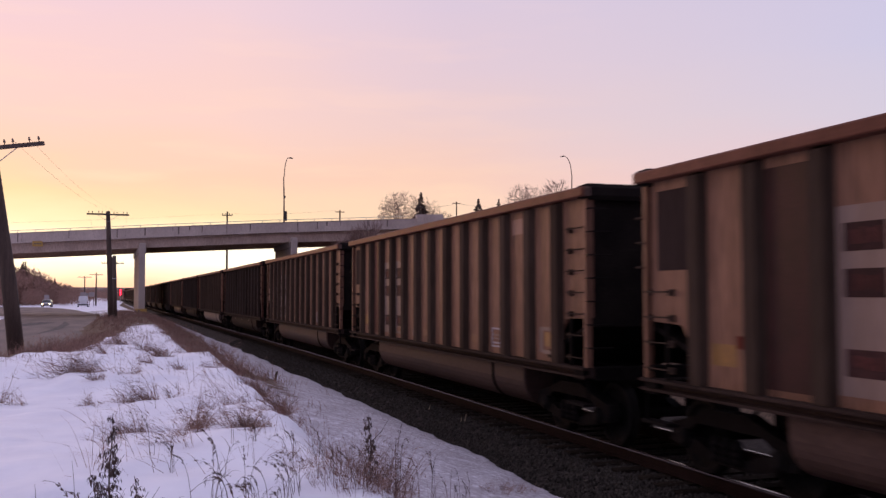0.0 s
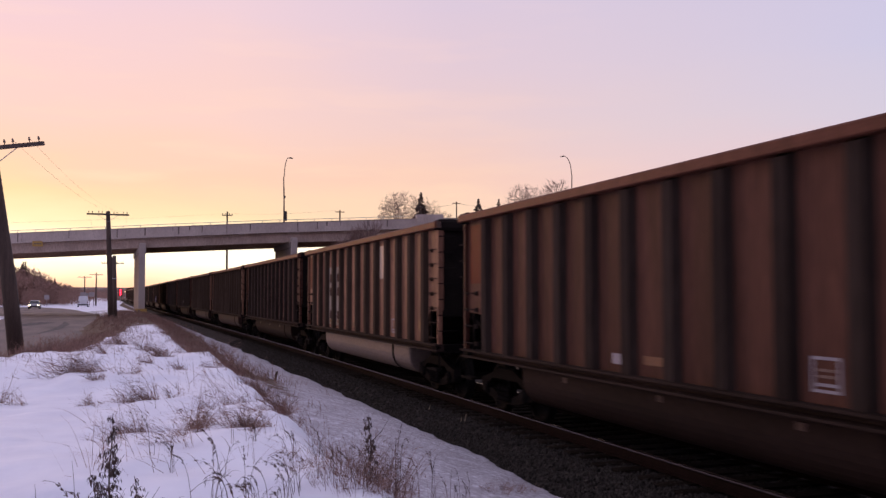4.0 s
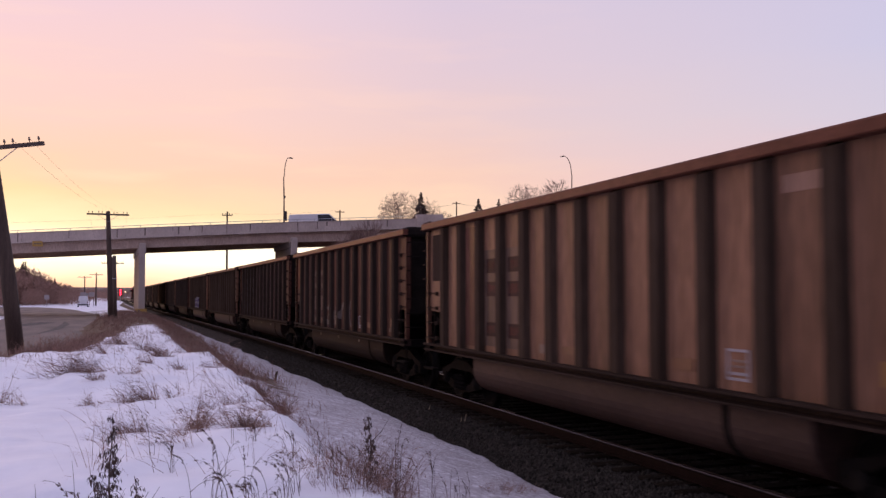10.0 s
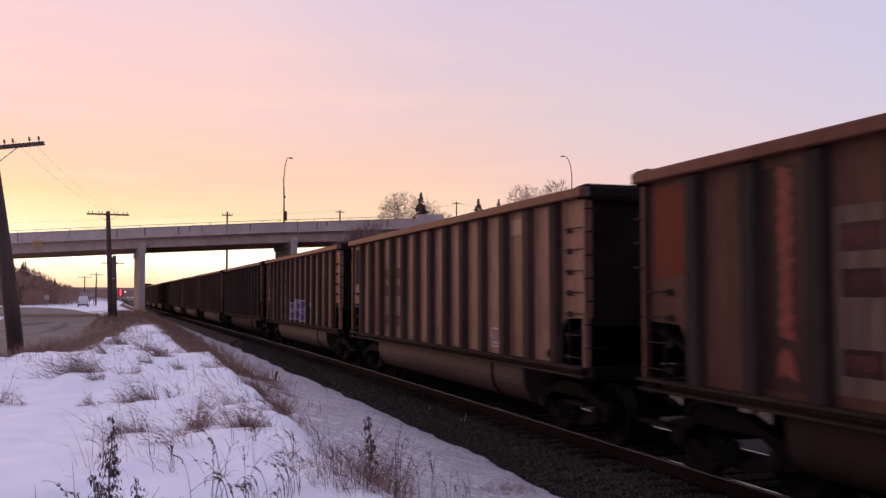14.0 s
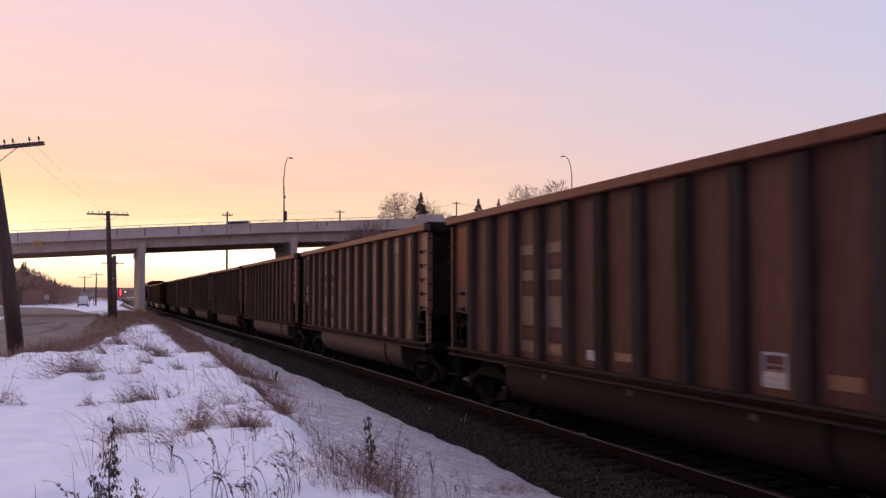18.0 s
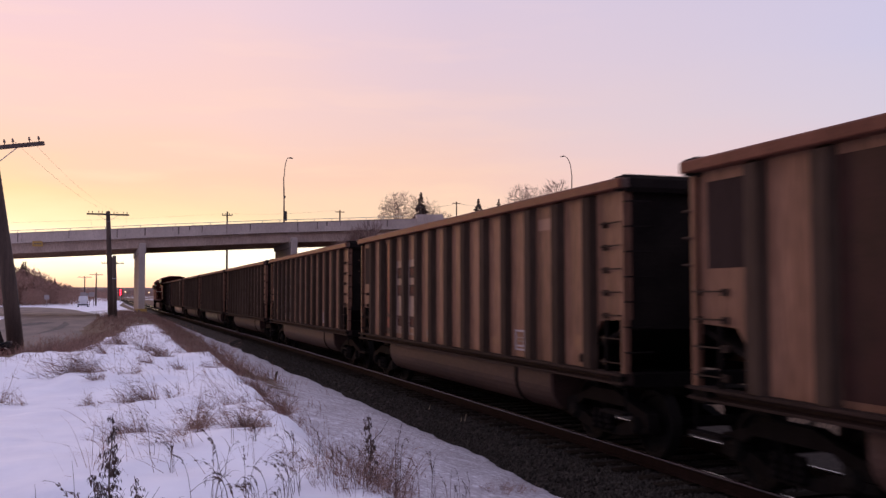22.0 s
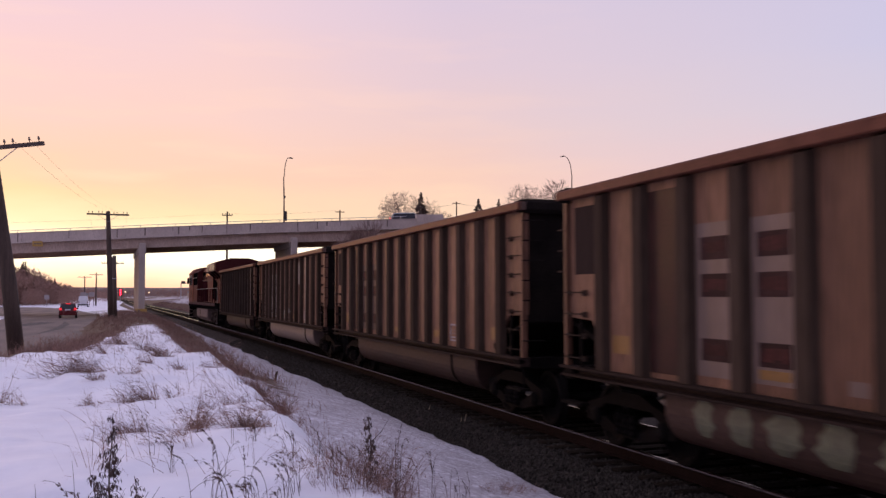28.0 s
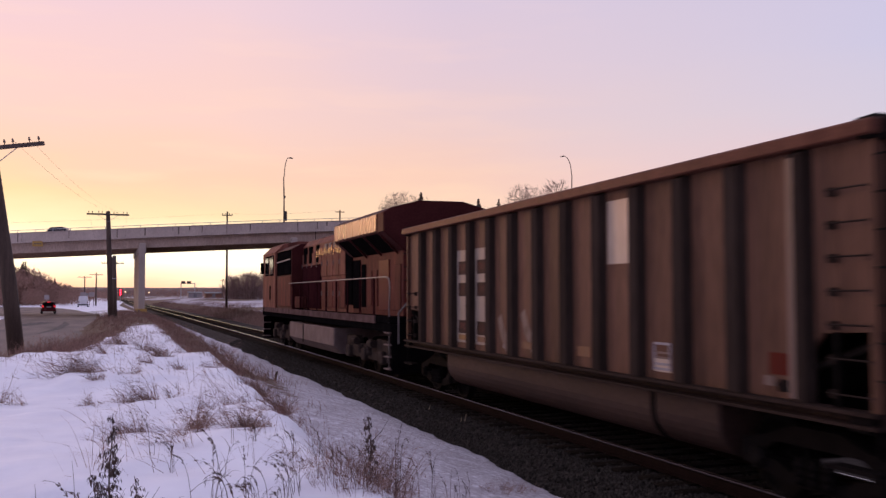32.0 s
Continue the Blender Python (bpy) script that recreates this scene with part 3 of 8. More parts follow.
def ground_z(x, y):
    c = centre_x(y)
    zp, xl, xr = lerp_table(PLATEAU_Z, y), lerp_table(PLATEAU_L, y), lerp_table(PLATEAU_R, y)
    bump = 0.085 * noise.noise((x * 0.55, y * 0.38, 0.3)) + 0.022 * noise.noise((x * 2.3, y * 1.6, 4.0)) + 0.055 * (0.4 - abs(noise.noise((x * 0.45, y * 0.75, 9.0))))
    if x < c:
        toe = c - 2.13 + 0.05 * noise.noise((y * 1.1, 2.0, 5.0)) + 0.03 * noise.noise((y * 4.0, 2.0, 5.0))
        z = -0.27
        if x < toe:
            rise = ease(xl - 2.4, xl, x)
            z = -0.27 + (zp + 0.27) * rise
            fall = min(max((x - xr) / (toe - xr), 0.0), 1.0)
            # a rounded cornice, the hollow at its foot, then the even bank down to the stones
            brow = 0.035 * noise.noise((y * 0.7, 3.0, 1.0))
            drop = 0.26 * ease(0.0, 0.14 + 0.4 * max(brow, 0), fall + brow * 0.6) * ease(5.0, 8.0, y) * (1 - ease(40, 60, y))
            fall = drop + (1 - drop) * fall ** 1.25
            z = z + (-0.46 - z) * fall if x > xr else z
            if x > xl - 1.0:
                # wind-packed ledges
                z += 0.05 * ease(-0.02, 0.10, noise.noise((x * 0.42 + 3.0, y * 0.60, 20.0))) * ease(3.0, 6.0, y) * (1 - 0.7 * ease(xr, xr + 0.8, x))
            if -2.6 < x < 2.4 and 6 < y < 32:
                z += snow_lip(x, y)
            z += bump * (1.6 if xl < x < xr else 0.9 if x > xl - 2.4 else 0.25)
        else:
            z = -0.46 - 0.1 * ease(toe, toe + 0.4, x)
        if x < -20:
            z += 2.5 * ease(-45, -110, x) if x < -45 else 0
    else:
        w = x - c
        z = -0.56 if w < 2.6 else -0.56 - 0.35 * ease(2.6, 4.5, w) + (1.1 * ease(5.0, 9.5, w)) + bump
        z += 0.9 * ease(150, 260, y) * ease(8, 20, w)
        # a low turf bank beyond the track, added to block bright sky under the cars
        z += 1.9 * ease(4.2, 7.5, w) * (1 - ease(60, 95, y))
    # approach banks of the overpass
    if abs(y - 118) < 60:
        for lo, hi, sign in ((33.0, 49.0, 1), (-45.0, -61.0, -1)):
            along = min(max((x - lo) / (hi - lo), 0.0), 1.0)
            if along > 0:
                top = (lerp_table(DECK_TOP, x) - 1.0) * along
                across = abs(y - deck_y(x) - 8.0)
                z = max(z, top - max(across - 8.5, 0) * 0.5)
    return z


def snow_amount(x, y):
    c = centre_x(y)
    xl, xr = lerp_table(PLATEAU_L, y), lerp_table(PLATEAU_R, y)
    if x > c:
        w = x - c
        if w < 3:
            return 0.0
        if y < 95:
            return -0.2 if w < 14 else 0.12
        s = 0.25 + 0.2 * noise.noise((x * 0.05, y * 0.012, 7.0))
        if 9 < w < 60 and y > 112:
            s = 0.58 + 0.55 * noise.noise((x * 0.06, y * 0.025, 2.0))
        return s
    if x > c - 2.05:
        return 0.0
    if x > xr:
        f = (x - xr) / (c - 2.35 - xr)
        s = 1.0 - 0.25 * math.exp(-((f - 0.35) / 0.2) ** 2)
        s -= 0.5 * ease(15, 24, y) * math.exp(-((f - 0.30) / 0.28) ** 2)
        s -= 0.35 * ease(36, 60, y)
        return s
    if x > xl:
        s = 1.0 - 0.12 * ease(24, 36, y)
        s -= 0.75 * ease(48, 60, y) * (1 - ease(84, 100, y))
        return s - 0.25 * ease(100, 130, y)
    if y > 84 and x > lerp_table(ROAD_R, y) + 0.3:
        return 0.30 + 0.24 * ease(90, 112, y) + 0.14 * ease(150, 170, y)
    if x > xl - 3.0:
        return 0.18 if y > 19 else 0.85 - 0.25 * ease(14, 20, y)
    if y > 140 and x > lerp_table(ROAD_R, y):
        return 0.9
    if x < lerp_table(ROAD_L, y):
        return 0.72
    return 0.5


def build_ground():
    ys = [-400, -150, -60, -30, -15, -6, 0]
    y = 2.0
    while y < 3600:
        ys.append(y)
        y += min(max(0.09, 0.09 + (y - 11) * 0.02), 400)
    xs_fine = list(np.arange(-8, -2.81, 0.16)) + list(np.arange(-2.72, 6.21, 0.08)) + list(np.arange(6.32, 12.01, 0.16))
    xs = [-3000, -1800, -1000, -600, -350, -220, -150, -110, -85, -70, -61, -53, -45, -38, -32, -27, -23, -20, -17, -15, -13, -11, -9.5] + xs_fine
    xs += [12.6, 13.3, 14, 15, 16.5, 18, 20, 22, 24.5, 27, 30, 33, 37, 41, 45, 49, 55, 63, 75, 90, 110, 150, 220, 350, 600, 1000, 1800, 3000]
    verts, snow = [], []
    for y in ys:
        for x in xs:
            verts.append((x, y, ground_z(x, y)))
            snow.append(snow_amount(x, y))
    n = len(xs)
    faces = [(j * n + i, j * n + i + 1, (j + 1) * n + i + 1, (j + 1) * n + i) for j in range(len(ys) - 1) for i in range(n - 1)]
    me = bpy.data.meshes.new("ground")
    me.from_pydata(verts, [], faces)
    at = me.attributes.new("snow", "FLOAT", "POINT")
    at.data.foreach_set("value", snow)
    soot = me.attributes.new("soot", "FLOAT", "POINT")
    soot.data.foreach_set("value", [ease(lerp_table(PLATEAU_R, v[1]) + 0.1, lerp_table(PLATEAU_R, v[1]) + 1.0, v[0]) for v in verts])
    me.shade_smooth()
    m = bpy.data.materials.new("snow_over_dry_turf")
    m.use_nodes = True
    nt = m.node_tree
    b = nt.nodes["Principled BSDF"]
    tc = nt.nodes.new("ShaderNodeTexCoord")

    def noise_node(scale, detail):
        k = nt.nodes.new("ShaderNodeTexNoise")
        k.inputs["Scale"].default_value, k.inputs["Detail"].default_value = scale, detail
        nt.links.new(tc.outputs["Object"], k.inputs["Vector"])
        return k.outputs["Fac"]

    def calc(op, p, q):
        k = nt.nodes.new("ShaderNodeMath")
        k.operation = op
        for i, v in enumerate((p, q)):
            if isinstance(v, (int, float)):
                k.inputs[i].default_value = v
            else:
                nt.links.new(v, k.inputs[i])
        return k.outputs[0]

    def ramp(fac, stops):
        k = nt.nodes.new("ShaderNodeValToRGB")
        e = k.color_ramp.elements
        e[0].position, e[0].color = stops[0][0], (*stops[0][1], 1)
        e[1].position, e[1].color = stops[1][0], (*stops[1][1], 1)
        nt.links.new(fac, k.inputs[0])
        return k.outputs[0]

    attr = nt.nodes.new("ShaderNodeAttribute")
    attr.attribute_name = "snow"
    big, mid, fine, grain = noise_node(0.35, 5), noise_node(2.2, 4), noise_node(14, 4), noise_node(70, 3)
    edge = calc("ADD", attr.outputs["Fac"], calc("MULTIPLY", calc("SUBTRACT", calc("ADD", calc("MULTIPLY", big, 0.45), calc("ADD", calc("MULTIPLY", mid, 0.35), calc("MULTIPLY", fine, 0.2))), 0.5), 1.5))
    mask = nt.nodes.new("ShaderNodeMapRange")
    mask.inputs[1].default_value, mask.inputs[2].default_value = 0.47, 0.57
    nt.links.new(edge, mask.inputs[0])
    snow_col = ramp(mid, [(0.3, (0.80, 0.785, 0.86)), (0.7, (0.91, 0.89, 0.945))])
    soot_at = nt.nodes.new("ShaderNodeAttribute")
    soot_at.attribute_name = "soot"
    sooty = nt.nodes.new("ShaderNodeMix")
    sooty.data_type = "RGBA"
    nt.links.new(calc("MULTIPLY", soot_at.outputs["Fac"], calc("ADD", calc("MULTIPLY", calc("SUBTRACT", fine, 0.5), 2.6), calc("ADD", calc("MULTIPLY", mid, 1.3), calc("ADD", 0.2, calc("MULTIPLY", calc("SUBTRACT", grain, 0.5), 1.2))))), sooty.inputs[0])
    nt.links.new(snow_col, sooty.inputs[6])
    sooty.inputs[7].default_value = (0.40, 0.365, 0.40, 1)
    turf_col = ramp(fine, [(0.3, (0.075, 0.05, 0.036)), (0.7, (0.19, 0.125, 0.085))])
    mixed = nt.nodes.new("ShaderNodeMix")
    mixed.data_type = "RGBA"
    nt.links.new(mask.outputs[0], mixed.inputs[0])
    nt.links.new(turf_col, mixed.inputs[6])
    nt.links.new(sooty.outputs[2], mixed.inputs[7])
    nt.links.new(mixed.outputs[2], b.inputs["Base Color"])
    b.inputs["Roughness"].default_value = 0.85
    b.inputs["Specular IOR Level"].default_value = 0.2
    bp = nt.nodes.new("ShaderNodeBump")
    bp.inputs["Strength"].default_value, bp.inputs["Distance"].default_value = 0.6, 0.06
    nt.links.new(calc("ADD", calc("MULTIPLY", mid, 1.2), calc("ADD", calc("MULTIPLY", fine, 0.25), calc("MULTIPLY", grain, 0.06))), bp.inputs["Height"])
    nt.links.new(bp.outputs[0], b.inputs["Normal"])
    me.materials.append(m)
    tagged(new("ground", me), "snow-covered ground with patches of dry brown grass", "ground", kind="structure")


def strip(rows):
    """A ribbon through rows of points, one row a cross-section."""
    g = Geo()
    n = len(rows[0])
    g.add([p for r in rows for p in r], [(j * n + i, j * n + i + 1, (j + 1) * n + i + 1, (j + 1) * n + i) for j in range(len(rows) - 1) for i in range(n - 1)])
    return g


def build_road():
    rows = []
    for k in range(60):
        y = -60 + k * 4.0
        if y > 150:
            break
        l, r = lerp_table(ROAD_L, y), lerp_table(ROAD_R, y)
        rows.append([(l + (r - l) * i / 8, y, -0.215 + 0.05 * math.sin(math.pi * i / 8)) for i in range(9)])
    # bend to the left, away from the track
    l0, r0 = Vector((lerp_table(ROAD_L, 148), 148, 0)), Vector((lerp_table(ROAD_R, 148), 148, 0))
    bend_l = [(-22, 160), (-26, 172), (-34, 183), (-50, 192), (-90, 198), (-200, 202)]
    bend_r = [(-8.2, 160), (-11.5, 180), (-17, 200), (-32, 214), (-80, 220), (-200, 224)]
    for (lx, ly), (rx, ry) in zip(bend_l, bend_r):
        rows.append([(lx + (rx - lx) * i / 8, ly + (ry - ly) * i / 8, -0.215 + 0.05 * math.sin(math.pi * i / 8)) for i in range(9)])
    for r in rows[-6:]:
        for i, p in enumerate(r):
            r[i] = (p[0], p[1], max(p[2], ground_z(p[0], p[1]) + 0.14))
    single("road", strip(rows), M_ASPHALT, Matrix(), "worn grey asphalt road with wet wheel tracks", "road", kind="structure", smooth=True)


def slush_ridge(points, wide, high, seed):
    """A low uneven dark ridge along the asphalt."""
    rng = random.Random(seed)
    g, n = Geo(), 7
    steps = []
    for (p, q), (u, v) in zip(points, points[1:]):
        steps += [(p + (u - p) * k / 8, q + (v - q) * k / 8) for k in range(8)]
    for i, (x, y) in enumerate(steps):
        f = math.sin(math.pi * i / (len(steps) - 1))
        w, h = wide * (0.25 + 0.75 * f) * rng.uniform(0.8, 1.2), high * f * rng.uniform(0.7, 1.2)
        for k in range(n):
            a = k / (n - 1)
            g.v.append((x + (a - 0.5) * w, y, -0.235 + 0.05 + h * math.sin(math.pi * a) * rng.uniform(0.8, 1.15)))
    g.f = [(i * n + k, i * n + k + 1, (i + 1) * n + k + 1, (i + 1) * n + k) for i in range(len(steps) - 1) for k in range(n - 1)]
    single("slush_ridge", g, M_SLUSH, Matrix(), "low dark grey ridge on the asphalt", "slush", "slush ridges", smooth=True)


build_ground()
build_road()
slush_ridge([(-8.4, 74), (-8.2, 80), (-7.2, 86), (-6.2, 91)], 1.3, 0.16, 1)
slush_ridge([(-5.6, 62), (-5.0, 72), (-5.1, 84), (-6.0, 96)], 0.7, 0.07, 2)


# ---- railway track ----
def sweep(profile, s0, s1, step):
    """A closed profile of (offset, z) carried along the track."""
    g = Geo()
    ss = [s0]
    while ss[-1] < s1:
        ss.append(min(ss[-1] + step * (1 if ss[-1] < 120 else 4), s1))
    n = len(profile)
    verts = [track(s, o, z)[0] for s in ss for o, z in profile]
    faces = [(j * n + i, j * n + (i + 1) % n, (j + 1) * n + (i + 1) % n, (j + 1) * n + i) for j in range(len(ss) - 1) for i in range(n)]
    return g.add(verts, faces)


def build_track():
    # the wide right apron is added to cover pale ground behind the trucks
    bed = single("ballast_bed", sweep([(-2.6, -0.75), (-2.35, -0.50), (-1.62, -0.225), (-1.3, -0.215), (1.3, -0.215), (1.62, -0.205), (2.6, -0.50), (5.0, -0.62), (5.2, -1.0)], -80, 1500, 3.0), M_BALLAST, Matrix(), "dark grey crushed-stone ballast bed", "ballast", kind="structure")
    rng = random.Random(5)
    stones = Geo()
    for _ in range(24000):
        s = 7 + 45 * rng.random() ** 1.9
        off = -rng.uniform(0.85, 2.42) if rng.random() < 0.88 else rng.uniform(-0.6, 0.6)
        z = -0.215 if abs(off) < 1.62 else -0.218 - (abs(off) - 1.62) * 0.377
        p = track(s, off, z)[0]
        r = rng.uniform(0.018, 0.045)
        a = rng.random() * 6.3
        pts = [Vector((r * math.cos(a + k * 1.57) * rng.uniform(0.7, 1.3), r * math.sin(a + k * 1.57) * rng.uniform(0.7, 1.3), rng.uniform(-0.3, 0.3) * r)) + p for k in range(4)]
        stones.add(pts + [p + Vector((0, 0, r)), p - Vector((0, 0, r))], [(0, 1, 4), (1, 2, 4), (2, 3, 4), (3, 0, 4), (1, 0, 5), (2, 1, 5), (3, 2, 5), (0, 3, 5)])
    m = material("loose_ballast_stone", ((0.0096, 0.00798, 0.00684), (0.0624, 0.05244, 0.0432)), 0.95, 0, 16, 30, 0.2, 0.4, spec=0.08)
    single("ballast_stones", stones, m, Matrix(), "loose angular grey stones on the ballast shoulder", "stones", kind="stuff")
    line = thing("railway_track", Matrix(), "single railway track with shiny rail heads on dark ties", "track", kind="structure")
    for side in (-0.753, 0.753):
        web = [(side - 0.07, -0.172), (side + 0.07, -0.172), (side + 0.07, -0.16), (side + 0.012, -0.135), (side + 0.012, -0.045), (side + 0.036, -0.033), (side + 0.036, -0.006), (side - 0.036, -0.006), (side - 0.036, -0.033), (side - 0.012, -0.045), (side - 0.012, -0.135), (side - 0.07, -0.16)]
        rail = part("rail", sweep(web, -80, 1500, 3.0), M_RAIL_RUST, line, "rust-brown steel rail")
        part("rail_head", sweep([(side - 0.038, -0.024), (side + 0.038, -0.024), (side + 0.036, -0.006), (side + 0.026, -0.001), (side, 0.0), (side - 0.026, -0.001), (side - 0.036, -0.006)], -80, 1500, 3.0), M_RAIL_TOP, rail, "polished running surface")
    return line


TRACK_LINE = build_track()


# ---- overpass ----
def deck_strip(profile, x0, x1, step=4.0):
    """A closed profile of (across, height above the deck's top line) carried along the overpass."""
    g = Geo()
    xs = [x0]
    while xs[-1] < x1:
        xs.append(min(xs[-1] + step, x1))
    n = len(profile)
    verts = [(x, deck_y(x) + a, lerp_table(DECK_TOP, x) + z) for x in xs for a, z in profile]
    faces = [(j * n + i, j * n + (i + 1) % n, (j + 1) * n + (i + 1) % n, (j + 1) * n + i) for j in range(len(xs) - 1) for i in range(n)]
    faces += [tuple(reversed(range(n))), tuple(range((len(xs) - 1) * n, len(xs) * n))]
    return g.add(verts, faces)


def build_bridge():
    b = thing("overpass", Matrix(), "pale concrete road overpass on wall piers above the track", "bridge")
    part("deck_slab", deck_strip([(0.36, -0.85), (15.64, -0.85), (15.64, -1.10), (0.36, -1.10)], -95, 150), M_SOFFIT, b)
    for a0, lab in ((0.0, "pale parapet facing the track"), (15.65, "")):
        part("parapet", deck_strip([(a0, 0.0), (a0 + 0.35, 0.0), (a0 + 0.35, -1.13), (a0 - 0.0, -1.13)], -95, 37.5), M_GIRDER, b, lab)
    for a0 in (0.62, 3.2, 6.2, 9.2, 12.2, 14.9):
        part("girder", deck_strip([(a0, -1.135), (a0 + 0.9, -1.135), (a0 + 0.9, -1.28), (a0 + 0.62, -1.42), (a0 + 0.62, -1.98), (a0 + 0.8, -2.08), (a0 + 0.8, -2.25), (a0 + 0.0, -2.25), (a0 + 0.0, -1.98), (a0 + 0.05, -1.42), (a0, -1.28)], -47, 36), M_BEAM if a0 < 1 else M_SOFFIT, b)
    # curb of the parapet, and the steel railing with posts
    part("coping", deck_strip([(-0.05, 0.0), (0.40, 0.0), (0.40, 0.07), (-0.05, 0.07)], -95, 37.5), M_CONCRETE, b)
    for a0 in (0.15, 15.8):
        rail = Geo()
        xs = list(np.arange(-60, 31.1, 3.0))
        rail.tube([(x, deck_y(x) + a0, lerp_table(DECK_TOP, x) + 0.34) for x in xs], 0.028, 6)
        part("railing", rail, M_GALV, b, "galvanised railing tube")
    post = Geo().box(-0.03, 0.03, -0.03, 0.03, 0.07, 0.34).mesh("railing_post", M_GALV)
    for x in np.arange(-58, 31, 1.9):
        part("railing_post", post, None, b, at=Matrix.Translation((x, deck_y(x) + 0.15, lerp_table(DECK_TOP, x))))
    # end block where the railing stops
    g = deck_strip([(-0.12, -1.0), (0.5, -1.0), (0.5, 0.50), (-0.12, 0.50)], 31.1, 34.0)
    part("end_block", g, M_GIRDER, b, "pale concrete end block")
    # drip stains down the face
    rng = random.Random(3)
    for k in range(26):
        x = rng.uniform(-30, 30)
        w, h = rng.uniform(0.02, 0.07), rng.uniform(0.4, 1.05)
        z = lerp_table(DECK_TOP, x)
        part("stain", Geo().box(x - w, x + w, deck_y(x) - 0.006 - 0.3 * w, deck_y(x) + 0.1, z - 0.02 - h, z - 0.02), M_STAIN_SHADE, b)
    # wall piers that run with the track
    for px, py, deep in ((1.1, 112.6, 17.2), (17.6, 107.8, 10.5)):
        z = lerp_table(DECK_TOP, px)
        base = Matrix.Translation((px, py, 0)) @ Matrix.Rotation(0.026, 4, "Z")
        # second pier and cap: stained tone that also stands in for the deck's shade
        pier = part("pier", Geo().box(-0.34, 0.34, 0.3, deep, -0.8, z - 2.95, 0.05), M_CONCRETE if px < 5 else M_STAIN_SHADE, b, "grey concrete wall pier", at=base)
        part("pier_nose", Geo().box(-0.33, 0.36, -0.25, 0.9, -0.8, z - 1.75, 0.08), M_CONCRETE, pier, "rounded column end")
        part("pier_cap", Geo().box(-0.46, 0.46, 0.1, deep + 0.4, z - 2.94, z - 2.26, 0.06), M_CONCRETE if px < 5 else M_STAIN_SHADE, pier, "stained cap under the girders, deck shade coloured into the second one")
    # abutments
    for x in (36.0, -48.0):
        z = lerp_table(DECK_TOP, x)
        part("abutment", Geo().box(x - 0.6, x + 0.6, deck_y(x) - 0.2, deck_y(x) + 16.2, z - 6, z - 1.12, 0.05), M_CONCRETE, b)
    # road surface on top
    part("roadway", deck_strip([(0.4, -0.84), (15.6, -0.84), (15.6, -0.78), (0.4, -0.78)], -160, 160), M_ASPHALT, b, "dark asphalt roadway")
    s = thing("warning_sign", Matrix.Translation((-10.2, deck_y(-10.2) - 0.1, 0)), "faded yellow warning sign bolted to the girder", "sign")
    part("plate", Geo().box(-0.55, 0.55, -0.04, 0.0, 7.75, 8.35), M_SIGN_Y, s)
    part("bar", Geo().box(-0.4, 0.4, -0.052, -0.042, 8.0, 8.12), M_STAIN_SHADE, s, "dark illegible marking")
    part("bracket", Geo().box(-0.1, 0.1, 0.0, 0.105, 7.9, 8.2), M_GALV, s)
    # guide rail along the approach
    g = thing("guardrail", Matrix(), "galvanised guardrail along the overpass approach", "guardrail")
    part("beam", deck_strip([(0.3, -0.25), (0.36, -0.25), (0.40, -0.1), (0.36, 0.02), (0.3, 0.02)], 37.6, 120), M_GALV, g)
    for x in np.arange(39, 119, 2.5):
        zt = lerp_table(DECK_TOP, x)
        part("post", Geo().box(x - 0.07, x + 0.07, deck_y(x) + 0.37, deck_y(x) + 0.5, zt - 1.25, zt - 0.02), M_POLE, g)


build_bridge()


# ---- lamps, poles and wires ----
def street_lamp(x, y, z0, height, reach, box=False):
    m = Matrix.Translation((x, y, z0))
    l = thing("street_lamp", m, "tall curved galvanised street lamp, unlit", "street lamp", "street lamps on the overpass")
    n = 10
    path = [(0, 0, 0), (0, 0, height * 0.4), (-0.06 * np.sign(reach), 0, height * 0.72)]
    for i in range(1, n + 1):
        a = i / n * math.pi / 2
        path.append((reach * (1 - math.cos(a)), 0, height * 0.72 + height * 0.28 * math.sin(a)))
    part("pole", Geo().tube(path, [0.10, 0.08, 0.065] + [0.052 - 0.018 * i / n for i in range(n)], 8), M_LAMP, l, smooth=True)
    part("lamp_head", Geo().extrude([(reach - 0.1 * np.sign(reach), height - 0.03), (reach + 0.48 * np.sign(reach), height - 0.10), (reach + 0.52 * np.sign(reach), height - 0.02), (reach + 0.2 * np.sign(reach), height + 0.07)], -0.13, 0.13), M_LAMP, l)
    part("base_plate", Geo().box(-0.22, 0.22, -0.22, 0.22, 0.0, 0.12), M_GALV, l)
    if box:
        part("control_box", Geo().box(0.05, 0.34, -0.16, 0.16, 1.1, 2.2, 0.03), M_DARKCAR, l, "dark control cabinet on the pole")
        part("bracket", Geo().box(0.0, 0.16, -0.05, 0.05, 3.7, 4.0), M_DARKCAR, l)
    return l


street_lamp(16.7, deck_y(16.7) + 1.2, lerp_table(DECK_TOP, 16.7) - 0.78, 8.45, 0.5, True)
street_lamp(48.95, deck_y(48.95) + 1.5, lerp_table(DECK_TOP, 48.95) - 0.78, 8.1, -0.85)


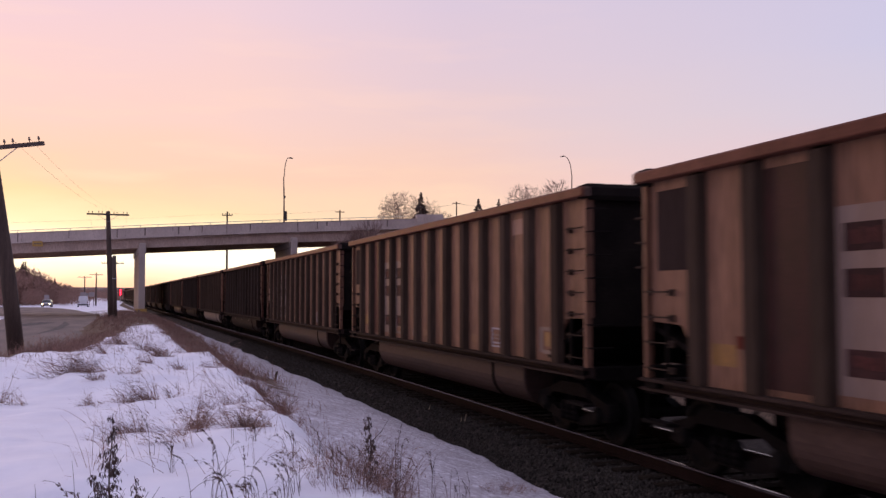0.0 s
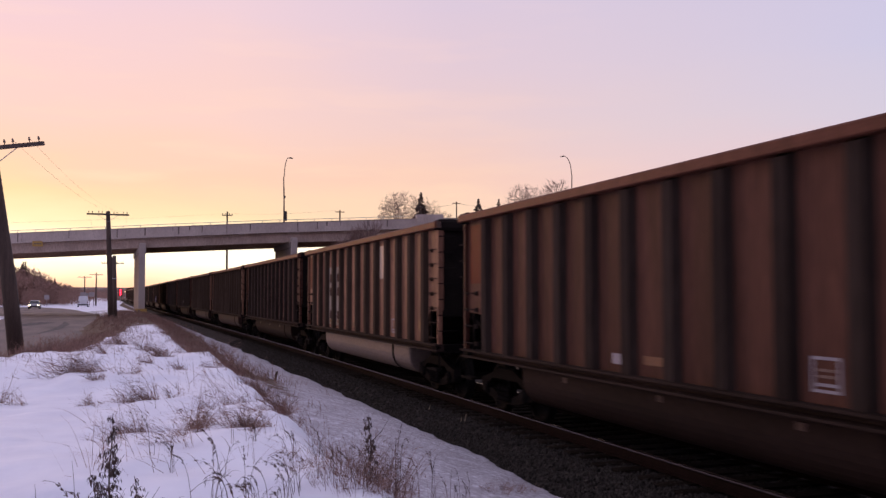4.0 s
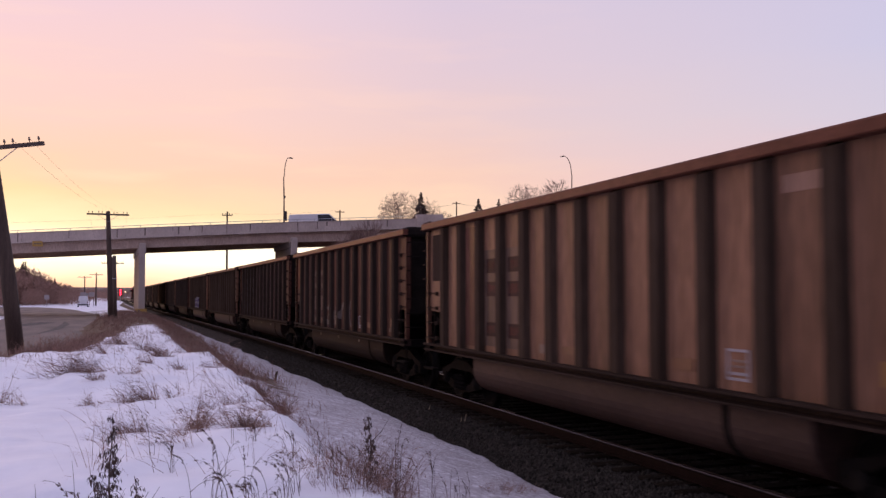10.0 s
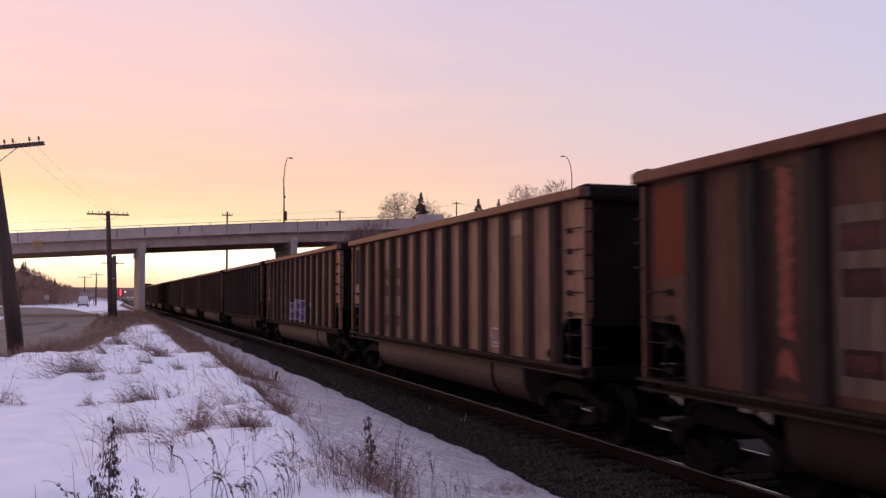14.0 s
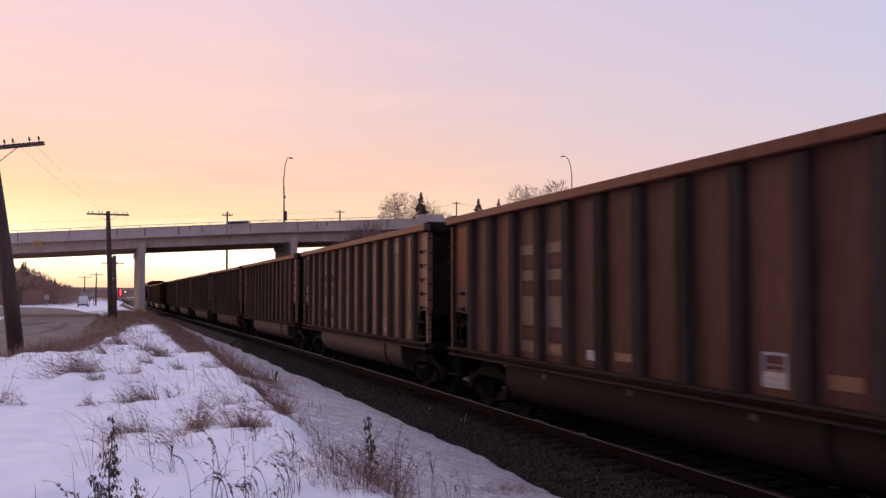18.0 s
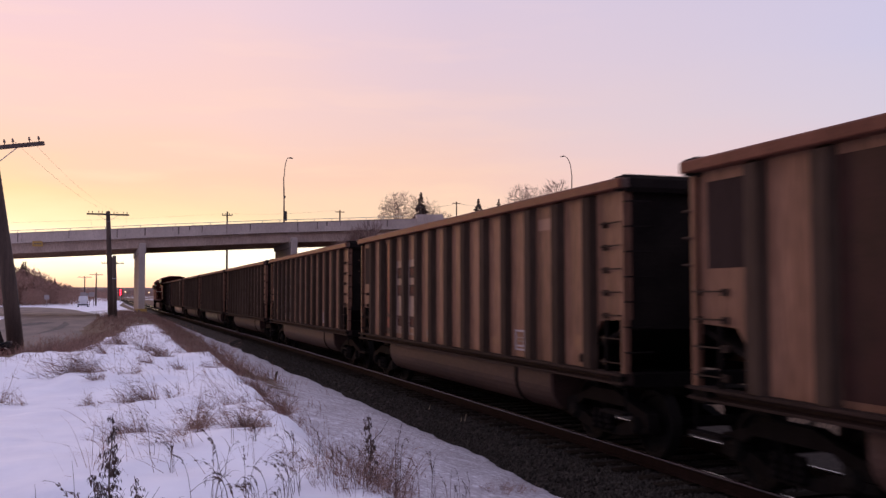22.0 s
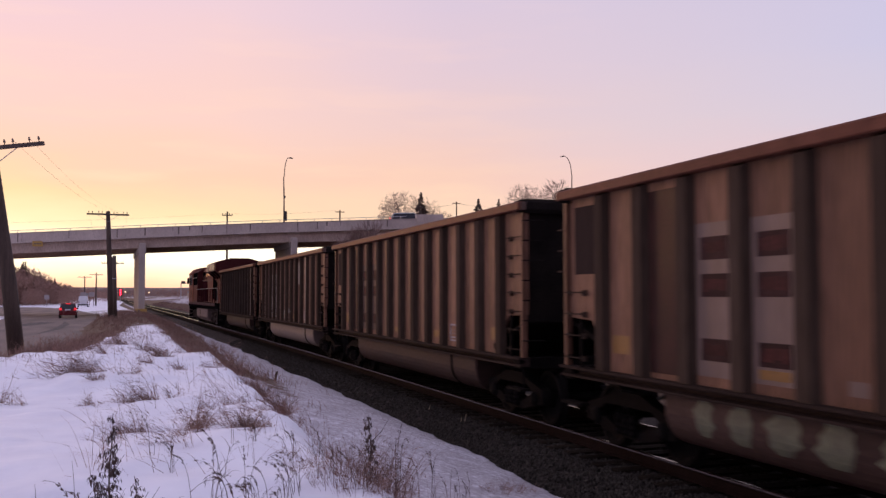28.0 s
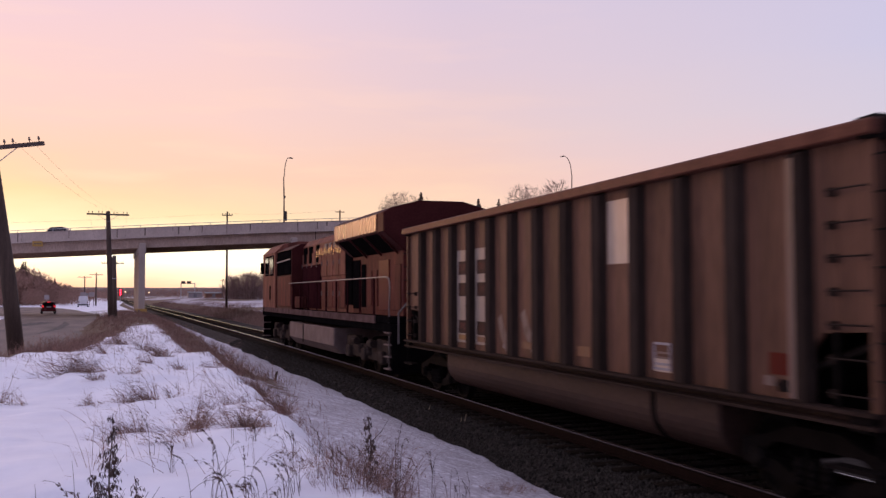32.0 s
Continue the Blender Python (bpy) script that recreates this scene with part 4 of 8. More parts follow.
def pole_line_pole(base, lean, height, arm, arm_z, radius, label, pins=(-0.42, -0.34, -0.2, -0.13, 0.13, 0.2, 0.34, 0.42), turn=0.0):
    """A wooden line pole with one crossarm."""
    b = Vector(base)
    top = b + Vector((lean[0], lean[1], height))
    p = thing("utility_pole", Matrix.Translation(b), label, "utility pole", "wooden line poles beside the track")
    d = top - b
    part("shaft", Geo().tube([(0, 0, -0.6), d * 0.35, d * 0.7, d], [radius * 1.12, radius * 1.0, radius * 0.88, radius * 0.76], 10), M_POLE, p, smooth=True)
    c = d * (arm_z / height) + Vector((0, -radius * 0.8 - 0.05, 0))
    am = Matrix.Translation(c) @ Matrix.Rotation(turn, 4, "Y") @ Matrix.Rotation(0.12, 4, "Z")
    cross = part("crossarm", Geo().box(-arm / 2, arm / 2, -0.05, 0.05, -0.06, 0.06, 0.012), M_CROSSARM, p, at=am)
    for k in pins:
        g = Geo().lathe([(0.06, 0.013), (0.12, 0.013), (0.125, 0.034), (0.15, 0.038), (0.18, 0.027), (0.21, 0.030), (0.23, 0.014)], "z", 8, (k * arm * 1.08, 0, 0))
        part("insulator", g, M_INSULATOR, cross, smooth=True)
    for sx in (-1, 1):
        part("brace", Geo().tube([am @ Vector((sx * arm * 0.25, 0.06, -0.04)), d * ((arm_z - 0.55 * arm / 3) / height) + Vector((0, -radius, 0))], 0.018, 4), M_GALV, p)
    return p, [b + (am @ Vector((k * arm * 1.08, 0, 0.2))) for k in pins]


pA, wiresA = pole_line_pole((-3.08, 30.4, 0.2), (-0.98, 0.0, 0), 6.75, 3.0, 6.30, 0.215, "dark weathered leaning pole with a crossarm and insulators", turn=-0.17)
pB, wiresB = pole_line_pole((-1.40, 75.0, 0.2), (-0.35, 0.0, 0), 8.3, 3.0, 8.05, 0.20, "dark weathered wooden pole with one crossarm")
pC, wiresC = pole_line_pole((-2.5, 137.6, -0.2), (0, 0, 0), 7.6, 3.0, 6.8, 0.17, "weathered wooden pole seen beyond the overpass")
pD, wiresD = pole_line_pole((-8.0, 240.0, -0.3), (0, 0, 0), 7.9, 3.0, 7.4, 0.17, "slim far wooden pole with a crossarm")
pE, wiresE = pole_line_pole((-10.6, 241.0, -0.3), (0, 0, 0), 7.1, 3.2, 6.8, 0.15, "slim far wooden pole with a crossarm")
stub = thing("stub_post", Matrix.Translation((-1.10, 73.0, 0.2)), "short thick dark stub post beside the line pole", "post")
part("shaft", Geo().tube([(0, 0, -0.4), (-0.05, 0, 2.0), (-0.12, 0, 4.9)], [0.16, 0.15, 0.13], 9), M_POLE, stub, smooth=True)
part("band", Geo().lathe([(3.2, 0.165), (3.26, 0.165)], "z", 10, (-0.07, 0, 0)), M_GALV, stub)


def wire(name, a, b, sag, r, label, n=14):
    g = Geo()
    a, b = Vector(a), Vector(b)
    pts = [a.lerp(b, i / n) - Vector((0, 0, sag * 4 * (i / n) * (1 - i / n))) for i in range(n + 1)]
    return single(name, g.tube(pts, r, 4), M_WIRE, Matrix(), label, "wire", "line wires")


for i in (5, 6):
    wire("line_wire", wiresA[i], wiresB[i], 0.5, 0.003, "thin sagging line wire between two poles")
for i in (0, 7):
    wire("line_wire", wiresB[i], wiresC[i], 0.5, 0.004, "thin sagging line wire between two poles")

# power pole behind the overpass
pp = thing("power_pole", Matrix.Translation((13.4, 143.0, -0.3)), "tall slim power pole rising behind the overpass", "utility pole")
part("shaft", Geo().tube([(0, 0, 0), (0, 0, 8), (0, 0, 14.9)], [0.17, 0.15, 0.12], 8), M_POLE, pp, smooth=True)
arm = part("crossarm", Geo().box(-0.75, 0.75, -0.05, 0.05, 14.27, 14.38), M_CROSSARM, pp)
for k in (-0.68, -0.3, 0.3, 0.68):
    part("insulator", Geo().lathe([(14.4, 0.03), (14.45, 0.07), (14.6, 0.06), (14.68, 0.02)], "z", 6, (k, 0, 0)), M_INSULATOR, arm)
for (x, y, z0, top) in ((30.0, 141.0, 6.5, 15.1), (52.6, 152.0, 9.0, 18.1), (46.0, 152.0, 9.0, 17.3)):
    q = thing("utility_pole", Matrix.Translation((x, y, min(z0, ground_z(x, y)))), "slim distant utility pole with a short crossarm", "utility pole", "distant poles")
    hgt = top - min(z0, ground_z(x, y))
    part("shaft", Geo().tube([(0, 0, -0.3), (0, 0, hgt)], [0.14, 0.1], 6), M_POLE, q)
    part("crossarm", Geo().box(-0.7, 0.7, -0.05, 0.05, hgt - 0.35, hgt - 0.23), M_CROSSARM, q)
wire("line_wire", (46, 152, 17.0), (52.6, 152, 17.8), 0.3, 0.02, "thin dark power wire")
wire("line_wire", (52.6, 152, 17.8), (75, 150, 18.0), 0.8, 0.02, "thin dark power wire")
wire("line_wire", (-60, 135, 10.6), (13.4, 143, 14.3), 0.8, 0.008, "thin dark power wire")
wire("line_wire", (13.4, 143, 14.3), (29.6, 141, 15.1), 0.3, 0.008, "thin dark power wire")


# ---- the coal train ----
BODY = 14.6            # length of a gondola's body
HALF = BODY / 2
RIBS = [HALF - 1.18 - 1.033 * k for k in range(13)]      # from the far end
TRUCKS = 6.05


def build_truck(parent, y):
    t = part("truck", Geo().box(-0.35, 0.35, y - 0.22, y + 0.22, 0.42, 0.86, 0.05), M_UNDER, parent, "black cast truck with two wheelsets")
    for sx in (-1, 1):
        x = sx * 1.02
        ring = [(y - 1.22, 0.38), (y - 0.95, 0.34), (y - 0.45, 0.24), (y + 0.45, 0.24), (y + 0.95, 0.34), (y + 1.22, 0.38), (y + 1.2, 0.62), (y + 0.7, 0.74), (y + 0.35, 0.86), (y - 0.35, 0.86), (y - 0.7, 0.74), (y - 1.2, 0.62)]
        # cast frame round two triangular openings
        part("side_frame", Geo().extrude(ring[:1] + [(y - 1.22, 0.46), (y - 0.62, 0.46), (y - 0.36, 0.36), (y + 0.36, 0.36), (y + 0.62, 0.46), (y + 1.22, 0.46)] + ring[5:0:-1], x - 0.09, x + 0.09, "x", 0.02), M_UNDER, t)
        part("top_member", Geo().extrude([(y - 1.22, 0.46), (y - 0.98, 0.47), (y - 0.62, 0.66), (y + 0.62, 0.66), (y + 0.98, 0.47), (y + 1.22, 0.46)] + ring[6:], x - 0.09, x + 0.09, "x", 0.02), M_UNDER, t)
        for yy in (y - 0.89, y + 0.89):
            part("bearing", Geo().lathe([(x - 0.02 * sx, 0.12), (x + sx * 0.12, 0.12), (x + sx * 0.16, 0.07)], "x", 10, (0, yy, 0.457)), M_WHEEL, t, "round axle bearing cap")
        for dy in (-0.2, 0.0, 0.2):
            part("spring", Geo().lathe([(0.28, 0.05), (0.32, 0.075), (0.36, 0.055), (0.40, 0.075), (0.44, 0.055), (0.48, 0.075), (0.52, 0.055), (0.56, 0.05)], "z", 8, (x + 0.11 * sx, y + dy, 0.0)), M_UNDER, t)
    return t


WHEEL_GEO = Geo()
for sx in (-1, 1):
    WHEEL_GEO.lathe([(sx * 0.70, 0.10), (sx * 0.70, 0.485), (sx * 0.735, 0.482), (sx * 0.745, 0.458), (sx * 0.835, 0.452), (sx * 0.84, 0.40), (sx * 0.79, 0.36), (sx * 0.77, 0.18), (sx * 0.86, 0.14), (sx * 0.86, 0.09)], "x", 24)
WHEEL_GEO.lathe([(-0.95, 0.08), (0.95, 0.08)], "x", 10)
WHEEL_GEO.box(-0.8, -0.79, 0.2, 0.3, -0.06, 0.06)
WHEEL_MESH = WHEEL_GEO.mesh("wheelset", M_WHEEL)


def build_gondola(paint, rib_paint):
    """A bathtub coal gondola. Its own y runs along the track, away; its near side is at -x."""
    car = thing("coal_gondola", Matrix(), "", "gondola car", "coal gondolas of the train")
    edges = [HALF] + RIBS + [-HALF]
    for sx in (-1, 1):
        x0, x1 = sx * 1.40, sx * 1.35
        sill = part("side_sill", Geo().extrude([(sx * 1.34, 1.02), (sx * 1.52, 1.02), (sx * 1.52, 1.05), (sx * 1.42, 1.07), (sx * 1.42, 1.13), (sx * 1.54, 1.135), (sx * 1.54, 1.17), (sx * 1.34, 1.17)], -HALF, HALF), M_SILL, car, "grimy double-flanged side sill")
        part("top_chord", Geo().extrude([(sx * 1.33, 3.605), (sx * 1.55, 3.605), (sx * 1.565, 3.62), (sx * 1.565, 3.725), (sx * 1.55, 3.745), (sx * 1.33, 3.745)], -HALF - 0.05, HALF + 0.05, "y", 0.012), M_RIM, car, "rusty rolled top chord")
        for k in range(14):
            a, b = edges[k + 1], edges[k]
            g = Geo()
            if k in (0, 13):
                # end panels are cut away at the foot behind the ladder
                e, i = (b, a) if k == 0 else (a, b)
                s = 1 if k == 0 else -1
                ring = [(i, 1.17), (e - s * 0.98, 1.17), (e - s * 0.98, 1.62), (e - s * 0.78, 1.84), (e, 1.88), (e, 3.605), (i, 3.605)]
            else:
                ring = [(a, 1.17), (b, 1.17), (b, 3.605), (a, 3.605)]
            g.extrude(ring, min(x0, x1), max(x0, x1), "x")
            part("side_panel", g, paint, car)
        for r in RIBS:
            w, d = 0.150, 0.105
            g = Geo()
            lo = [(sx * 1.40, r - w), (sx * 1.40, r + w), (sx * (1.40 + d), r + w * 0.72), (sx * (1.40 + d), r - w * 0.72)]
            n = len(lo)
            verts = [(p, q, 1.172) for p, q in lo] + [(p, q, 3.575) for p, q in lo] + [(sx * 1.40, r - w, 3.603), (sx * 1.40, r + w, 3.603), (sx * 1.43, r + w * 0.72, 3.603), (sx * 1.43, r - w * 0.72, 3.603)]
            faces = [(l * 4 + i, l * 4 + (i + 1) % 4, l * 4 + 4 + (i + 1) % 4, l * 4 + 4 + i) for l in range(2) for i in range(4)] + [(0, 1, 2, 3), (8, 9, 10, 11)]
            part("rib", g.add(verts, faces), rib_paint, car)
        for e in (-1, 1):
            y = e * HALF
            post = part("corner_post", Geo().box(sx * 1.42 - 0.045, sx * 1.42 + 0.045, y - 0.04 - e * 0.06, y + 0.04 - e * 0.06, 1.17, 3.57), paint, car)
            for z in (1.30, 1.62, 1.93, 2.24, 2.55, 2.86, 3.17):
                if e > 0 and z > 2.4:
                    part("rung", Geo().tube([(sx * 1.41, y - 0.02, z), (sx * 1.51, y - 0.02, z), (sx * 1.51, y + 0.06, z), (sx * 1.41, y + 0.06, z)], 0.014, 5), rib_paint, car)
                    continue
                for yy0, yy1 in ((0.10, 0.60),):
                    part("rung", Geo().tube([(sx * 1.41, y - e * yy0, z), (sx * 1.50, y - e * yy0, z), (sx * 1.50, y - e * yy1, z), (sx * 1.41, y - e * yy1, z)], 0.010, 5).box(sx * 1.425 - 0.025, sx * 1.425 + 0.025, y - e * yy0 - 0.035, y - e * yy0 + 0.035, z - 0.045, z + 0.03).box(sx * 1.425 - 0.025, sx * 1.425 + 0.025, y - e * yy1 - 0.04, y - e * yy1 + 0.04, z - 0.05, z + 0.03), rib_paint, car)
            part("step", Geo().box(sx * 1.44 - 0.08, sx * 1.44 + 0.08, min(y, y - e * 0.62), max(y, y - e * 0.62), 0.62, 0.66), M_UNDER, car)
            part("step_hanger", Geo().tube([(sx * 1.44, y - e * 0.04, 0.64), (sx * 1.44, y - e * 0.04, 1.03)], 0.018, 5), M_UNDER, car)
            part("ladder_stile", Geo().box(sx * 1.44 - 0.02, sx * 1.44 + 0.02, min(y - e * 0.52, y - e * 0.56), max(y - e * 0.52, y - e * 0.56), 1.17, 1.86), M_UNDER, car)
    for z in (1.45, 1.78, 2.11, 2.44, 2.77, 3.10, 3.43):
        part("end_rung", Geo().tube([(-1.46, -HALF + 0.02, z), (-1.46, -HALF - 0.09, z), (-1.10, -HALF - 0.09, z), (-1.10, -HALF + 0.02, z)], 0.012, 5), M_END, car)
    for e in (-1, 1):
        y = e * (HALF - 0.06)
        part("end_wall", Geo().box(-1.36, 1.36, min(y, y - e * 0.07), max(y, y - e * 0.07), 1.75, 3.60), M_END, car, "black end wall")
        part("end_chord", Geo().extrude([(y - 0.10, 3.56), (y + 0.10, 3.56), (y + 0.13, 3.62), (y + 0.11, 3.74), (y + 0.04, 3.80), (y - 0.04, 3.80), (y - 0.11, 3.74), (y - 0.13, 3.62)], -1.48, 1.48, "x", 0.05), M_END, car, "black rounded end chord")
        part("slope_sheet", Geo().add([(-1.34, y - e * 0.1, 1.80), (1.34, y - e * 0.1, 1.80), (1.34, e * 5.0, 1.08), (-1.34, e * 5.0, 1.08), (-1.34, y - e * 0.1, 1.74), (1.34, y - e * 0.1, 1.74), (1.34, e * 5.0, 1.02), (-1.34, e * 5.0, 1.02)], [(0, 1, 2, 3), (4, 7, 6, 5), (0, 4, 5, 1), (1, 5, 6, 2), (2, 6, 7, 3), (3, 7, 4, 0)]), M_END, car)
        part("end_sill", Geo().box(-1.5, 1.5, min(y, y - e * 0.3), max(y, y - e * 0.3), 0.98, 1.16, 0.02), M_UNDER, car)
        part("coupler", Geo().box(-0.16, 0.16, min(y, e * (HALF + 0.80)), max(y, e * (HALF + 0.80)), 0.74, 1.0, 0.04), M_UNDER, car, "black knuckle coupler")
        part("air_hose", Geo().tube([(0.35, y, 0.85), (0.37, y + e * 0.3, 0.6), (0.3, y + e * 0.7, 0.45)], 0.03, 6), M_TYRE, car)
        for sx in (-1, 1):
            part("corner_cap", Geo().box(sx * 1.42 - 0.13, sx * 1.42 + 0.13, y - 0.10, y + 0.16, 3.585, 3.775, 0.05), M_END, car)
        part("center_sill", Geo().box(-0.3, 0.3, min(e * 4.6, y), max(e * 4.6, y), 0.80, 1.10), M_UNDER, car)
        build_truck(car, e * TRUCKS)
    # the tub between the trucks, rounded underneath, with a dividing band
    ring = [(-1.33, 1.02), (1.33, 1.02), (1.33, 0.86)] + [(0.93 + 0.40 * math.cos(a), 0.80 - 0.44 * math.sin(a)) for a in (0.1, 0.3, 0.5, 0.7, 0.9, 1.1, 1.3, 1.5)]
    ring += [(-p, q) for p, q in reversed(ring[2:])]
    part("tub", Geo().extrude(ring, -4.75, 4.75, "y", 0.03), M_TUB, car, "dusty rounded steel tub", smooth=False)
    for y in (-3.35,):
        part("tub_band", Geo().extrude([(p * 1.012, q if q > 1 else q - 0.012) for p, q in ring], y - 0.05, y + 0.05), M_END, car)
    g = Geo()
    rng = random.Random(2)
    nx, ny = 8, 44
    for j in range(ny + 1):
        for i in range(nx + 1):
            x, y = -1.34 + 2.68 * i / nx, -7.1 + 14.2 * j / ny
            zz = 3.52 + 0.20 * (1 - (x / 1.34) ** 2) * (1 - (y / 7.1) ** 8) + rng.uniform(-0.03, 0.03)
            g.v.append((x, y, zz))
    g.f = [(j * (nx + 1) + i, j * (nx + 1) + i + 1, (j + 1) * (nx + 1) + i + 1, (j + 1) * (nx + 1) + i) for j in range(ny) for i in range(nx)]
    part("coal_load", g, M_COAL, car, "heaped black coal", smooth=True)
    return car


def plate(car, name, mat, y0, y1, z0, z1, label="", proud=0.004, parent=None):
    """Paint on the near side of a car, a thin plate over the panel."""
    return part(name, Geo().box(-1.40 - proud, -1.398, y0, y1, z0, z1), mat, parent or car, label)


def panel_y(k):
    """The clear part of panel k, counted from the far end."""
    edges = [HALF] + RIBS + [-HALF]
    return edges[k + 1] + 0.16, edges[k] - (0.16 if k else 0.05)


# spray paint
def clipped(outline, lo, hi):
    """The part of an outline in (y, z) between y = lo and y = hi."""
    def cut(pts, keep, at):
        out = []
        for p, q in zip(pts, pts[1:] + pts[:1]):
            a, b = keep(p[0]), keep(q[0])
            if a:
                out.append(p)
            if a != b:
                f = (at - p[0]) / (q[0] - p[0])
                out.append((at, p[1] + f * (q[1] - p[1])))
        return out
    pts = cut(list(outline), lambda y: y >= lo, lo)
    return cut(pts, lambda y: y <= hi, hi) if pts else pts


def side_steps():
    """Stretches of a car's side: (y from, y to, depth at from, depth at to), ribs with their flanks."""
    out, last = [], -HALF
    for r in sorted(RIBS):
        out += [(last, r - 0.150, 1.40, 1.40), (r - 0.150, r - 0.108, 1.40, 1.505), (r - 0.108, r + 0.108, 1.505, 1.505), (r + 0.108, r + 0.150, 1.505, 1.40)]
        last = r + 0.150
    return out + [(last, HALF, 1.40, 1.40)]


def lay_on(g, outline, proud):
    """A thin coat of paint on panels and ribs alike, an outline in (y, z)."""
    for lo, hi, d0, d1 in side_steps():
        pts = clipped(outline, lo, hi)
        n = len(pts)
        if n < 3:
            continue
        xs = [-(d0 + (d1 - d0) * (y - lo) / (hi - lo)) for y, z in pts]
        g.add([(x - proud, y, z) for x, (y, z) in zip(xs, pts)] + [(x - 0.001, y, z) for x, (y, z) in zip(xs, pts)], [tuple(range(n)), tuple(reversed(range(n, 2 * n)))] + [(i, n + i, n + (i + 1) % n, (i + 1) % n) for i in range(n)])
    return g


def line_on(g, pts, width, proud):
    """A painted stroke with round joints."""
    for (p, q), (u, v) in zip(pts, pts[1:]):
        l = math.hypot(u - p, v - q) or 1
        e = width * 0.35 / l
        p, q, u, v = p - (u - p) * e, q - (v - q) * e, u + (u - p) * e, v + (v - q) * e
        ny, nz = -(v - q) / l * width / 2, (u - p) / l * width / 2
        lay_on(g, [(p + ny, q + nz), (u + ny, v + nz), (u - ny, v - nz), (p - ny, q - nz)], proud)
    return g


def dress(car, spec, seed):
    """Markings of one car."""
    rng = random.Random(seed)
    paint = spec.get("paint", "tan")
    white = M_FRESH_WHITE if spec.get("bright") else M_FAINT_WHITE if paint == "brown" or spec.get("worn") else M_WHITE_MARK
    if spec.get("blocks", True):
        for k in (3, 4):
            a, b = panel_y(k)
            plate(car, "white_marking", white, a, b, 1.28, 3.02 if not spec.get("bright") else 3.08, "white painted lettering panel, illegible")
            for z0, z1 in ((2.60, 2.86), (2.18, 2.44), (1.46, 1.71)):
                block = plate(car, "dark_marking", M_EMBLEM, a + 0.10, b - 0.09, z0, z1, "dark red block of an illegible emblem", 0.008)
                g, y = Geo(), a + 0.15
                while y < b - 0.18:
                    w, low = rng.uniform(0.04, 0.10), rng.uniform(0.05, 0.09)
                    g.box(-1.4105, -1.4075, y, min(y + w, b - 0.14), z0 + low, z1 - rng.uniform(0.04, 0.07))
                    y += w + 0.035
                part("lettering", g, M_RED_TEXT, block, "worn dark red lettering, illegible")
            if k == 4 and not spec.get("worn") or spec.get("bright"):
                plate(car, "yellow_marking", M_YELLOW if k == 3 or spec.get("gold") else M_ORANGE, a + 0.12, b - 0.10, 1.33, 1.43, "small yellow stencil bar", 0.008)
    a, b = panel_y(0)
    if spec.get("end") == "red":
        plate(car, "red_marking", M_RED_MARK, a + 0.04, b - 0.20, 2.42, 3.52, "faded red painted square")
    elif spec.get("end") == "dark":
        plate(car, "dull_marking", M_GREY_MARK, a + 0.05, b - 0.22, 2.50, 3.48, "dull dark painted square")
    a, b = panel_y(2)
    third = spec.get("third", "plain" if paint in ("tan", "pale") else "")
    if spec.get("red3"):
        third = "dark"
    if third:
        plate(car, "brown_panel_paint", M_DARK_MARK if third == "dark" else M_THIRD, a, b, 1.24, 3.50, "dark reddish brown painted panel")
    if spec.get("blot"):
        m = (a + b) / 2
        part("red_blot", lay_on(Geo(), [(m - 0.2, 1.30), (m + 0.02, 1.36), (m + 0.1, 1.5), (m + 0.16, 1.9), (m + 0.02, 1.82), (m - 0.1, 1.6)], 0.012), M_DARK_MARK, car, "faded dark red sprayed blot")
    if spec.get("red3"):
        # a column of red scribbled letter shapes with a blot at its foot
        m, g = (a + b) / 2, Geo()
        for q in range(9):
            z = 1.78 + q * 0.19
            s = rng.uniform(0.06, 0.10)
            g = line_on(Geo(), [(m - s, z + rng.uniform(-0.02, 0.02)), (m + s * 0.7, z + 0.05), (m - s * 0.6, z + 0.10), (m + s, z + 0.15)], 0.075, 0.012)
            part("red_scribble", g, M_SCRIBBLE, car, "faded red spray-painted letter, illegible")
        blot = [(m - 0.16, 1.34), (m + 0.05, 1.42), (m + 0.14, 1.36), (m + 0.13, 1.56), (m + 0.04, 1.68), (m - 0.08, 1.60)]
        part("red_blot", lay_on(Geo(), blot, 0.012), M_SCRIBBLE, car, "faded red spray-painted blot")
    a, b = panel_y(1)
    if spec.get("y1"):
        plate(car, "yellow_marking", M_YELLOW, a + 0.2, b - 0.05, 1.42, 1.66, "small yellow stencil square")
    if spec.get("red1"):
        plate(car, "red_marking", M_RED_MARK, a + 0.06, a + 0.20, 1.62, 1.76, "small red stencil square")
    a, b = panel_y(5)
    plate(car, "white_marking", M_SPRAY_WHITE if paint == "brown" or spec.get("bright") else M_WHITE_MARK, a + 0.12, a + 0.36, 1.28, 1.42, "small white stencil")
    a, b = panel_y(6)
    plate(car, "orange_marking", M_YELLOW if spec.get("gold") else M_ORANGE, a + 0.12, b - 0.14, 1.32, 1.43, "small orange stencil bar", 0.010)
    # towards the near end: a small bar and an outlined stencil square, then a square with a dark smudge under it
    k_bar, k_box = (10, 9) if paint == "brown" else (9, 10)
    a, b = panel_y(k_bar)
    if k_bar == 9 and spec.get("patch"):
        a, b = panel_y(8)
    plate(car, "stencil_bar", M_YELLOW if spec.get("gold") else M_ORANGE, a + 0.16, b - 0.12, 1.32, 1.46, "small %s stencil bar" % ("yellow" if spec.get("gold") else "dull orange"), 0.012)
    a, b = panel_y(k_box)
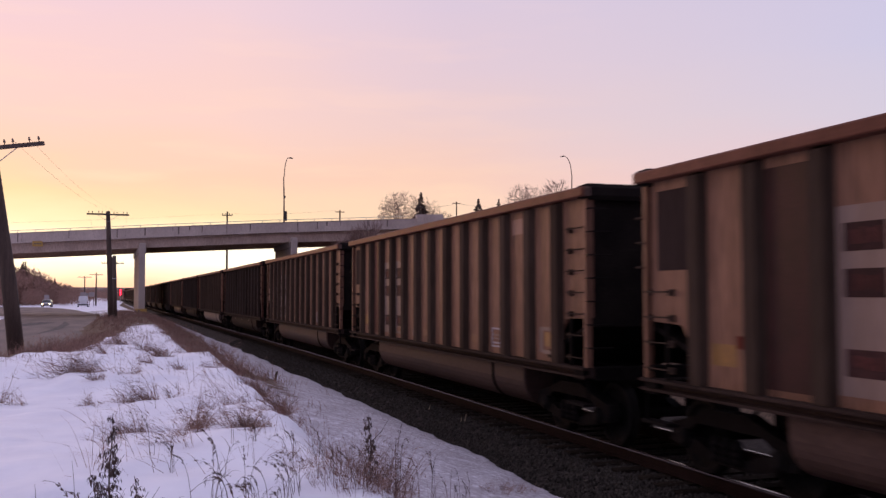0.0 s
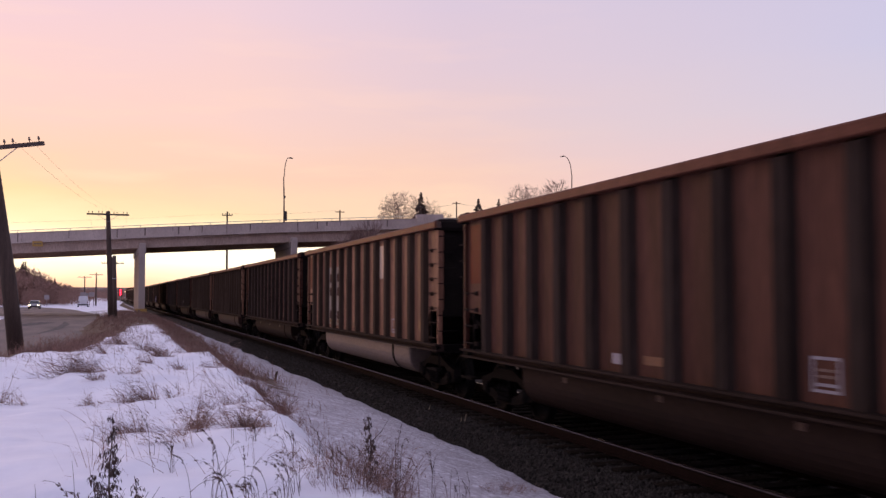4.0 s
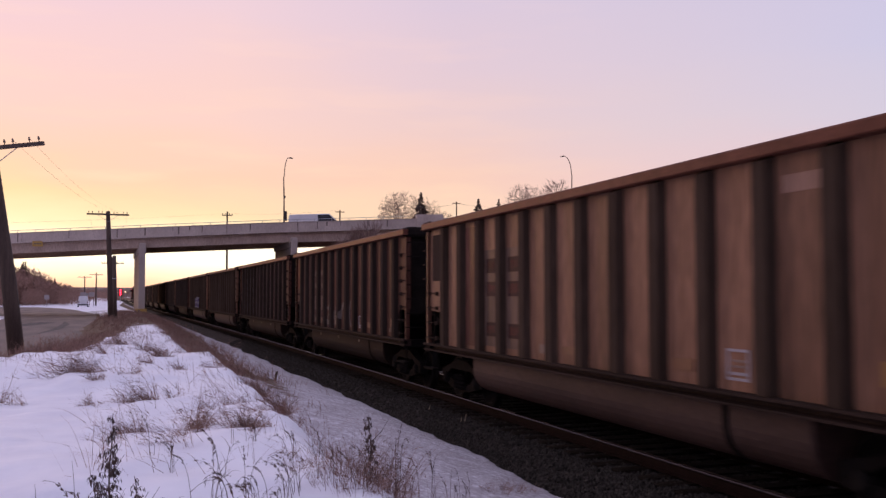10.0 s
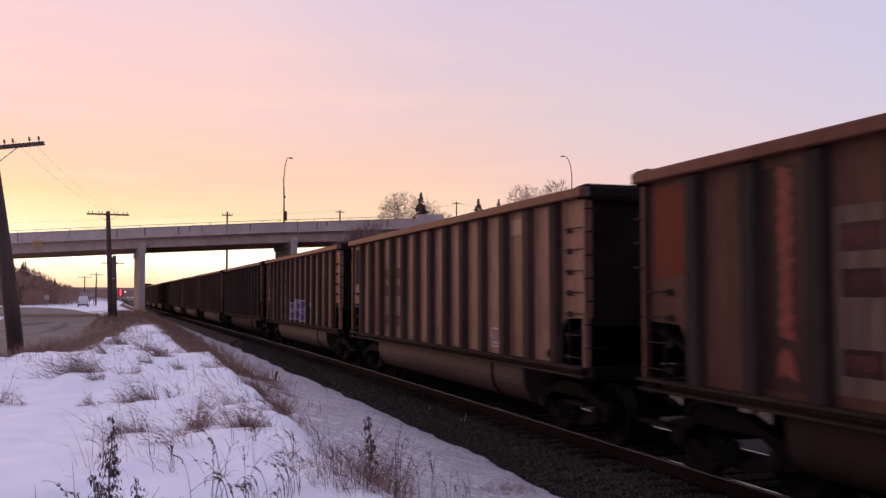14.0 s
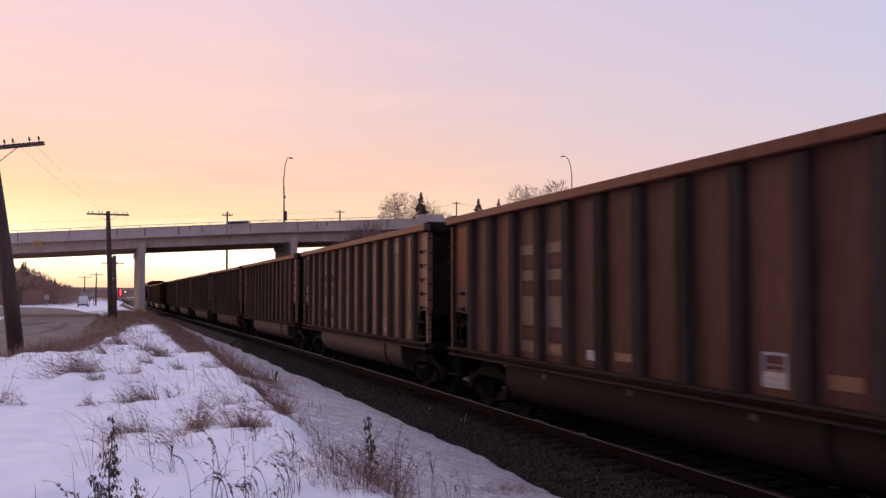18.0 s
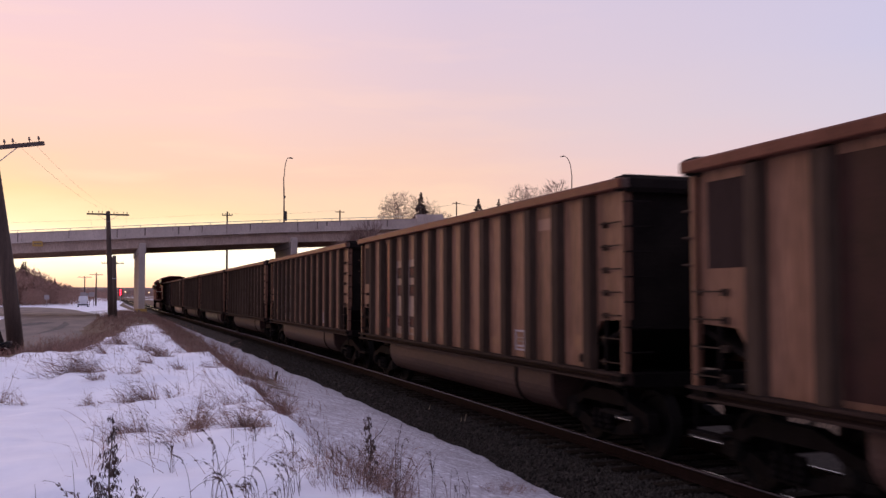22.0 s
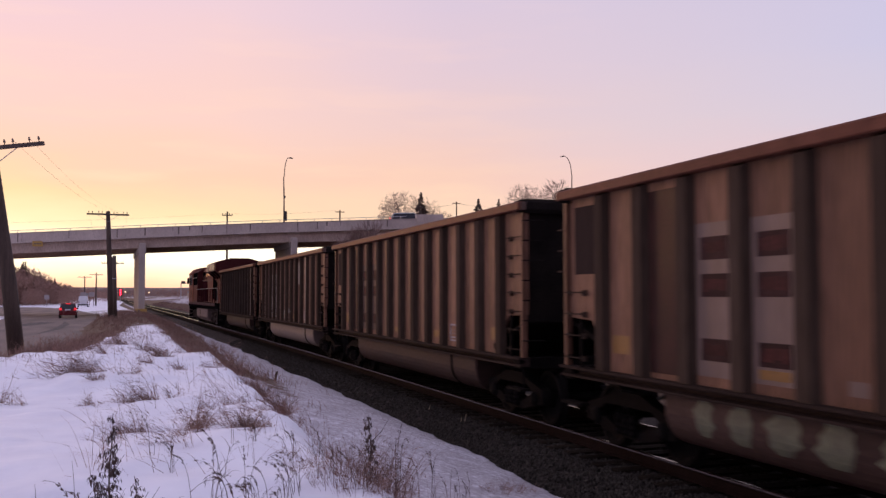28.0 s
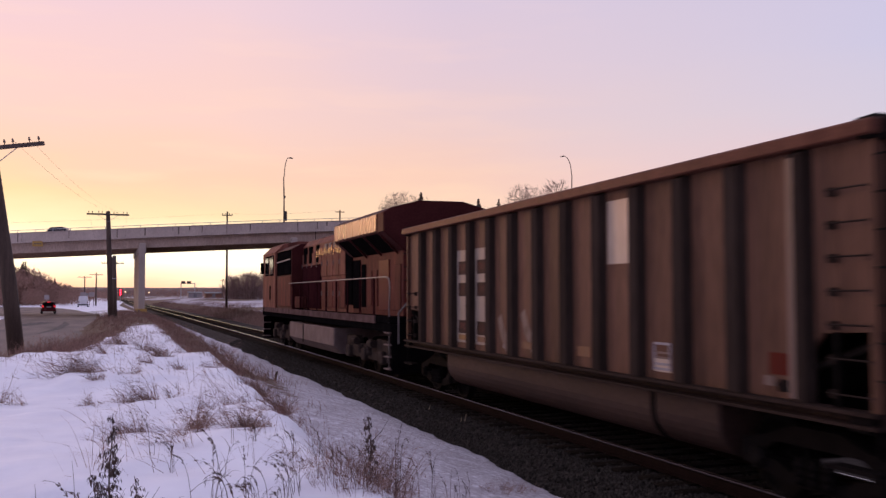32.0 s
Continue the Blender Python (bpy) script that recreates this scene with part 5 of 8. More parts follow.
    y0, y1, line = a + 0.16, b - 0.16, M_FAINT_WHITE if spec.get("dim_box") else M_SPRAY_WHITE
    if spec.get("filled"):
        plate(car, "stencil_fill", M_PATCH_WHITE, y0, y1, 1.26, 1.42, "white painted block")
    for z0, z1, p, q in ((1.28, 1.31, y0, y1), (1.59, 1.62, y0, y1), (1.31, 1.59, y0, y0 + 0.03), (1.31, 1.59, y1 - 0.03, y1), (1.34, 1.37, y0 + 0.05, y1 - 0.06)):
        plate(car, "stencil_line", line, p, q, z0, z1, "", 0.010)
    for z in (1.42, 1.48):
        plate(car, "stencil_bar", M_WHITE_MARK, y0 + 0.06, y1 - 0.08, z, z + 0.025, "", 0.010)
    a, b = panel_y(12)
    near = spec.get("near", "yellow")
    if near:
        plate(car, "near_marking", {"yellow": M_YELLOW, "orange": M_ORANGE, "red": M_RED_MARK}[near], a + 0.05, a + 0.38, 1.40, 1.62, "small %s stencil square" % near)
        smudge = [(a + 0.04, 1.24), (a + 0.24, 1.23), (a + 0.27, 1.31), (a + 0.20, 1.36), (a + 0.08, 1.35)]
        part("smudge", lay_on(Geo(), smudge, 0.006), M_END, car, "black oily smudge")
        if near == "red" or paint == "brown":
            plate(car, "white_marking", M_FAINT_WHITE if paint == "brown" else M_WHITE_MARK, a + 0.30, a + 0.46, 1.28, 1.38, "small white stencil", 0.012)
    if spec.get("frame12"):
        for z0, z1, p, q in ((1.64, 1.70, a + 0.05, a + 0.56), (1.30, 1.64, a + 0.44, a + 0.56), (1.28, 1.34, a + 0.05, a + 0.44)):
            plate(car, "pale_border", M_WHITE_MARK, p, q, z0, z1, "faded white border round a stencil", 0.007)
    if spec.get("rib_text"):
        r = RIBS[9]
        for q in range(9):
            z = 2.0 + q * 0.15
            part("rib_marking", Geo().box(-1.510, -1.5045, r - 0.035, r + rng.uniform(-0.01, 0.03), z, z + rng.uniform(0.05, 0.09)), M_END, car, "dark illegible lettering bar on a rib")
    if spec.get("pale_rib"):
        k, half = spec["pale_rib"]
        r = RIBS[k]
        part("pale_rib_paint", lay_on(Geo(), [(r + 0.02 if half else r - 0.10, 1.20), (r + 0.14, 1.20), (r + 0.14, 3.54), (r + 0.02 if half else r - 0.10, 3.54)], 0.004), M_WHITE_MARK, car, "pale repainted strip along a rib")
    if spec.get("patch"):
        k, z0, z1 = spec["patch"]
        a, b = panel_y(k)
        plate(car, "white_patch", M_PATCH_WHITE, a + 0.03, b - 0.03, z0, z1, "clean white repainted patch")
    if spec.get("faint"):
        a, b = panel_y(11)
        plate(car, "pale_patch", M_PALE_PANEL, a + 0.06, b - 0.10, 3.22, 3.48 if spec["faint"] > 1 else 3.40, "sun-bleached pale patch")
    if paint in ("tan", "pale"):
        part("corner_plate", Geo().box(-1.545, -1.45, -HALF - 0.128, -HALF - 0.105, 3.60, 3.73, 0.008), M_FAINT_WHITE, car, "pale reflective corner plate")
    if paint == "brown":
        for y in (3.1, 0.4, -2.2):
            part("tub_dab", Geo().box(-1.338, -1.329, y - 0.07, y + 0.07, 0.87, 0.95), M_FAINT_WHITE, car, "small pale dab of paint on the tub")
    if spec.get("low"):
        for k, z0, z1 in ((6, 1.24, 1.58), (7, 1.50, 1.68)):
            a, b = panel_y(k)
            plate(car, "white_patch", M_FRESH_WHITE, a, b, z0, z1, "white painted patch along the foot")
    if spec.get("smears"):
        for k, dz in ((5, 0.0), (6, 0.1)):
            a, b = panel_y(k)
            part("white_smear", line_on(Geo(), [(a + 0.06, 1.30), (a + 0.2, 1.36 + dz), (a + 0.36, 1.52 + dz), (a + 0.5, 1.78 + dz)], 0.15, 0.007), M_WHITE_MARK, car, "thin white paint smear")
    if spec.get("swirls"):
        # large thin white curls and blots on the lower panels
        for k, hi in ((5, 1.92), (6, 1.86)):
            a, b = panel_y(k)
            for q in range(30):
                y = a + 0.06 + (b - a - 0.12) * rng.random()
                z = 1.30 + (hi - 1.34) * rng.random() ** 1.3
                w, h = rng.uniform(0.04, 0.15), rng.uniform(0.02, 0.065)
                ring = [(min(max(y + w * math.cos(i * 0.785) * rng.uniform(0.6, 1.2), a), b), z + h * math.sin(i * 0.785) * rng.uniform(0.6, 1.3) + 0.25 * w * math.cos(i * 0.785)) for i in range(8)]
                part("white_blot", lay_on(Geo(), ring, 0.006 + 0.0004 * q), M_SPRAY_DIM, car, "ragged thin white sprayed blot")
        a, b = panel_y(7)
        m, w = (a + b) / 2, (b - a) / 2
        part("white_curl", line_on(Geo(), [(m + w * math.cos(q), 1.52 + 0.40 * math.sin(q)) for q in (0.0, 0.4, 0.8, 1.2, 1.6, 2.0, 2.4, 2.8)], 0.10, 0.007), M_SPRAY_DIM, car, "thin white sprayed arch")
        a, b = panel_y(8)
        part("white_curl", line_on(Geo(), [(b - 0.16, 2.0), (b - 0.06, 1.8), (b - 0.05, 1.6), (b - 0.12, 1.42), (b - 0.22, 1.3)], 0.07, 0.007), M_SPRAY_DIM, car, "thin white sprayed curl")


def tub_blots(car, seed, spots):
    """Soft sprayed blots that follow the tub's rounded side."""
    rng = random.Random(seed)
    for y, w in spots:
        v, n = [], 7
        lean = rng.uniform(-0.25, 0.25)
        for i in range(n):
            z = 1.0 - 0.44 * i / (n - 1)
            x = -1.336 if z > 0.84 else -(0.936 + 0.40 * math.sqrt(max(1 - ((0.80 - z) / 0.44) ** 2, 0.05)))
            half = w * math.sin(math.pi * (0.14 + 0.72 * i / (n - 1))) * rng.uniform(0.75, 1.1)
            c = y + lean * (z - 0.8) + rng.uniform(-0.04, 0.04)
            v += [(x - 0.004, c - half, z), (x - 0.004, c + half, z)]
        f = [(2 * i, 2 * i + 1, 2 * i + 3, 2 * i + 2) for i in range(n - 1)]
        part("spray_blot", Geo().add(v, f), M_SPRAY_GREEN, car, "pale green sprayed blot on the tub")


CAR_SPECS = {
    -4: dict(), -3: dict(paint="grey"), -2: dict(end="red"), -1: dict(end="dark", y1=True, third="dark", red1=True),
    0: dict(end="dark", y1=True, faint=2, frame12=True), 1: dict(end="dark", faint=1, y1=True, red3=True, near="orange"), 2: dict(paint="brown", end="red", near="orange", blocks=False),
    3: dict(paint="pale", bright=True, end="red", patch=(9, 2.62, 3.46), tub=1, red1=True), 4: dict(paint="brown", end="red", blocks=False, near="orange", dim_box=True),
    5: dict(end="dark", rib_text=True, faint=2), 6: dict(end="dark", faint=1, worn=True), 7: dict(paint="brown", end="red", near="orange", swirls=True, blot=True), 8: dict(paint="brown", end="red", near="orange", red3=True),
    9: dict(faint=2, end="dark", worn=True, near="orange"), 10: dict(paint="pale", y1=True, end="dark", rib_text=True), 11: dict(paint="brown", end="red", near="orange", filled=True),
    12: dict(end="dark", rib_text=True, y1=True, faint=2), 13: dict(end="dark", faint=1, third="dark", near="orange"), 14: dict(red3=True, end="dark", faint=1, near="orange"), 15: dict(end="dark", y1=True, third="dark", worn=True),
    16: dict(end="dark", rib_text=True, worn=True), 17: dict(end="dark", y1=True, gold=True, third="dark"), 18: dict(end="dark", y1=True, third="dark", red1=True, gold=True, worn=True), 19: dict(bright=True, end="red", patch=(9, 2.62, 3.46), low=True, tub=1, near="red", filled=True, pale_rib=(10, 0), red1=True, gold=True),
    20: dict(paint="grey", bright=True, smears=True, patch=(9, 2.62, 3.48), near="red", filled=True, pale_rib=(12, 1)),
}
MASTER = {k: build_gondola(M_CAR[k], M_RIB["brown" if k in ("brown", "grey") else "tan"]) for k in ("tan", "brown", "grey", "pale")}
LABELS = {"pale": "weathered golden tan ribbed coal gondola heaped with coal, sky glow in its paint", "tan": "weathered tan ribbed coal gondola heaped with coal", "brown": "dark brown ribbed coal gondola heaped with coal", "grey": "grey-brown ribbed coal gondola heaped with coal"}
GONDOLAS = {}
used = set()
for k, spec in CAR_SPECS.items():
    kind_ = spec.get("paint", "tan")
    if kind_ not in used:
        used.add(kind_)
        car = MASTER[kind_]
    else:
        car = copy_thing(MASTER[kind_], Matrix())
    GONDOLAS[k] = car
for k, car in GONDOLAS.items():
    spec = CAR_SPECS[k]
    tagged(car, LABELS[spec.get("paint", "tan")] + (", bright white blocks" if spec.get("bright") else ""))
    dress(car, spec, k + 40)
    if spec.get("tub") or spec.get("paint") == "brown":
        for o in car.children:
            if o.name.split(".")[0] == "tub":
                o.data = o.data.copy()
                o.data.materials[0] = M_PALE_TUB if spec.get("tub") else M_DARK_TUB


def wheelsets(car, places):
    """Wheelsets under each truck, to be turned as the train rolls."""
    made = []
    trucks = [o for o in car.children if o.name.split(".")[0] == "truck"]
    for t, ys in zip(trucks, places):
        for y in ys:
            made.append(part("wheelset", WHEEL_MESH, None, t, "steel wheelset with worn treads", at=Matrix.Translation((0, y, 0.457))))
    return made


def graffiti_purple(car):
    # one broad purple piece of joined letters with a white edge and white strokes
    edge = [(1.53, 1.92), (1.1, 1.93), (0.72, 1.90), (0.60, 1.80), (0.52, 1.92), (0.28, 2.0), (0.12, 1.95), (0.04, 2.03), (-0.30, 2.02), (-0.40, 1.95), (-0.50, 2.04), (-0.70, 2.09), (-0.88, 2.05), (-0.98, 1.95), (-1.05, 1.86), (-1.22, 1.98), (-1.40, 2.0), (-1.60, 2.04), (-2.18, 2.02), (-1.98, 1.68), (-1.82, 1.45), (-1.70, 1.28), (-1.30, 1.25), (-0.9, 1.26), (-0.55, 1.28), (-0.2, 1.30), (0.14, 1.28), (0.45, 1.33), (0.60, 1.38), (0.75, 1.28), (1.13, 1.25), (1.25, 1.5)]
    edge = [(y + 0.10, z) for y, z in edge]
    part("spray_letter", lay_on(Geo(), edge, 0.006), M_PURPLE, car, "purple spray-painted lettering, illegible")
    part("spray_outline", line_on(Geo(), edge + edge[:1], 0.045, 0.011), M_SPRAY_WHITE, car, "white spray-painted outline")
    strokes = [
        [(0.62, 1.80), (0.74, 1.6), (0.84, 1.38), (1.0, 1.29)], [(1.03, 1.67), (0.8, 1.665), (0.55, 1.66)], [(1.03, 1.58), (0.70, 1.57)],
        [(0.60, 1.40), (0.56, 1.72), (0.44, 1.88), (0.28, 1.95), (0.12, 1.88), (0.03, 1.68), (0.05, 1.50), (0.18, 1.47), (0.30, 1.56), (0.12, 1.60)],
        [(0.30, 1.80), (0.20, 1.84), (0.16, 1.76), (0.28, 1.73), (0.30, 1.80)], [(0.40, 2.12), (0.33, 2.16), (0.27, 2.11), (0.34, 2.08), (0.40, 2.12)],
        [(-0.35, 2.0), (-0.27, 1.8), (-0.30, 1.63), (-0.58, 1.61), (-0.66, 1.52), (-0.85, 1.50), (-1.02, 1.62), (-1.10, 1.88)],
        [(-0.68, 1.96), (-0.60, 1.88), (-0.66, 1.80), (-0.80, 1.81), (-0.88, 1.90)],
        [(-1.15, 1.66), (-1.35, 1.71), (-1.75, 1.80)], [(-1.17, 1.64), (-1.45, 1.64), (-1.78, 1.72)], [(-1.22, 1.62), (-1.42, 1.48), (-1.58, 1.30)], [(-1.50, 1.55), (-1.62, 1.38), (-1.66, 1.28)],
        [(-2.45, 1.90), (-2.55, 1.94), (-2.66, 1.86), (-2.56, 1.76), (-2.46, 1.82), (-2.5, 1.9)],
    ]
    for pts in strokes:
        part("spray_stroke", line_on(Geo(), [(y + 0.10, z) for y, z in pts], 0.038, 0.016), M_SPRAY_WHITE, car, "white spray-painted stroke")
    part("yellow_marking", lay_on(Geo(), [(0.14, 1.45), (-0.16, 1.46), (-0.16, 1.37), (0.14, 1.37)], 0.014), M_YELLOW, car, "small yellow stencil bar")


def graffiti_scrawl(car, y0, y1, z0, z1, mat, seed, n, label, x=-1.40, proud=0.006, wide=0.02):
    rng = random.Random(seed)
    for k in range(n):
        cy, cz = y0 + (y1 - y0) * (k + rng.random()) / n, rng.uniform(z0, z1)
        g = Geo()
        r = rng.uniform(0.12, 0.24)
        pts = []
        a0, a1 = rng.uniform(0, 3), rng.uniform(4, 6)
        for i in range(9):
            a = a0 + (a1 - a0) * i / 8
            pts.append((cy + r * math.cos(a) * 0.8, cz + r * math.sin(a)))
        for (p, q), (u, v) in zip(pts, pts[1:]):
            dy, dz = u - p, v - q
            l = math.hypot(dy, dz) or 1
            ny, nz = -dz / l * wide, dy / l * wide
            g.extrude([(p + ny, q + nz), (u + ny, v + nz), (u - ny, v - nz), (p - ny, q - nz)], x - proud, x, "x")
        part("spray_scrawl", g, mat, car, label)


graffiti_purple(GONDOLAS[10])
graffiti_scrawl(GONDOLAS[9], -0.5, -1.2, 1.4, 1.6, M_SPRAY_DIM, 5, 2, "faint pale sprayed scrawl")
tub_blots(GONDOLAS[17], 9, [(3.9, 0.22), (3.2, 0.25), (2.5, 0.3), (1.75, 0.32), (0.9, 0.3), (0.1, 0.3), (-0.8, 0.34), (-1.7, 0.3), (-2.6, 0.3)])


# ---- the locomotive at the train's rear ----
def build_loco():
    """Its own y = 0 is the near end; y grows towards the cab."""
    lo = thing("locomotive", Matrix(), "dusty reddish brown diesel locomotive with black grilles", "locomotive")
    frame_ = part("underframe", Geo().box(-1.5, 1.5, -0.2, 21.2, 1.28, 1.50, 0.02), M_LOCO_BLACK, lo)
    for sx in (-1, 1):
        part("sill_stripe", Geo().box(sx * 1.51 - 0.02, sx * 1.51 + 0.02, 1.2, 20.6, 1.47, 1.67), M_LOCO_SILL, lo, "pale dirty sill stripe")
    part("walkway", Geo().box(-1.5, 1.5, -0.15, 21.1, 1.51, 1.66), M_LOCO_BLACK, lo)
    hood = part("long_hood", Geo().extrude([(-1.0, 1.66), (1.0, 1.66), (1.0, 4.05), (0.8, 4.28), (-0.8, 4.28), (-1.0, 4.05)], 5.7, 13.88, "y", 0.02), M_LOCO_GOLD, lo, "reddish tan engine hood, sunset sheen in its colour")
    for y in np.arange(6.7, 13.4, 0.92):
        for z0, z1 in ((1.78, 2.75), (2.85, 3.75)):
            if y > 10.2 and z0 < 2.5:
                continue
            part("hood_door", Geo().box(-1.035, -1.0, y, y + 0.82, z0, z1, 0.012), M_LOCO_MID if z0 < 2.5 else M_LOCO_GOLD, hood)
            part("latch", Geo().box(-1.06, -1.035, y + 0.70, y + 0.75, (z0 + z1) / 2 - 0.08, (z0 + z1) / 2 + 0.08), M_LOCO_GREY, hood)
    for y in (6.6, 7.3, 8.0, 8.7, 9.4):
        part("vent", Geo().box(-1.05, -1.0, y, y + 0.35, 3.80, 3.98, 0.01), M_LOCO_GREY, hood, "bright louvre under the roof edge")
    # black grille, and a recess as a raised plate with its shade painted in
    part("grille", Geo().box(-1.05, -1.0, 5.72, 6.55, 1.9, 3.72, 0.01), M_LOCO_BLACK, hood, "black intake grille")
    part("recess", Geo().box(-1.045, -1.0, 10.4, 13.85, 1.72, 3.30, 0.01), M_LOCO_RECESS, hood, "dark maroon recess")
    for y, w in ((10.8, 0.35), (12.0, 0.5), (13.0, 0.5)):
        part("louvre", Geo().box(-1.06, -1.0, y, y + w, 3.38, 4.0, 0.01), M_LOCO_BLACK, hood, "black louvred opening")
    part("recess_box", Geo().box(-1.35, -1.05, 12.9, 13.8, 1.70, 2.15, 0.03), M_LOCO_MID, hood, "dusty maroon equipment box on the walkway")
    rng = random.Random(8)
    # hinges as glint bars, the sunset's gold put into their metal colour
    for k in range(16):
        y = 6.9 + k * 0.27 + rng.uniform(-0.06, 0.06)
        z = 3.62 + rng.uniform(-0.06, 0.06)
        part("hinge", Geo().lathe([(z - 0.02, 0.012), (z, 0.022), (z + rng.uniform(0.06, 0.2), 0.022), (z + 0.24, 0.01)], "z", 8, (-1.06, y, 0)), M_GLINT, hood, "polished hinge coloured gold as a glint of the low sun")
    part("exhaust_stack", Geo().box(-0.35, 0.35, 9.4, 10.8, 4.28, 4.46, 0.04), M_LOCO_BLACK, hood)
    for y in (7.6, 12.6):
        part("roof_fan", Geo().lathe([(4.28, 0.5), (4.38, 0.52), (4.40, 0.45)], "z", 18, (0, y, 0)), M_LOCO_BLACK, hood)
    # radiator compartment with overhanging wings at the near end
    rad = part("radiator_base", Geo().extrude([(-1.0, 1.66), (1.0, 1.66), (1.0, 3.7), (-1.0, 3.7)], 0.35, 5.68, "y", 0.02), M_LOCO_MID, lo)
    ring = [(-0.95, 3.30), (0.95, 3.30), (1.55, 3.82), (1.55, 4.30), (1.35, 4.42), (0.6, 4.62), (-0.6, 4.62), (-1.35, 4.42), (-1.55, 4.30), (-1.55, 3.82)]
    part("radiator_housing", Geo().extrude(ring, 0.25, 5.9, "y", 0.03), M_LOCO_DEEP, lo, "maroon overhanging radiator housing")
    part("wing_face", Geo().box(-1.575, -1.552, 0.9, 5.8, 3.84, 4.28, 0.01), M_LOCO_WING, lo, "glossy tan wing panel, sunset sheen in its colour")
    for k, y in enumerate((0.9, 2.5, 4.1)):
        g = Geo().add([(-1.0, y, 3.36), (-1.0, y + 1.4, 3.36), (-1.5, y + 1.4, 3.80), (-1.5, y, 3.80), (-1.02, y, 3.34), (-1.02, y + 1.4, 3.34), (-1.52, y + 1.4, 3.78), (-1.52, y, 3.78)], [(0, 1, 2, 3), (4, 7, 6, 5), (0, 4, 5, 1), (1, 5, 6, 2), (2, 6, 7, 3), (3, 7, 4, 0)])
        part("radiator_grille", g, M_LOCO_BLACK, lo, "black radiator grille under the wing")
        part("strut", Geo().tube([(-1.0, y - 0.08, 3.28), (-1.53, y - 0.08, 3.80)], 0.03, 5), M_LOCO_DEEP, lo)
    for y, w, z0, z1, mt in ((0.5, 0.9, 1.8, 3.0, M_LOCO_MID), (1.6, 1.0, 1.8, 3.15, M_LOCO_RED), (2.8, 0.45, 1.9, 2.9, M_LOCO_MID), (3.4, 0.45, 1.9, 2.9, M_LOCO_MID), (4.1, 0.45, 1.85, 3.1, M_LOCO_BLACK), (4.75, 0.85, 1.8, 3.25, M_LOCO_BLACK)):
        part("access_door", Geo().box(-1.03, -1.0, y, y + w, z0, z1, 0.01), mt, rad)
    part("end_wall", Geo().box(-0.95, 0.95, 0.32, 0.36, 1.7, 4.2), M_LOCO_RED, lo)
    part("headlight", Geo().lathe([(0.26, 0.14), (0.33, 0.14)], "y", 12, (0, 0, 3.9)), M_RAILING, lo)
    # blower and inverter cabinets
    cab2 = part("inverter_cabinet", Geo().extrude([(-1.45, 1.66), (1.2, 1.66), (1.2, 4.2), (-1.1, 4.2), (-1.45, 4.0)], 13.9, 17.4, "y", 0.02), M_LOCO_DEEP, lo, "maroon equipment cabinet")
    part("cabinet_door", Geo().box(-1.475, -1.45, 14.05, 17.2, 1.75, 2.95, 0.01), M_LOCO_MID, cab2, "dusty maroon lower door")
    part("cabinet_grille", Geo().box(-1.475, -1.45, 14.0, 17.3, 3.0, 3.98, 0.01), M_LOCO_BLACK, cab2, "black upper grille")
    part("pipe", Geo().tube([(-1.5, 14.0, 3.6), (-1.5, 17.2, 3.55)], 0.025, 5), M_RAILING, cab2)
    # cab
    cab = part("cab", Geo().extrude([(-1.52, 1.66), (1.52, 1.66), (1.52, 4.02), (1.15, 4.38), (0.5, 4.5), (-0.5, 4.5), (-1.15, 4.38), (-1.52, 4.02)], 17.5, 21.0, "y", 0.03), M_LOCO_GOLD, lo, "dusty crew cab")
    for y0, y1 in ((17.95, 18.9), (19.25, 20.2)):
        part("window", Geo().box(-1.545, -1.52, y0, y1, 3.1, 3.85, 0.01), M_DARK_GLASS, cab, "dark cab side window")
        part("window_frame", Geo().box(-1.535, -1.505, y0 - 0.06, y1 + 0.06, 3.04, 3.91, 0.01), M_LOCO_BLACK, cab)
    part("cab_slot", Geo().box(-1.535, -1.505, 18.7, 19.0, 2.0, 2.6), M_LOCO_BLACK, cab)
    part("mirror", Geo().box(-1.72, -1.56, 20.35, 20.4, 3.15, 3.65), M_LOCO_BLACK, cab)
    part("horn", Geo().lathe([(15.2, 0.05), (15.5, 0.06), (15.75, 0.12)], "y", 8, (0, 0, 4.4)), M_LOCO_BLACK, lo)
    part("antenna", Geo().tube([(0.4, 18.5, 4.45), (0.4, 18.5, 5.0)], 0.015, 5), M_LOCO_BLACK, lo)
    # fuel tank, trucks
    part("fuel_tank", Geo().extrude([(-1.45, 1.18), (1.45, 1.18), (1.45, 0.62), (1.2, 0.36), (-1.2, 0.36), (-1.45, 0.62)], 6.4, 14.3, "y", 0.04), M_LOCO_GREY, lo, "grey dusty fuel tank")
    part("tank_seam", Geo().box(-1.465, -1.45, 11.4, 11.5, 0.5, 1.16), M_LOCO_BLACK, lo)
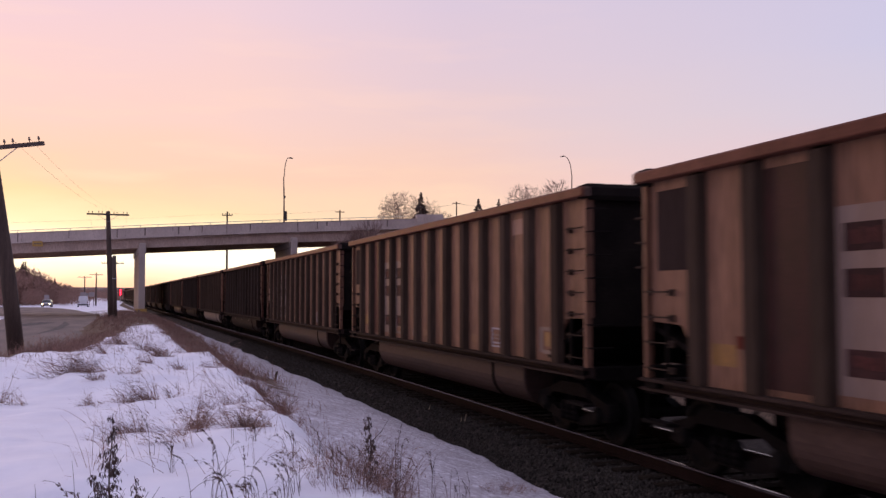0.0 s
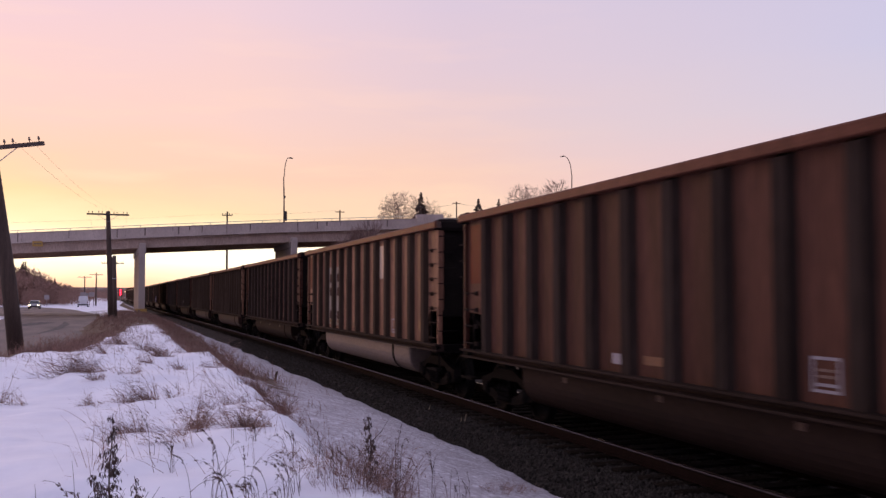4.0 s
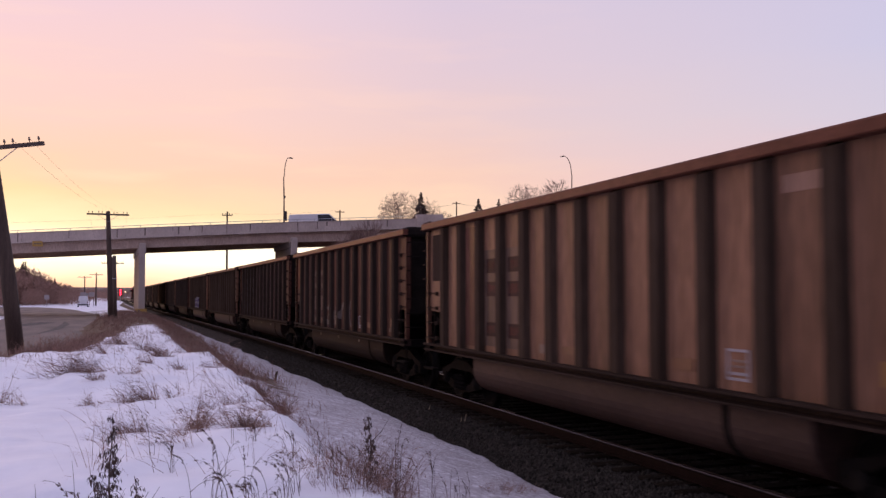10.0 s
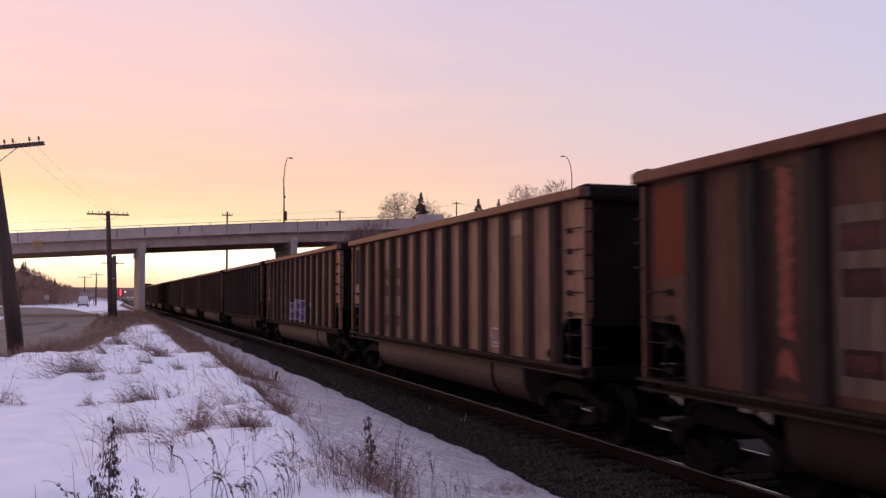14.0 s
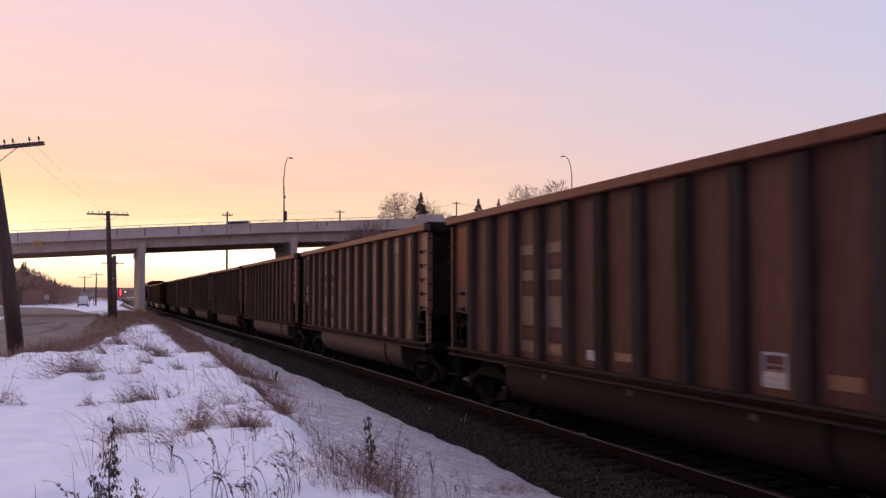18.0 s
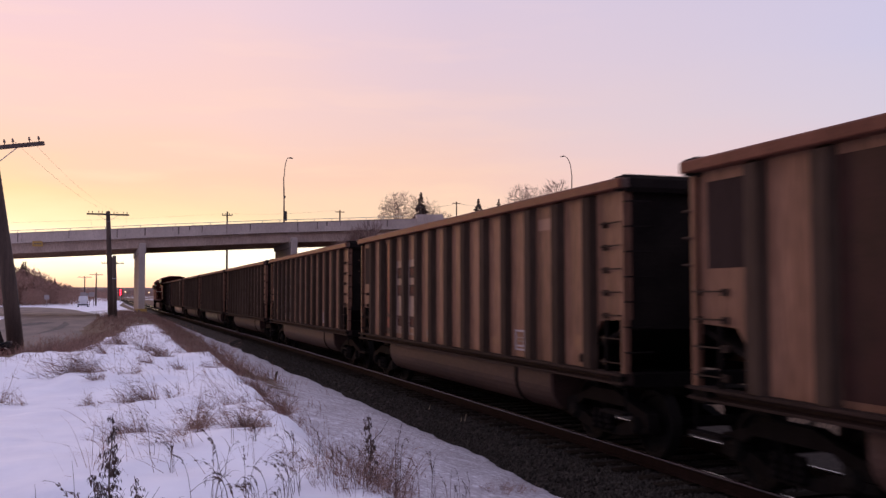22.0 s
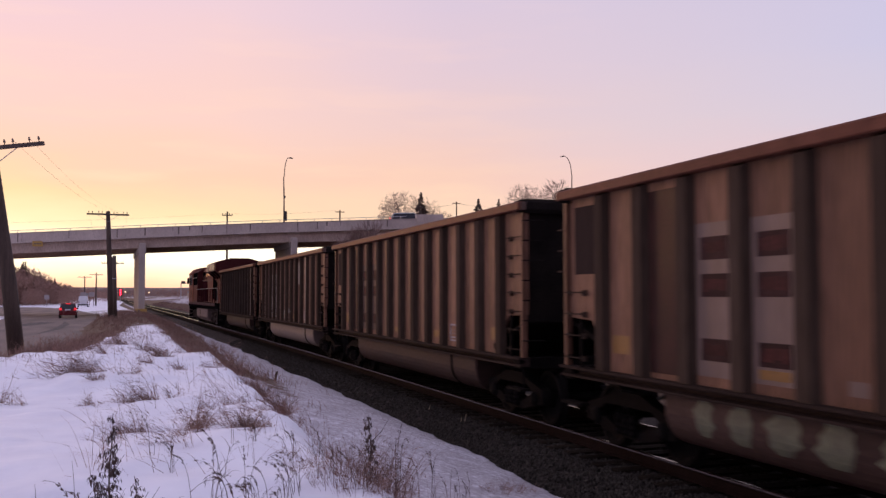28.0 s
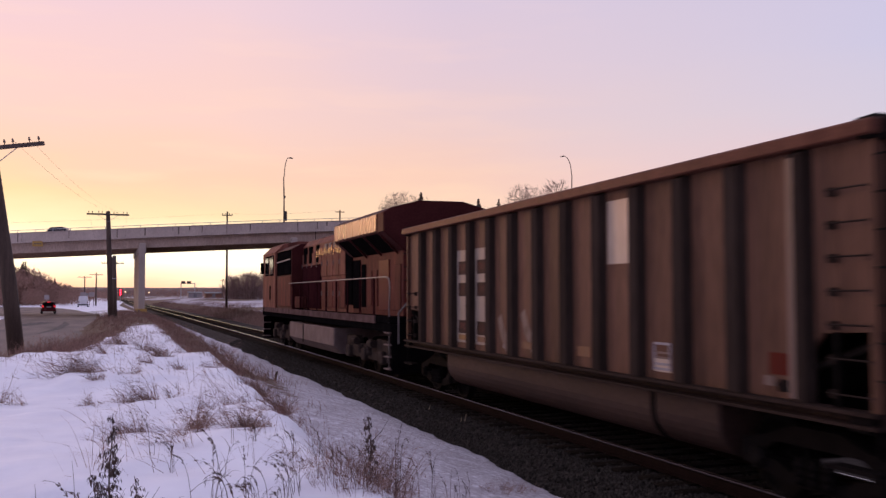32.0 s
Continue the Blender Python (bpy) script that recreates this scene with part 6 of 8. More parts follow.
    for y in (3.4, 17.4):
        t = part("truck", Geo().box(-0.5, 0.5, y - 1.9, y + 1.9, 0.55, 0.95, 0.05), M_UNDER, lo, "black six-wheel truck")
        for sx in (-1, 1):
            x = sx * 1.08
            part("side_frame", Geo().extrude([(y - 2.5, 0.62), (y - 2.2, 0.42), (y + 2.2, 0.42), (y + 2.5, 0.62), (y + 2.3, 1.0), (y + 1.2, 1.02), (y + 0.9, 0.82), (y - 0.9, 0.82), (y - 1.2, 1.02), (y - 2.3, 1.0)], x - 0.09, x + 0.09, "x", 0.02), M_LOCO_DUST, t)
            for dy in (-1.85, 0.0, 1.85):
                part("journal_box", Geo().box(x + sx * 0.09 - 0.12, x + sx * 0.09 + 0.12, y + dy - 0.2, y + dy + 0.2, 0.36, 0.72, 0.04), M_LOCO_DUST, t)
            for dy in (-0.95, 0.95):
                part("brake_cylinder", Geo().lathe([(y + dy - 0.22, 0.11), (y + dy + 0.22, 0.11)], "y", 10, (x + sx * 0.18, 0, 0.88)), M_LOCO_DUST, t)
                part("spring", Geo().lathe([(0.55, 0.09), (0.6, 0.11), (0.66, 0.09), (0.72, 0.11), (0.78, 0.09)], "z", 8, (x + sx * 0.12, y + dy * 0.5, 0)), M_LOCO_DUST, t)
    # end steps, pilots, handrails
    for e, y in ((-1, -0.15), (1, 21.1)):
        part("pilot", Geo().box(-1.45, 1.45, y - 0.05, y + 0.05, 0.25, 1.28), M_LOCO_BLACK, lo)
        part("coupler", Geo().box(-0.16, 0.16, min(y, y + e * 0.6), max(y, y + e * 0.6), 0.74, 1.0, 0.04), M_UNDER, lo)
        for sx in (-1, 1):
            for z in (0.35, 0.65, 0.95, 1.25):
                part("step", Geo().box(sx * 1.36 - 0.16, sx * 1.36 + 0.16, min(y + e * 0.02, y - e * 0.5), max(y + e * 0.02, y - e * 0.5), z, z + 0.03), M_LOCO_GREY, lo)
    for sx in (-1, 1):
        rail = Geo().tube([(sx * 1.47, 0.02, 0.40), (sx * 1.47, 0.0, 1.3), (sx * 1.44, 0.12, 1.9), (sx * 1.46, -0.02, 2.35), (sx * 1.46, 0.05, 2.60), (sx * 1.46, 0.3, 2.66), (sx * 1.46, 7, 2.66), (sx * 1.46, 14.5, 2.66)], 0.018, 6)
        part("handrail", rail, M_RAILING, lo, "pale grey handrail", smooth=True)
        part("handrail", Geo().tube([(sx * 1.3, -0.25, 1.0), (sx * 1.3, -0.25, 1.75), (sx * 0.7, -0.25, 2.45)], 0.024, 6), M_RAILING, lo, "pale bent end handrail")
        for y in (1.5, 3.0, 4.5, 6.0, 7.5, 9.0, 10.5, 12.0, 13.5):
            part("stanchion", Geo().tube([(sx * 1.46, y, 1.66), (sx * 1.46, y, 2.66)], 0.03, 5), M_LOCO_RECESS, lo)
    return lo


LOCO = build_loco()


# ---- woods, trees and brush ----
def bare_tree(seed, height, spread, depth=5, label="leafless grey-brown tree with fine spreading twigs", m=Matrix(), group="leafless trees", trunk=0.16, thin=0.010, crown=0.0):
    rng = random.Random(seed)
    t = thing("bare_tree", m, label, "tree", group)
    wood, twigs = Geo(), Geo()

    def grow(p, d, length, r, level):
        q = p + d * length * 0.5 + Vector((rng.uniform(-1, 1), rng.uniform(-1, 1), 0)) * length * 0.06
        e = p + d * length
        (wood if level < 3 else twigs).tube([p, q, e], [r, r * 0.85, r * 0.65], 5 if level < 3 else 3)
        if level >= depth:
            return
        for _ in range(rng.choice((4, 5, 5)) if level else 8):
            a = rng.uniform(0, 2 * math.pi)
            tilt = rng.uniform(0.3, 0.85) * spread
            nd = (d + Vector((math.cos(a), math.sin(a), rng.uniform(-0.1, 0.35))) * tilt).normalized()
            start = p.lerp(e, rng.uniform(0.45, 1.0))
            grow(start, nd, length * rng.uniform(0.55, 0.8), max(r * 0.48, thin), level + 1)

    grow(Vector((0, 0, -0.2)), Vector((0, 0, 1)), height * 0.36, trunk, 0)
    if crown:
        # bring the whole tree to its height and crown radius
        reach = sorted(math.hypot(p[0], p[1]) for p in twigs.v)[int(len(twigs.v) * 0.96)]
        kx, kz = crown / reach, height / max(p[2] for p in twigs.v)
        for g in (wood, twigs):
            g.v = [(p[0] * kx, p[1] * kx, p[2] * kz) for p in g.v]
    part("trunk", wood, M_BARK, t)
    part("crown", twigs, M_TWIG, t)
    return t


def conifer(seed, height, radius, m=Matrix(), group="dark conifers", label="dark green conifer with drooping ragged boughs"):
    rng = random.Random(seed)
    t = thing("conifer", m, label, "tree", group)
    part("trunk", Geo().tube([(0, 0, -0.3), (0, 0, height * 0.6), (0, 0, height * 0.98)], [0.16, 0.09, 0.02], 6), M_BARK, t)
    g = Geo()
    layers = int(height * 3.6)
    for i in range(layers):
        f = i / layers
        z = height * (0.08 + 0.92 * f)
        r = radius * (1 - f) ** 0.85 * rng.uniform(0.7, 1.15) + 0.10
        for k in range(max(9, int(18 * (1 - f)))):
            a = rng.uniform(0, 2 * math.pi)
            l = r * rng.uniform(0.55, 1.15)
            c, s = math.cos(a), math.sin(a)
            w = 0.10 + 0.11 * l
            tip = Vector((c * l, s * l, z - 0.18 * l + rng.uniform(-0.16, 0.16)))
            mid = Vector((c * l * 0.5, s * l * 0.5, z + 0.02))
            side = Vector((-s, c, 0)) * w
            g.add([Vector((0, 0, z + 0.1)), mid + side, tip, mid - side, mid - Vector((0, 0, 0.22 + 0.1 * l))], [(0, 1, 2, 3), (0, 4, 1), (1, 4, 2), (2, 4, 3), (3, 4, 0)])
    part("crown", g, M_FIR, t)
    return t


def at_ground(x, y, dz=-0.1, turn=0.0, size=1.0):
    return Matrix.Translation((x, y, ground_z(x, y) + dz)) @ Matrix.Rotation(turn, 4, "Z") @ Matrix.Scale(size, 4)


def fan_tree(seed, x, y, top, wide, deep, tips):
    """A round open crown: limbs fan out from one fork, and every twig ends inside the crown's oval."""
    rng = random.Random(seed * 31)
    t = thing("bare_tree", Matrix.Translation((x, y, ground_z(x, y) - 0.1)), "leafless grey-brown tree with a round open crown", "tree", "leafless trees")
    base = ground_z(x, y) - 0.1
    mid = top - base - deep
    wood, twigs = Geo(), Geo()
    fork = Vector((0, 0, mid - deep * 0.55))
    wood.tube([(0, 0, -0.3), (0.06, 0.03, fork.z * 0.5), fork], [0.26, 0.21, 0.16], 7)

    def bent(a, b, r, g, sides, rise):
        m = a.lerp(b, 0.5) + Vector((rng.uniform(-0.2, 0.2), rng.uniform(-0.2, 0.2), rise)) * (b - a).length * 0.35
        g.tube([a, m, b], [r, r * 0.75, r * 0.45], sides)
        return a.lerp(m, 0.6), m, m.lerp(b, 0.6), b

    def inside(f):
        while True:
            p = Vector((rng.uniform(-1, 1), rng.uniform(-1, 1), rng.uniform(-0.75, 1)))
            if p.length < 1 and p.length > f:
                lump = 1 + 0.06 * math.sin(p.x * 7 + seed) * math.cos(p.y * 5 + p.z * 6)
                return Vector((p.x * wide * lump, p.y * wide * lump, mid + p.z * deep * lump))

    limbs = []
    for k in range(8):
        a = k * 2.4 + rng.uniform(-0.3, 0.3)
        out = rng.uniform(0.25, 0.62)
        q = Vector((math.cos(a) * wide * out, math.sin(a) * wide * out, mid + deep * rng.uniform(0.05, 0.5)))
        start = fork if k < 5 else Vector((0, 0, fork.z * rng.uniform(0.85, 0.98)))
        limbs += bent(start, q, 0.11, wood, 5, 0.1)
    boughs = list(limbs)
    for _ in range(46):
        e = inside(0.55)
        a = min(limbs, key=lambda p: (p - e).length + max(0, p.z - e.z) * 2)
        boughs += bent(a, e, 0.045, wood, 4, 0.12)
    for _ in range(tips):
        e = inside(0.35)
        a = min(boughs, key=lambda p: (p - e).length + max(0, p.z - e.z) * 2)
        pts = bent(a, e, 0.018, twigs, 3, 0.1)
        for _ in range(4):
            b = pts[rng.randrange(1, 4)]
            way = (e - a).normalized() + Vector((rng.uniform(-0.8, 0.8), rng.uniform(-0.8, 0.8), rng.uniform(-0.3, 0.8)))
            twigs.tube([b, b + way.normalized() * rng.uniform(0.3, 0.9)], [0.016, 0.011], 3)
    part("trunk", wood, M_BARK, t)
    part("crown", twigs, M_TWIG, t)
    return t


# trees behind the overpass approach
fan_tree(1, 44.4, 158.5, 20.1, 4.5, 5.6, 1000)
fan_tree(2, 51.0, 163.0, 19.6, 3.0, 5.0, 420)
fan_tree(8, 54.7, 164.0, 17.6, 1.6, 3.0, 120)
conifer(1, 20.0, 5.2, at_ground(47.6, 156.5))
conifer(2, 18.8, 4.6, at_ground(56.6, 152.0))
conifer(3, 18.8, 3.4, at_ground(60.2, 151.6))
fan_tree(3, 62.7, 146.0, 20.8, 4.0, 5.8, 900)
fan_tree(4, 67.9, 145.0, 21.7, 3.5, 6.0, 800)
# slim shrub trees between the train and the overpass
bare_tree(5, 11.6, 0.62, 5, "tall bare shrub beside the overpass", at_ground(23.6, 100.5), trunk=0.08, thin=0.011)
bare_tree(6, 11.0, 0.62, 5, "tall bare shrub beside the overpass", at_ground(24.7, 101.5), trunk=0.07, thin=0.011)

# mixed wood beyond the road
rng = random.Random(11)
protos = [conifer(20 + i, h, r, Matrix.Translation((0, 0, 0))) for i, (h, r) in enumerate(((9.0, 1.9), (7.5, 1.6), (10.5, 2.0)))]
bares = [bare_tree(30 + i, h, 1.0, 4, "leafless tree at the edge of the wood", Matrix()) for i, h in enumerate((9.5, 8.0))]
spots = []
for _ in range(120):
    x = rng.uniform(-95, -18)
    y = 262 + rng.uniform(0, 40) + max(0, (-40 - x)) * 0.2
    top = lerp_table([(-95, 13), (-36, 12.0), (-27, 11.2), (-21, 8.3), (-18, 6.2)], x * 280 / y)
    spots.append((x, y, top))
for i, (x, y, top) in enumerate(spots):
    src = protos[i % 3] if rng.random() < 0.72 else bares[i % 2]
    base = {protos[0]: 9.0, protos[1]: 7.5, protos[2]: 10.5, bares[0]: 8.4, bares[1]: 7.2}[src]
    k = (top + 0.3) / base * rng.uniform(0.72, 1.04)
    m = Matrix.Translation((x, y, -0.3)) @ Matrix.Rotation(rng.uniform(0, 6.28), 4, "Z") @ Matrix.Scale(k, 4)
    if i < 5:
        ob = (protos + bares)[i]
        b = [9.0, 7.5, 10.5, 8.4, 7.2][i]
        ob.matrix_basis = Matrix.Translation((x, y, -0.3)) @ Matrix.Scale((top + 0.3) / b * 0.9, 4)
    else:
        c = src.copy()
        scene.collection.objects.link(c)
        c.matrix_basis = m
        for o in src.children:
            d = o.copy()
            scene.collection.objects.link(d)
            d.parent = c


def thicket(name, spots, label, mat, clumps=46, size=1.0):
    """A dense wood of rounded leafless crowns: small clumps of twigs with fine tips above."""
    rng = random.Random(len(spots) + 3)
    v, f = [], []
    for x, y, z, h in spots:
        r = h * 0.34
        for _ in range(clumps):
            a, k = rng.uniform(0, 6.28), math.sqrt(rng.random())
            q = rng.random()
            top = z + h * (0.55 + 0.42 * math.sqrt(max(1 - k * k, 0)))
            c = (x + math.cos(a) * r * k, y + math.sin(a) * r * k, z + (top - z) * q ** 0.6)
            s = h * rng.uniform(0.025, 0.06) * size
            o = len(v)
            v += [(c[0] + rng.uniform(-s, s), c[1] + rng.uniform(-s, s), c[2] + rng.uniform(-s, s * 1.5)) for _ in range(4)]
            f += [(o, o + 1, o + 2), (o, o + 2, o + 3), (o, o + 3, o + 1), (o + 1, o + 3, o + 2)]
        for _ in range(14):
            a, k = rng.uniform(0, 6.28), math.sqrt(rng.random())
            top = z + h * (0.52 + 0.42 * math.sqrt(max(1 - k * k, 0)))
            p, w, l = Vector((x + math.cos(a) * r * k, y + math.sin(a) * r * k, top)), h * 0.006, h * rng.uniform(0.05, 0.12)
            e = p + Vector((math.cos(a) * k * 0.5, math.sin(a) * k * 0.5, 1)) * l
            o = len(v)
            v += [tuple(p - Vector((w, 0, 0))), tuple(p + Vector((w, 0, 0))), tuple(p + Vector((0, w, 0))), tuple(e)]
            f += [(o, o + 1, o + 3), (o + 1, o + 2, o + 3), (o + 2, o, o + 3)]
    me = bpy.data.meshes.new(name)
    me.from_pydata(v, [], f)
    me.materials.append(mat)
    return single(name, me, None, Matrix(), label, "woods", kind="stuff")


def woods(name, spots, label, mat=M_FIR, upright=False):
    """A far belt of trees as one ragged mass of boughs, or of upright bare branches."""
    rng = random.Random(len(spots))
    g = Geo()
    for x, y, z, h in spots:
        for _ in range(110 if upright else 26):
            f = rng.random() ** 0.8
            r = (h * 0.30 * math.sin(math.pi * (0.15 + 0.75 * f))) if upright else (1 - f * 0.85) * h * 0.22
            a = rng.uniform(0, 6.28)
            k = math.sqrt(rng.random())
            c = Vector((x + math.cos(a) * r * k, y + math.sin(a) * r * k, z + h * f * (0.86 if upright else 1)))
            if upright:
                d = Vector((math.cos(a) * 0.7 * k, math.sin(a) * 0.7 * k, 1)) * h * rng.uniform(0.08, 0.20)
                w = h * rng.uniform(0.003, 0.007)
                g.add([c + Vector((-w, 0, 0)), c + Vector((w, 0, 0)), c + d, c + Vector((0, w, 0))], [(0, 1, 2), (1, 3, 2), (3, 0, 2)])
            else:
                s = h * rng.uniform(0.04, 0.08)
                v = [c + Vector((rng.uniform(-s, s), rng.uniform(-s, s), rng.uniform(-s, s * 1.4))) for _ in range(4)]
                g.add(v, [(0, 1, 2), (0, 2, 3), (0, 3, 1), (1, 3, 2)])
        g.tube([(x, y, z - 0.5), (x, y, z + h * 0.9)], [h * 0.014, 0.02], 3)
    me = bpy.data.meshes.new(name)
    me.from_pydata(g.v, [], g.f)
    me.materials.append(mat)
    return single(name, me, None, Matrix(), label, "woods", kind="stuff")


rng = random.Random(21)
# underwood of the mixed wood, the belt left of the road, and the bushes on the right
wood_top = [(-95, 12.5), (-36, 10.4), (-30, 9.2), (-27, 9.6), (-22, 7.2), (-18, 5.4), (-14, 4.4), (-8, 4.0)]
edge = []
for _ in range(900):
    x, y = rng.uniform(-95, -14), 230 + rng.uniform(0, 76)
    edge.append((x, y, -0.3, lerp_table(wood_top, x * 280 / y) * rng.uniform(0.55, 1.12) * y / 280 * (0.5 if y < 245 else 1)))
thicket("underwood", edge, "dense leafless brown wood beyond the road", M_UNDERWOOD, 150, 0.75)
woods("tree_belt", [(-62 + rng.uniform(-14, 8), rng.uniform(-260, 250), 0.0, rng.uniform(4, 7)) for _ in range(620)], "dark belt of trees beyond the road", M_FIR)
thicket("far_trees", [(rng.uniform(-60, 220), rng.uniform(480, 640), 0.5, rng.uniform(3, 6.0)) for _ in range(700)], "distant brown trees along the horizon", M_UNDERWOOD)
woods("field_bushes", [(29.8 + rng.uniform(-5.5, 6), 253 + rng.uniform(-6, 8), 0.5, rng.uniform(4.5, 8.4)) for _ in range(70)] + [(rng.uniform(34, 90), rng.uniform(225, 300), 0.5, rng.uniform(4, 7)) for _ in range(110)], "bare bushes on a rise in the snowy field", M_TWIG, True)
thicket("left_thicket", [(rng.uniform(-48, -4), rng.uniform(330, 430), 0.0, rng.uniform(2.5, 4.6)) for _ in range(360)], "distant brown thicket beside the track", M_UNDERWOOD)

# far hills
def hill(x0, x1, y, tops, label):
    g = Geo()
    n = 90
    rng = random.Random(int(y))
    for i in range(n + 1):
        x = x0 + (x1 - x0) * i / n
        z = lerp_table(tops, i / n) * (1 + 0.10 * noise.noise((x * 0.01, y, 0))) + 1.4 * noise.noise((x * 0.06, y * 0.5, 3))
        g.v += [(x, y - 60, -1.0), (x, y, z), (x, y + 240, z + 3)]
    g.f = [(i * 3 + k, (i + 1) * 3 + k, (i + 1) * 3 + k + 1, i * 3 + k + 1) for i in range(n) for k in range(2)]
    single("backdrop_hill", g, M_HILL, Matrix(), label, "hill", kind="structure")


hill(-700, 900, 1000, [(0, 11), (0.3, 9.5), (0.42, 8), (0.5, 8.5), (0.6, 10), (1, 14)], "low wooded hill on the horizon")
hill(-1500, 2000, 1900, [(0, 24), (0.4, 16), (0.5, 15), (0.7, 19), (1, 32)], "hazy brown ridge on the horizon")


# ---- grass ----
def blades(g, rng, x, y, z, n, h, spread, w, lean=0.5, wind=(0.25, -0.05)):
    for _ in range(n):
        a = rng.uniform(0, 6.28)
        r = spread * math.sqrt(rng.random())
        bx, by = x + r * math.cos(a), y + r * math.sin(a)
        hh = h * rng.uniform(0.45, 1.1)
        l = Vector((rng.gauss(wind[0], lean), rng.gauss(wind[1], lean), 0)) * hh
        ang = rng.uniform(0, 6.28)
        s = Vector((math.cos(ang), math.sin(ang), 0)) * w * rng.uniform(0.6, 1.3)
        p = Vector((bx, by, z))
        mid = p + l * 0.35 + Vector((0, 0, hh * 0.66))
        top = p + l * 0.8 + Vector((0, 0, hh * rng.uniform(0.8, 1.0)))
        tip = p + l * rng.uniform(1.1, 1.6) + Vector((0, 0, hh * rng.uniform(0.45, 1.0)))
        o = len(g.v)
        g.v += [tuple(p - s), tuple(p + s), tuple(mid + s * 0.8), tuple(mid - s * 0.8), tuple(top + s * 0.6), tuple(top - s * 0.6), tuple(tip)]
        g.f += [(o, o + 1, o + 2, o + 3), (o + 3, o + 2, o + 4, o + 5), (o + 5, o + 4, o + 6)]


def grass_mesh(g, mat):
    me = bpy.data.meshes.new("grass")
    me.from_pydata(g.v, [], g.f)
    me.materials.append(mat)
    return me


def strand(g, p, way, length, rise, curl, w, n=5):
    """One thin blade: leaves p at a steep angle, leans along way and droops by curl."""
    q, ang = Vector(p), rise
    side = Vector((-way.y, way.x, 0)) * 0.6 + Vector((0, 0, 0.5))
    o = len(g.v)
    for i in range(n + 1):
        k = w * (1 - 0.85 * i / n)
        g.v += [tuple(q - side * k), tuple(q + side * k)]
        q = q + (way * math.cos(ang) + Vector((0, 0, math.sin(ang)))) * (length / n)
        ang -= curl / n * 3.2 * (i / n) ** 1.6
    g.f += [(o + 2 * i, o + 2 * i + 1, o + 2 * i + 3, o + 2 * i + 2) for i in range(n)]


def swept_tuft(g, rng, n, width, length, w, drift=0.75, low=0.35):
    """A clump of several bunches of long thin stalks, most of them swept over to one side, with curled leaves hanging from them."""
    bunches = []
    for _ in range(max(3, n // 14)):
        a = rng.gauss(math.pi, 0.5) if rng.random() < drift else rng.uniform(0, 6.28)
        bunches.append((rng.gauss(0.12, 0.38) * width, rng.gauss(0, 0.08), a, rng.uniform(low, 1.4), rng.uniform(0.4, 1.9), rng.uniform(0.55, 1.1)))
    for _ in range(n):
        x, y, a, rise, curl, k = rng.choice(bunches)
        a += rng.gauss(0, 0.4)
        p = Vector((x + rng.gauss(0, 0.05 * width + 0.012), y + rng.gauss(0, 0.03), -0.03))
        way = Vector((math.cos(a), math.sin(a) * 0.7 + 0.15, 0))
        l, up = length * k * rng.uniform(0.45, 1.15), min(rise + rng.gauss(0, 0.22), 1.5)
        strand(g, p, way, l, up, max(curl + rng.gauss(0, 0.4), 0), w * rng.uniform(0.5, 1.1), 6)
        if rng.random() < 0.45:
            q = p + (way * math.cos(up) + Vector((0, 0, math.sin(up)))) * l * rng.uniform(0.35, 0.75)
            b = a + rng.gauss(0, 0.9)
            strand(g, q, Vector((math.cos(b), math.sin(b), 0)), l * rng.uniform(0.2, 0.45), rng.uniform(0.1, 1.0), rng.uniform(1.2, 3.0), w * 1.3, 5)


rng = random.Random(31)
for x, y, wd, ln, n in TUFTS:
    g = Geo()
    swept_tuft(g, rng, int(n * 1.7), wd, ln * 1.1, 0.0021 + 0.00022 * y)
    swept_tuft(g, rng, int(n * 1.2), wd * 0.8, ln * 0.5, 0.0026 + 0.00024 * y, low=0.2)
    ob = new("grass_tuft", grass_mesh(g, M_STRAW))
    ob.matrix_basis = Matrix.Translation((x, y, ground_z(x, y)))
    tagged(ob, "dry brown grass tuft swept over on the snow", "grass", "grass tufts on the berm")

g = Geo()
rng = random.Random(41)
# the brown band along the slope towards the track, thickening with distance
for _ in range(1500):
    y = 12 + 90 * rng.random() ** 1.3
    xr, c = lerp_table(PLATEAU_R, y), centre_x(y)
    toe = c - 2.35
    f = min(max(rng.gauss(0.30, 0.15), 0.02), 0.75)
    if y < 21 and rng.random() < 0.93:
        continue
    x = xr + (toe - xr) * f
    blades(g, rng, x, y, ground_z(x, y) - 0.03, 7, rng.uniform(0.16, 0.42), 0.25, 0.0018 + 0.00012 * y, 0.6, (-0.2, 0.0))
# the flank towards the road, round both poles
for _ in range(2000):
    y = 17 + 95 * rng.random() ** 1.2
    xl = lerp_table(PLATEAU_L, y)
    x = xl + rng.gauss(-0.9, 0.9) if y < 50 else xl + rng.gauss(0.3, 1.3)
    if x < lerp_table(ROAD_R, y) + 0.2:
        continue
    if x > 0.8 or (x > xl + 0.2 and y < 56 and rng.random() < 0.75):
        continue
    blades(g, rng, x, y, ground_z(x, y) - 0.03, 7, rng.uniform(0.12, 0.34), 0.28, 0.0018 + 0.00012 * y, 0.6)
for _ in range(900):
    x, y = -3.3 + rng.gauss(0, 1.0), 28.6 + rng.gauss(0, 1.8)
    blades(g, rng, x, y, ground_z(x, y) - 0.03, 8, rng.uniform(0.25, 0.6), 0.25, 0.005, 0.5)
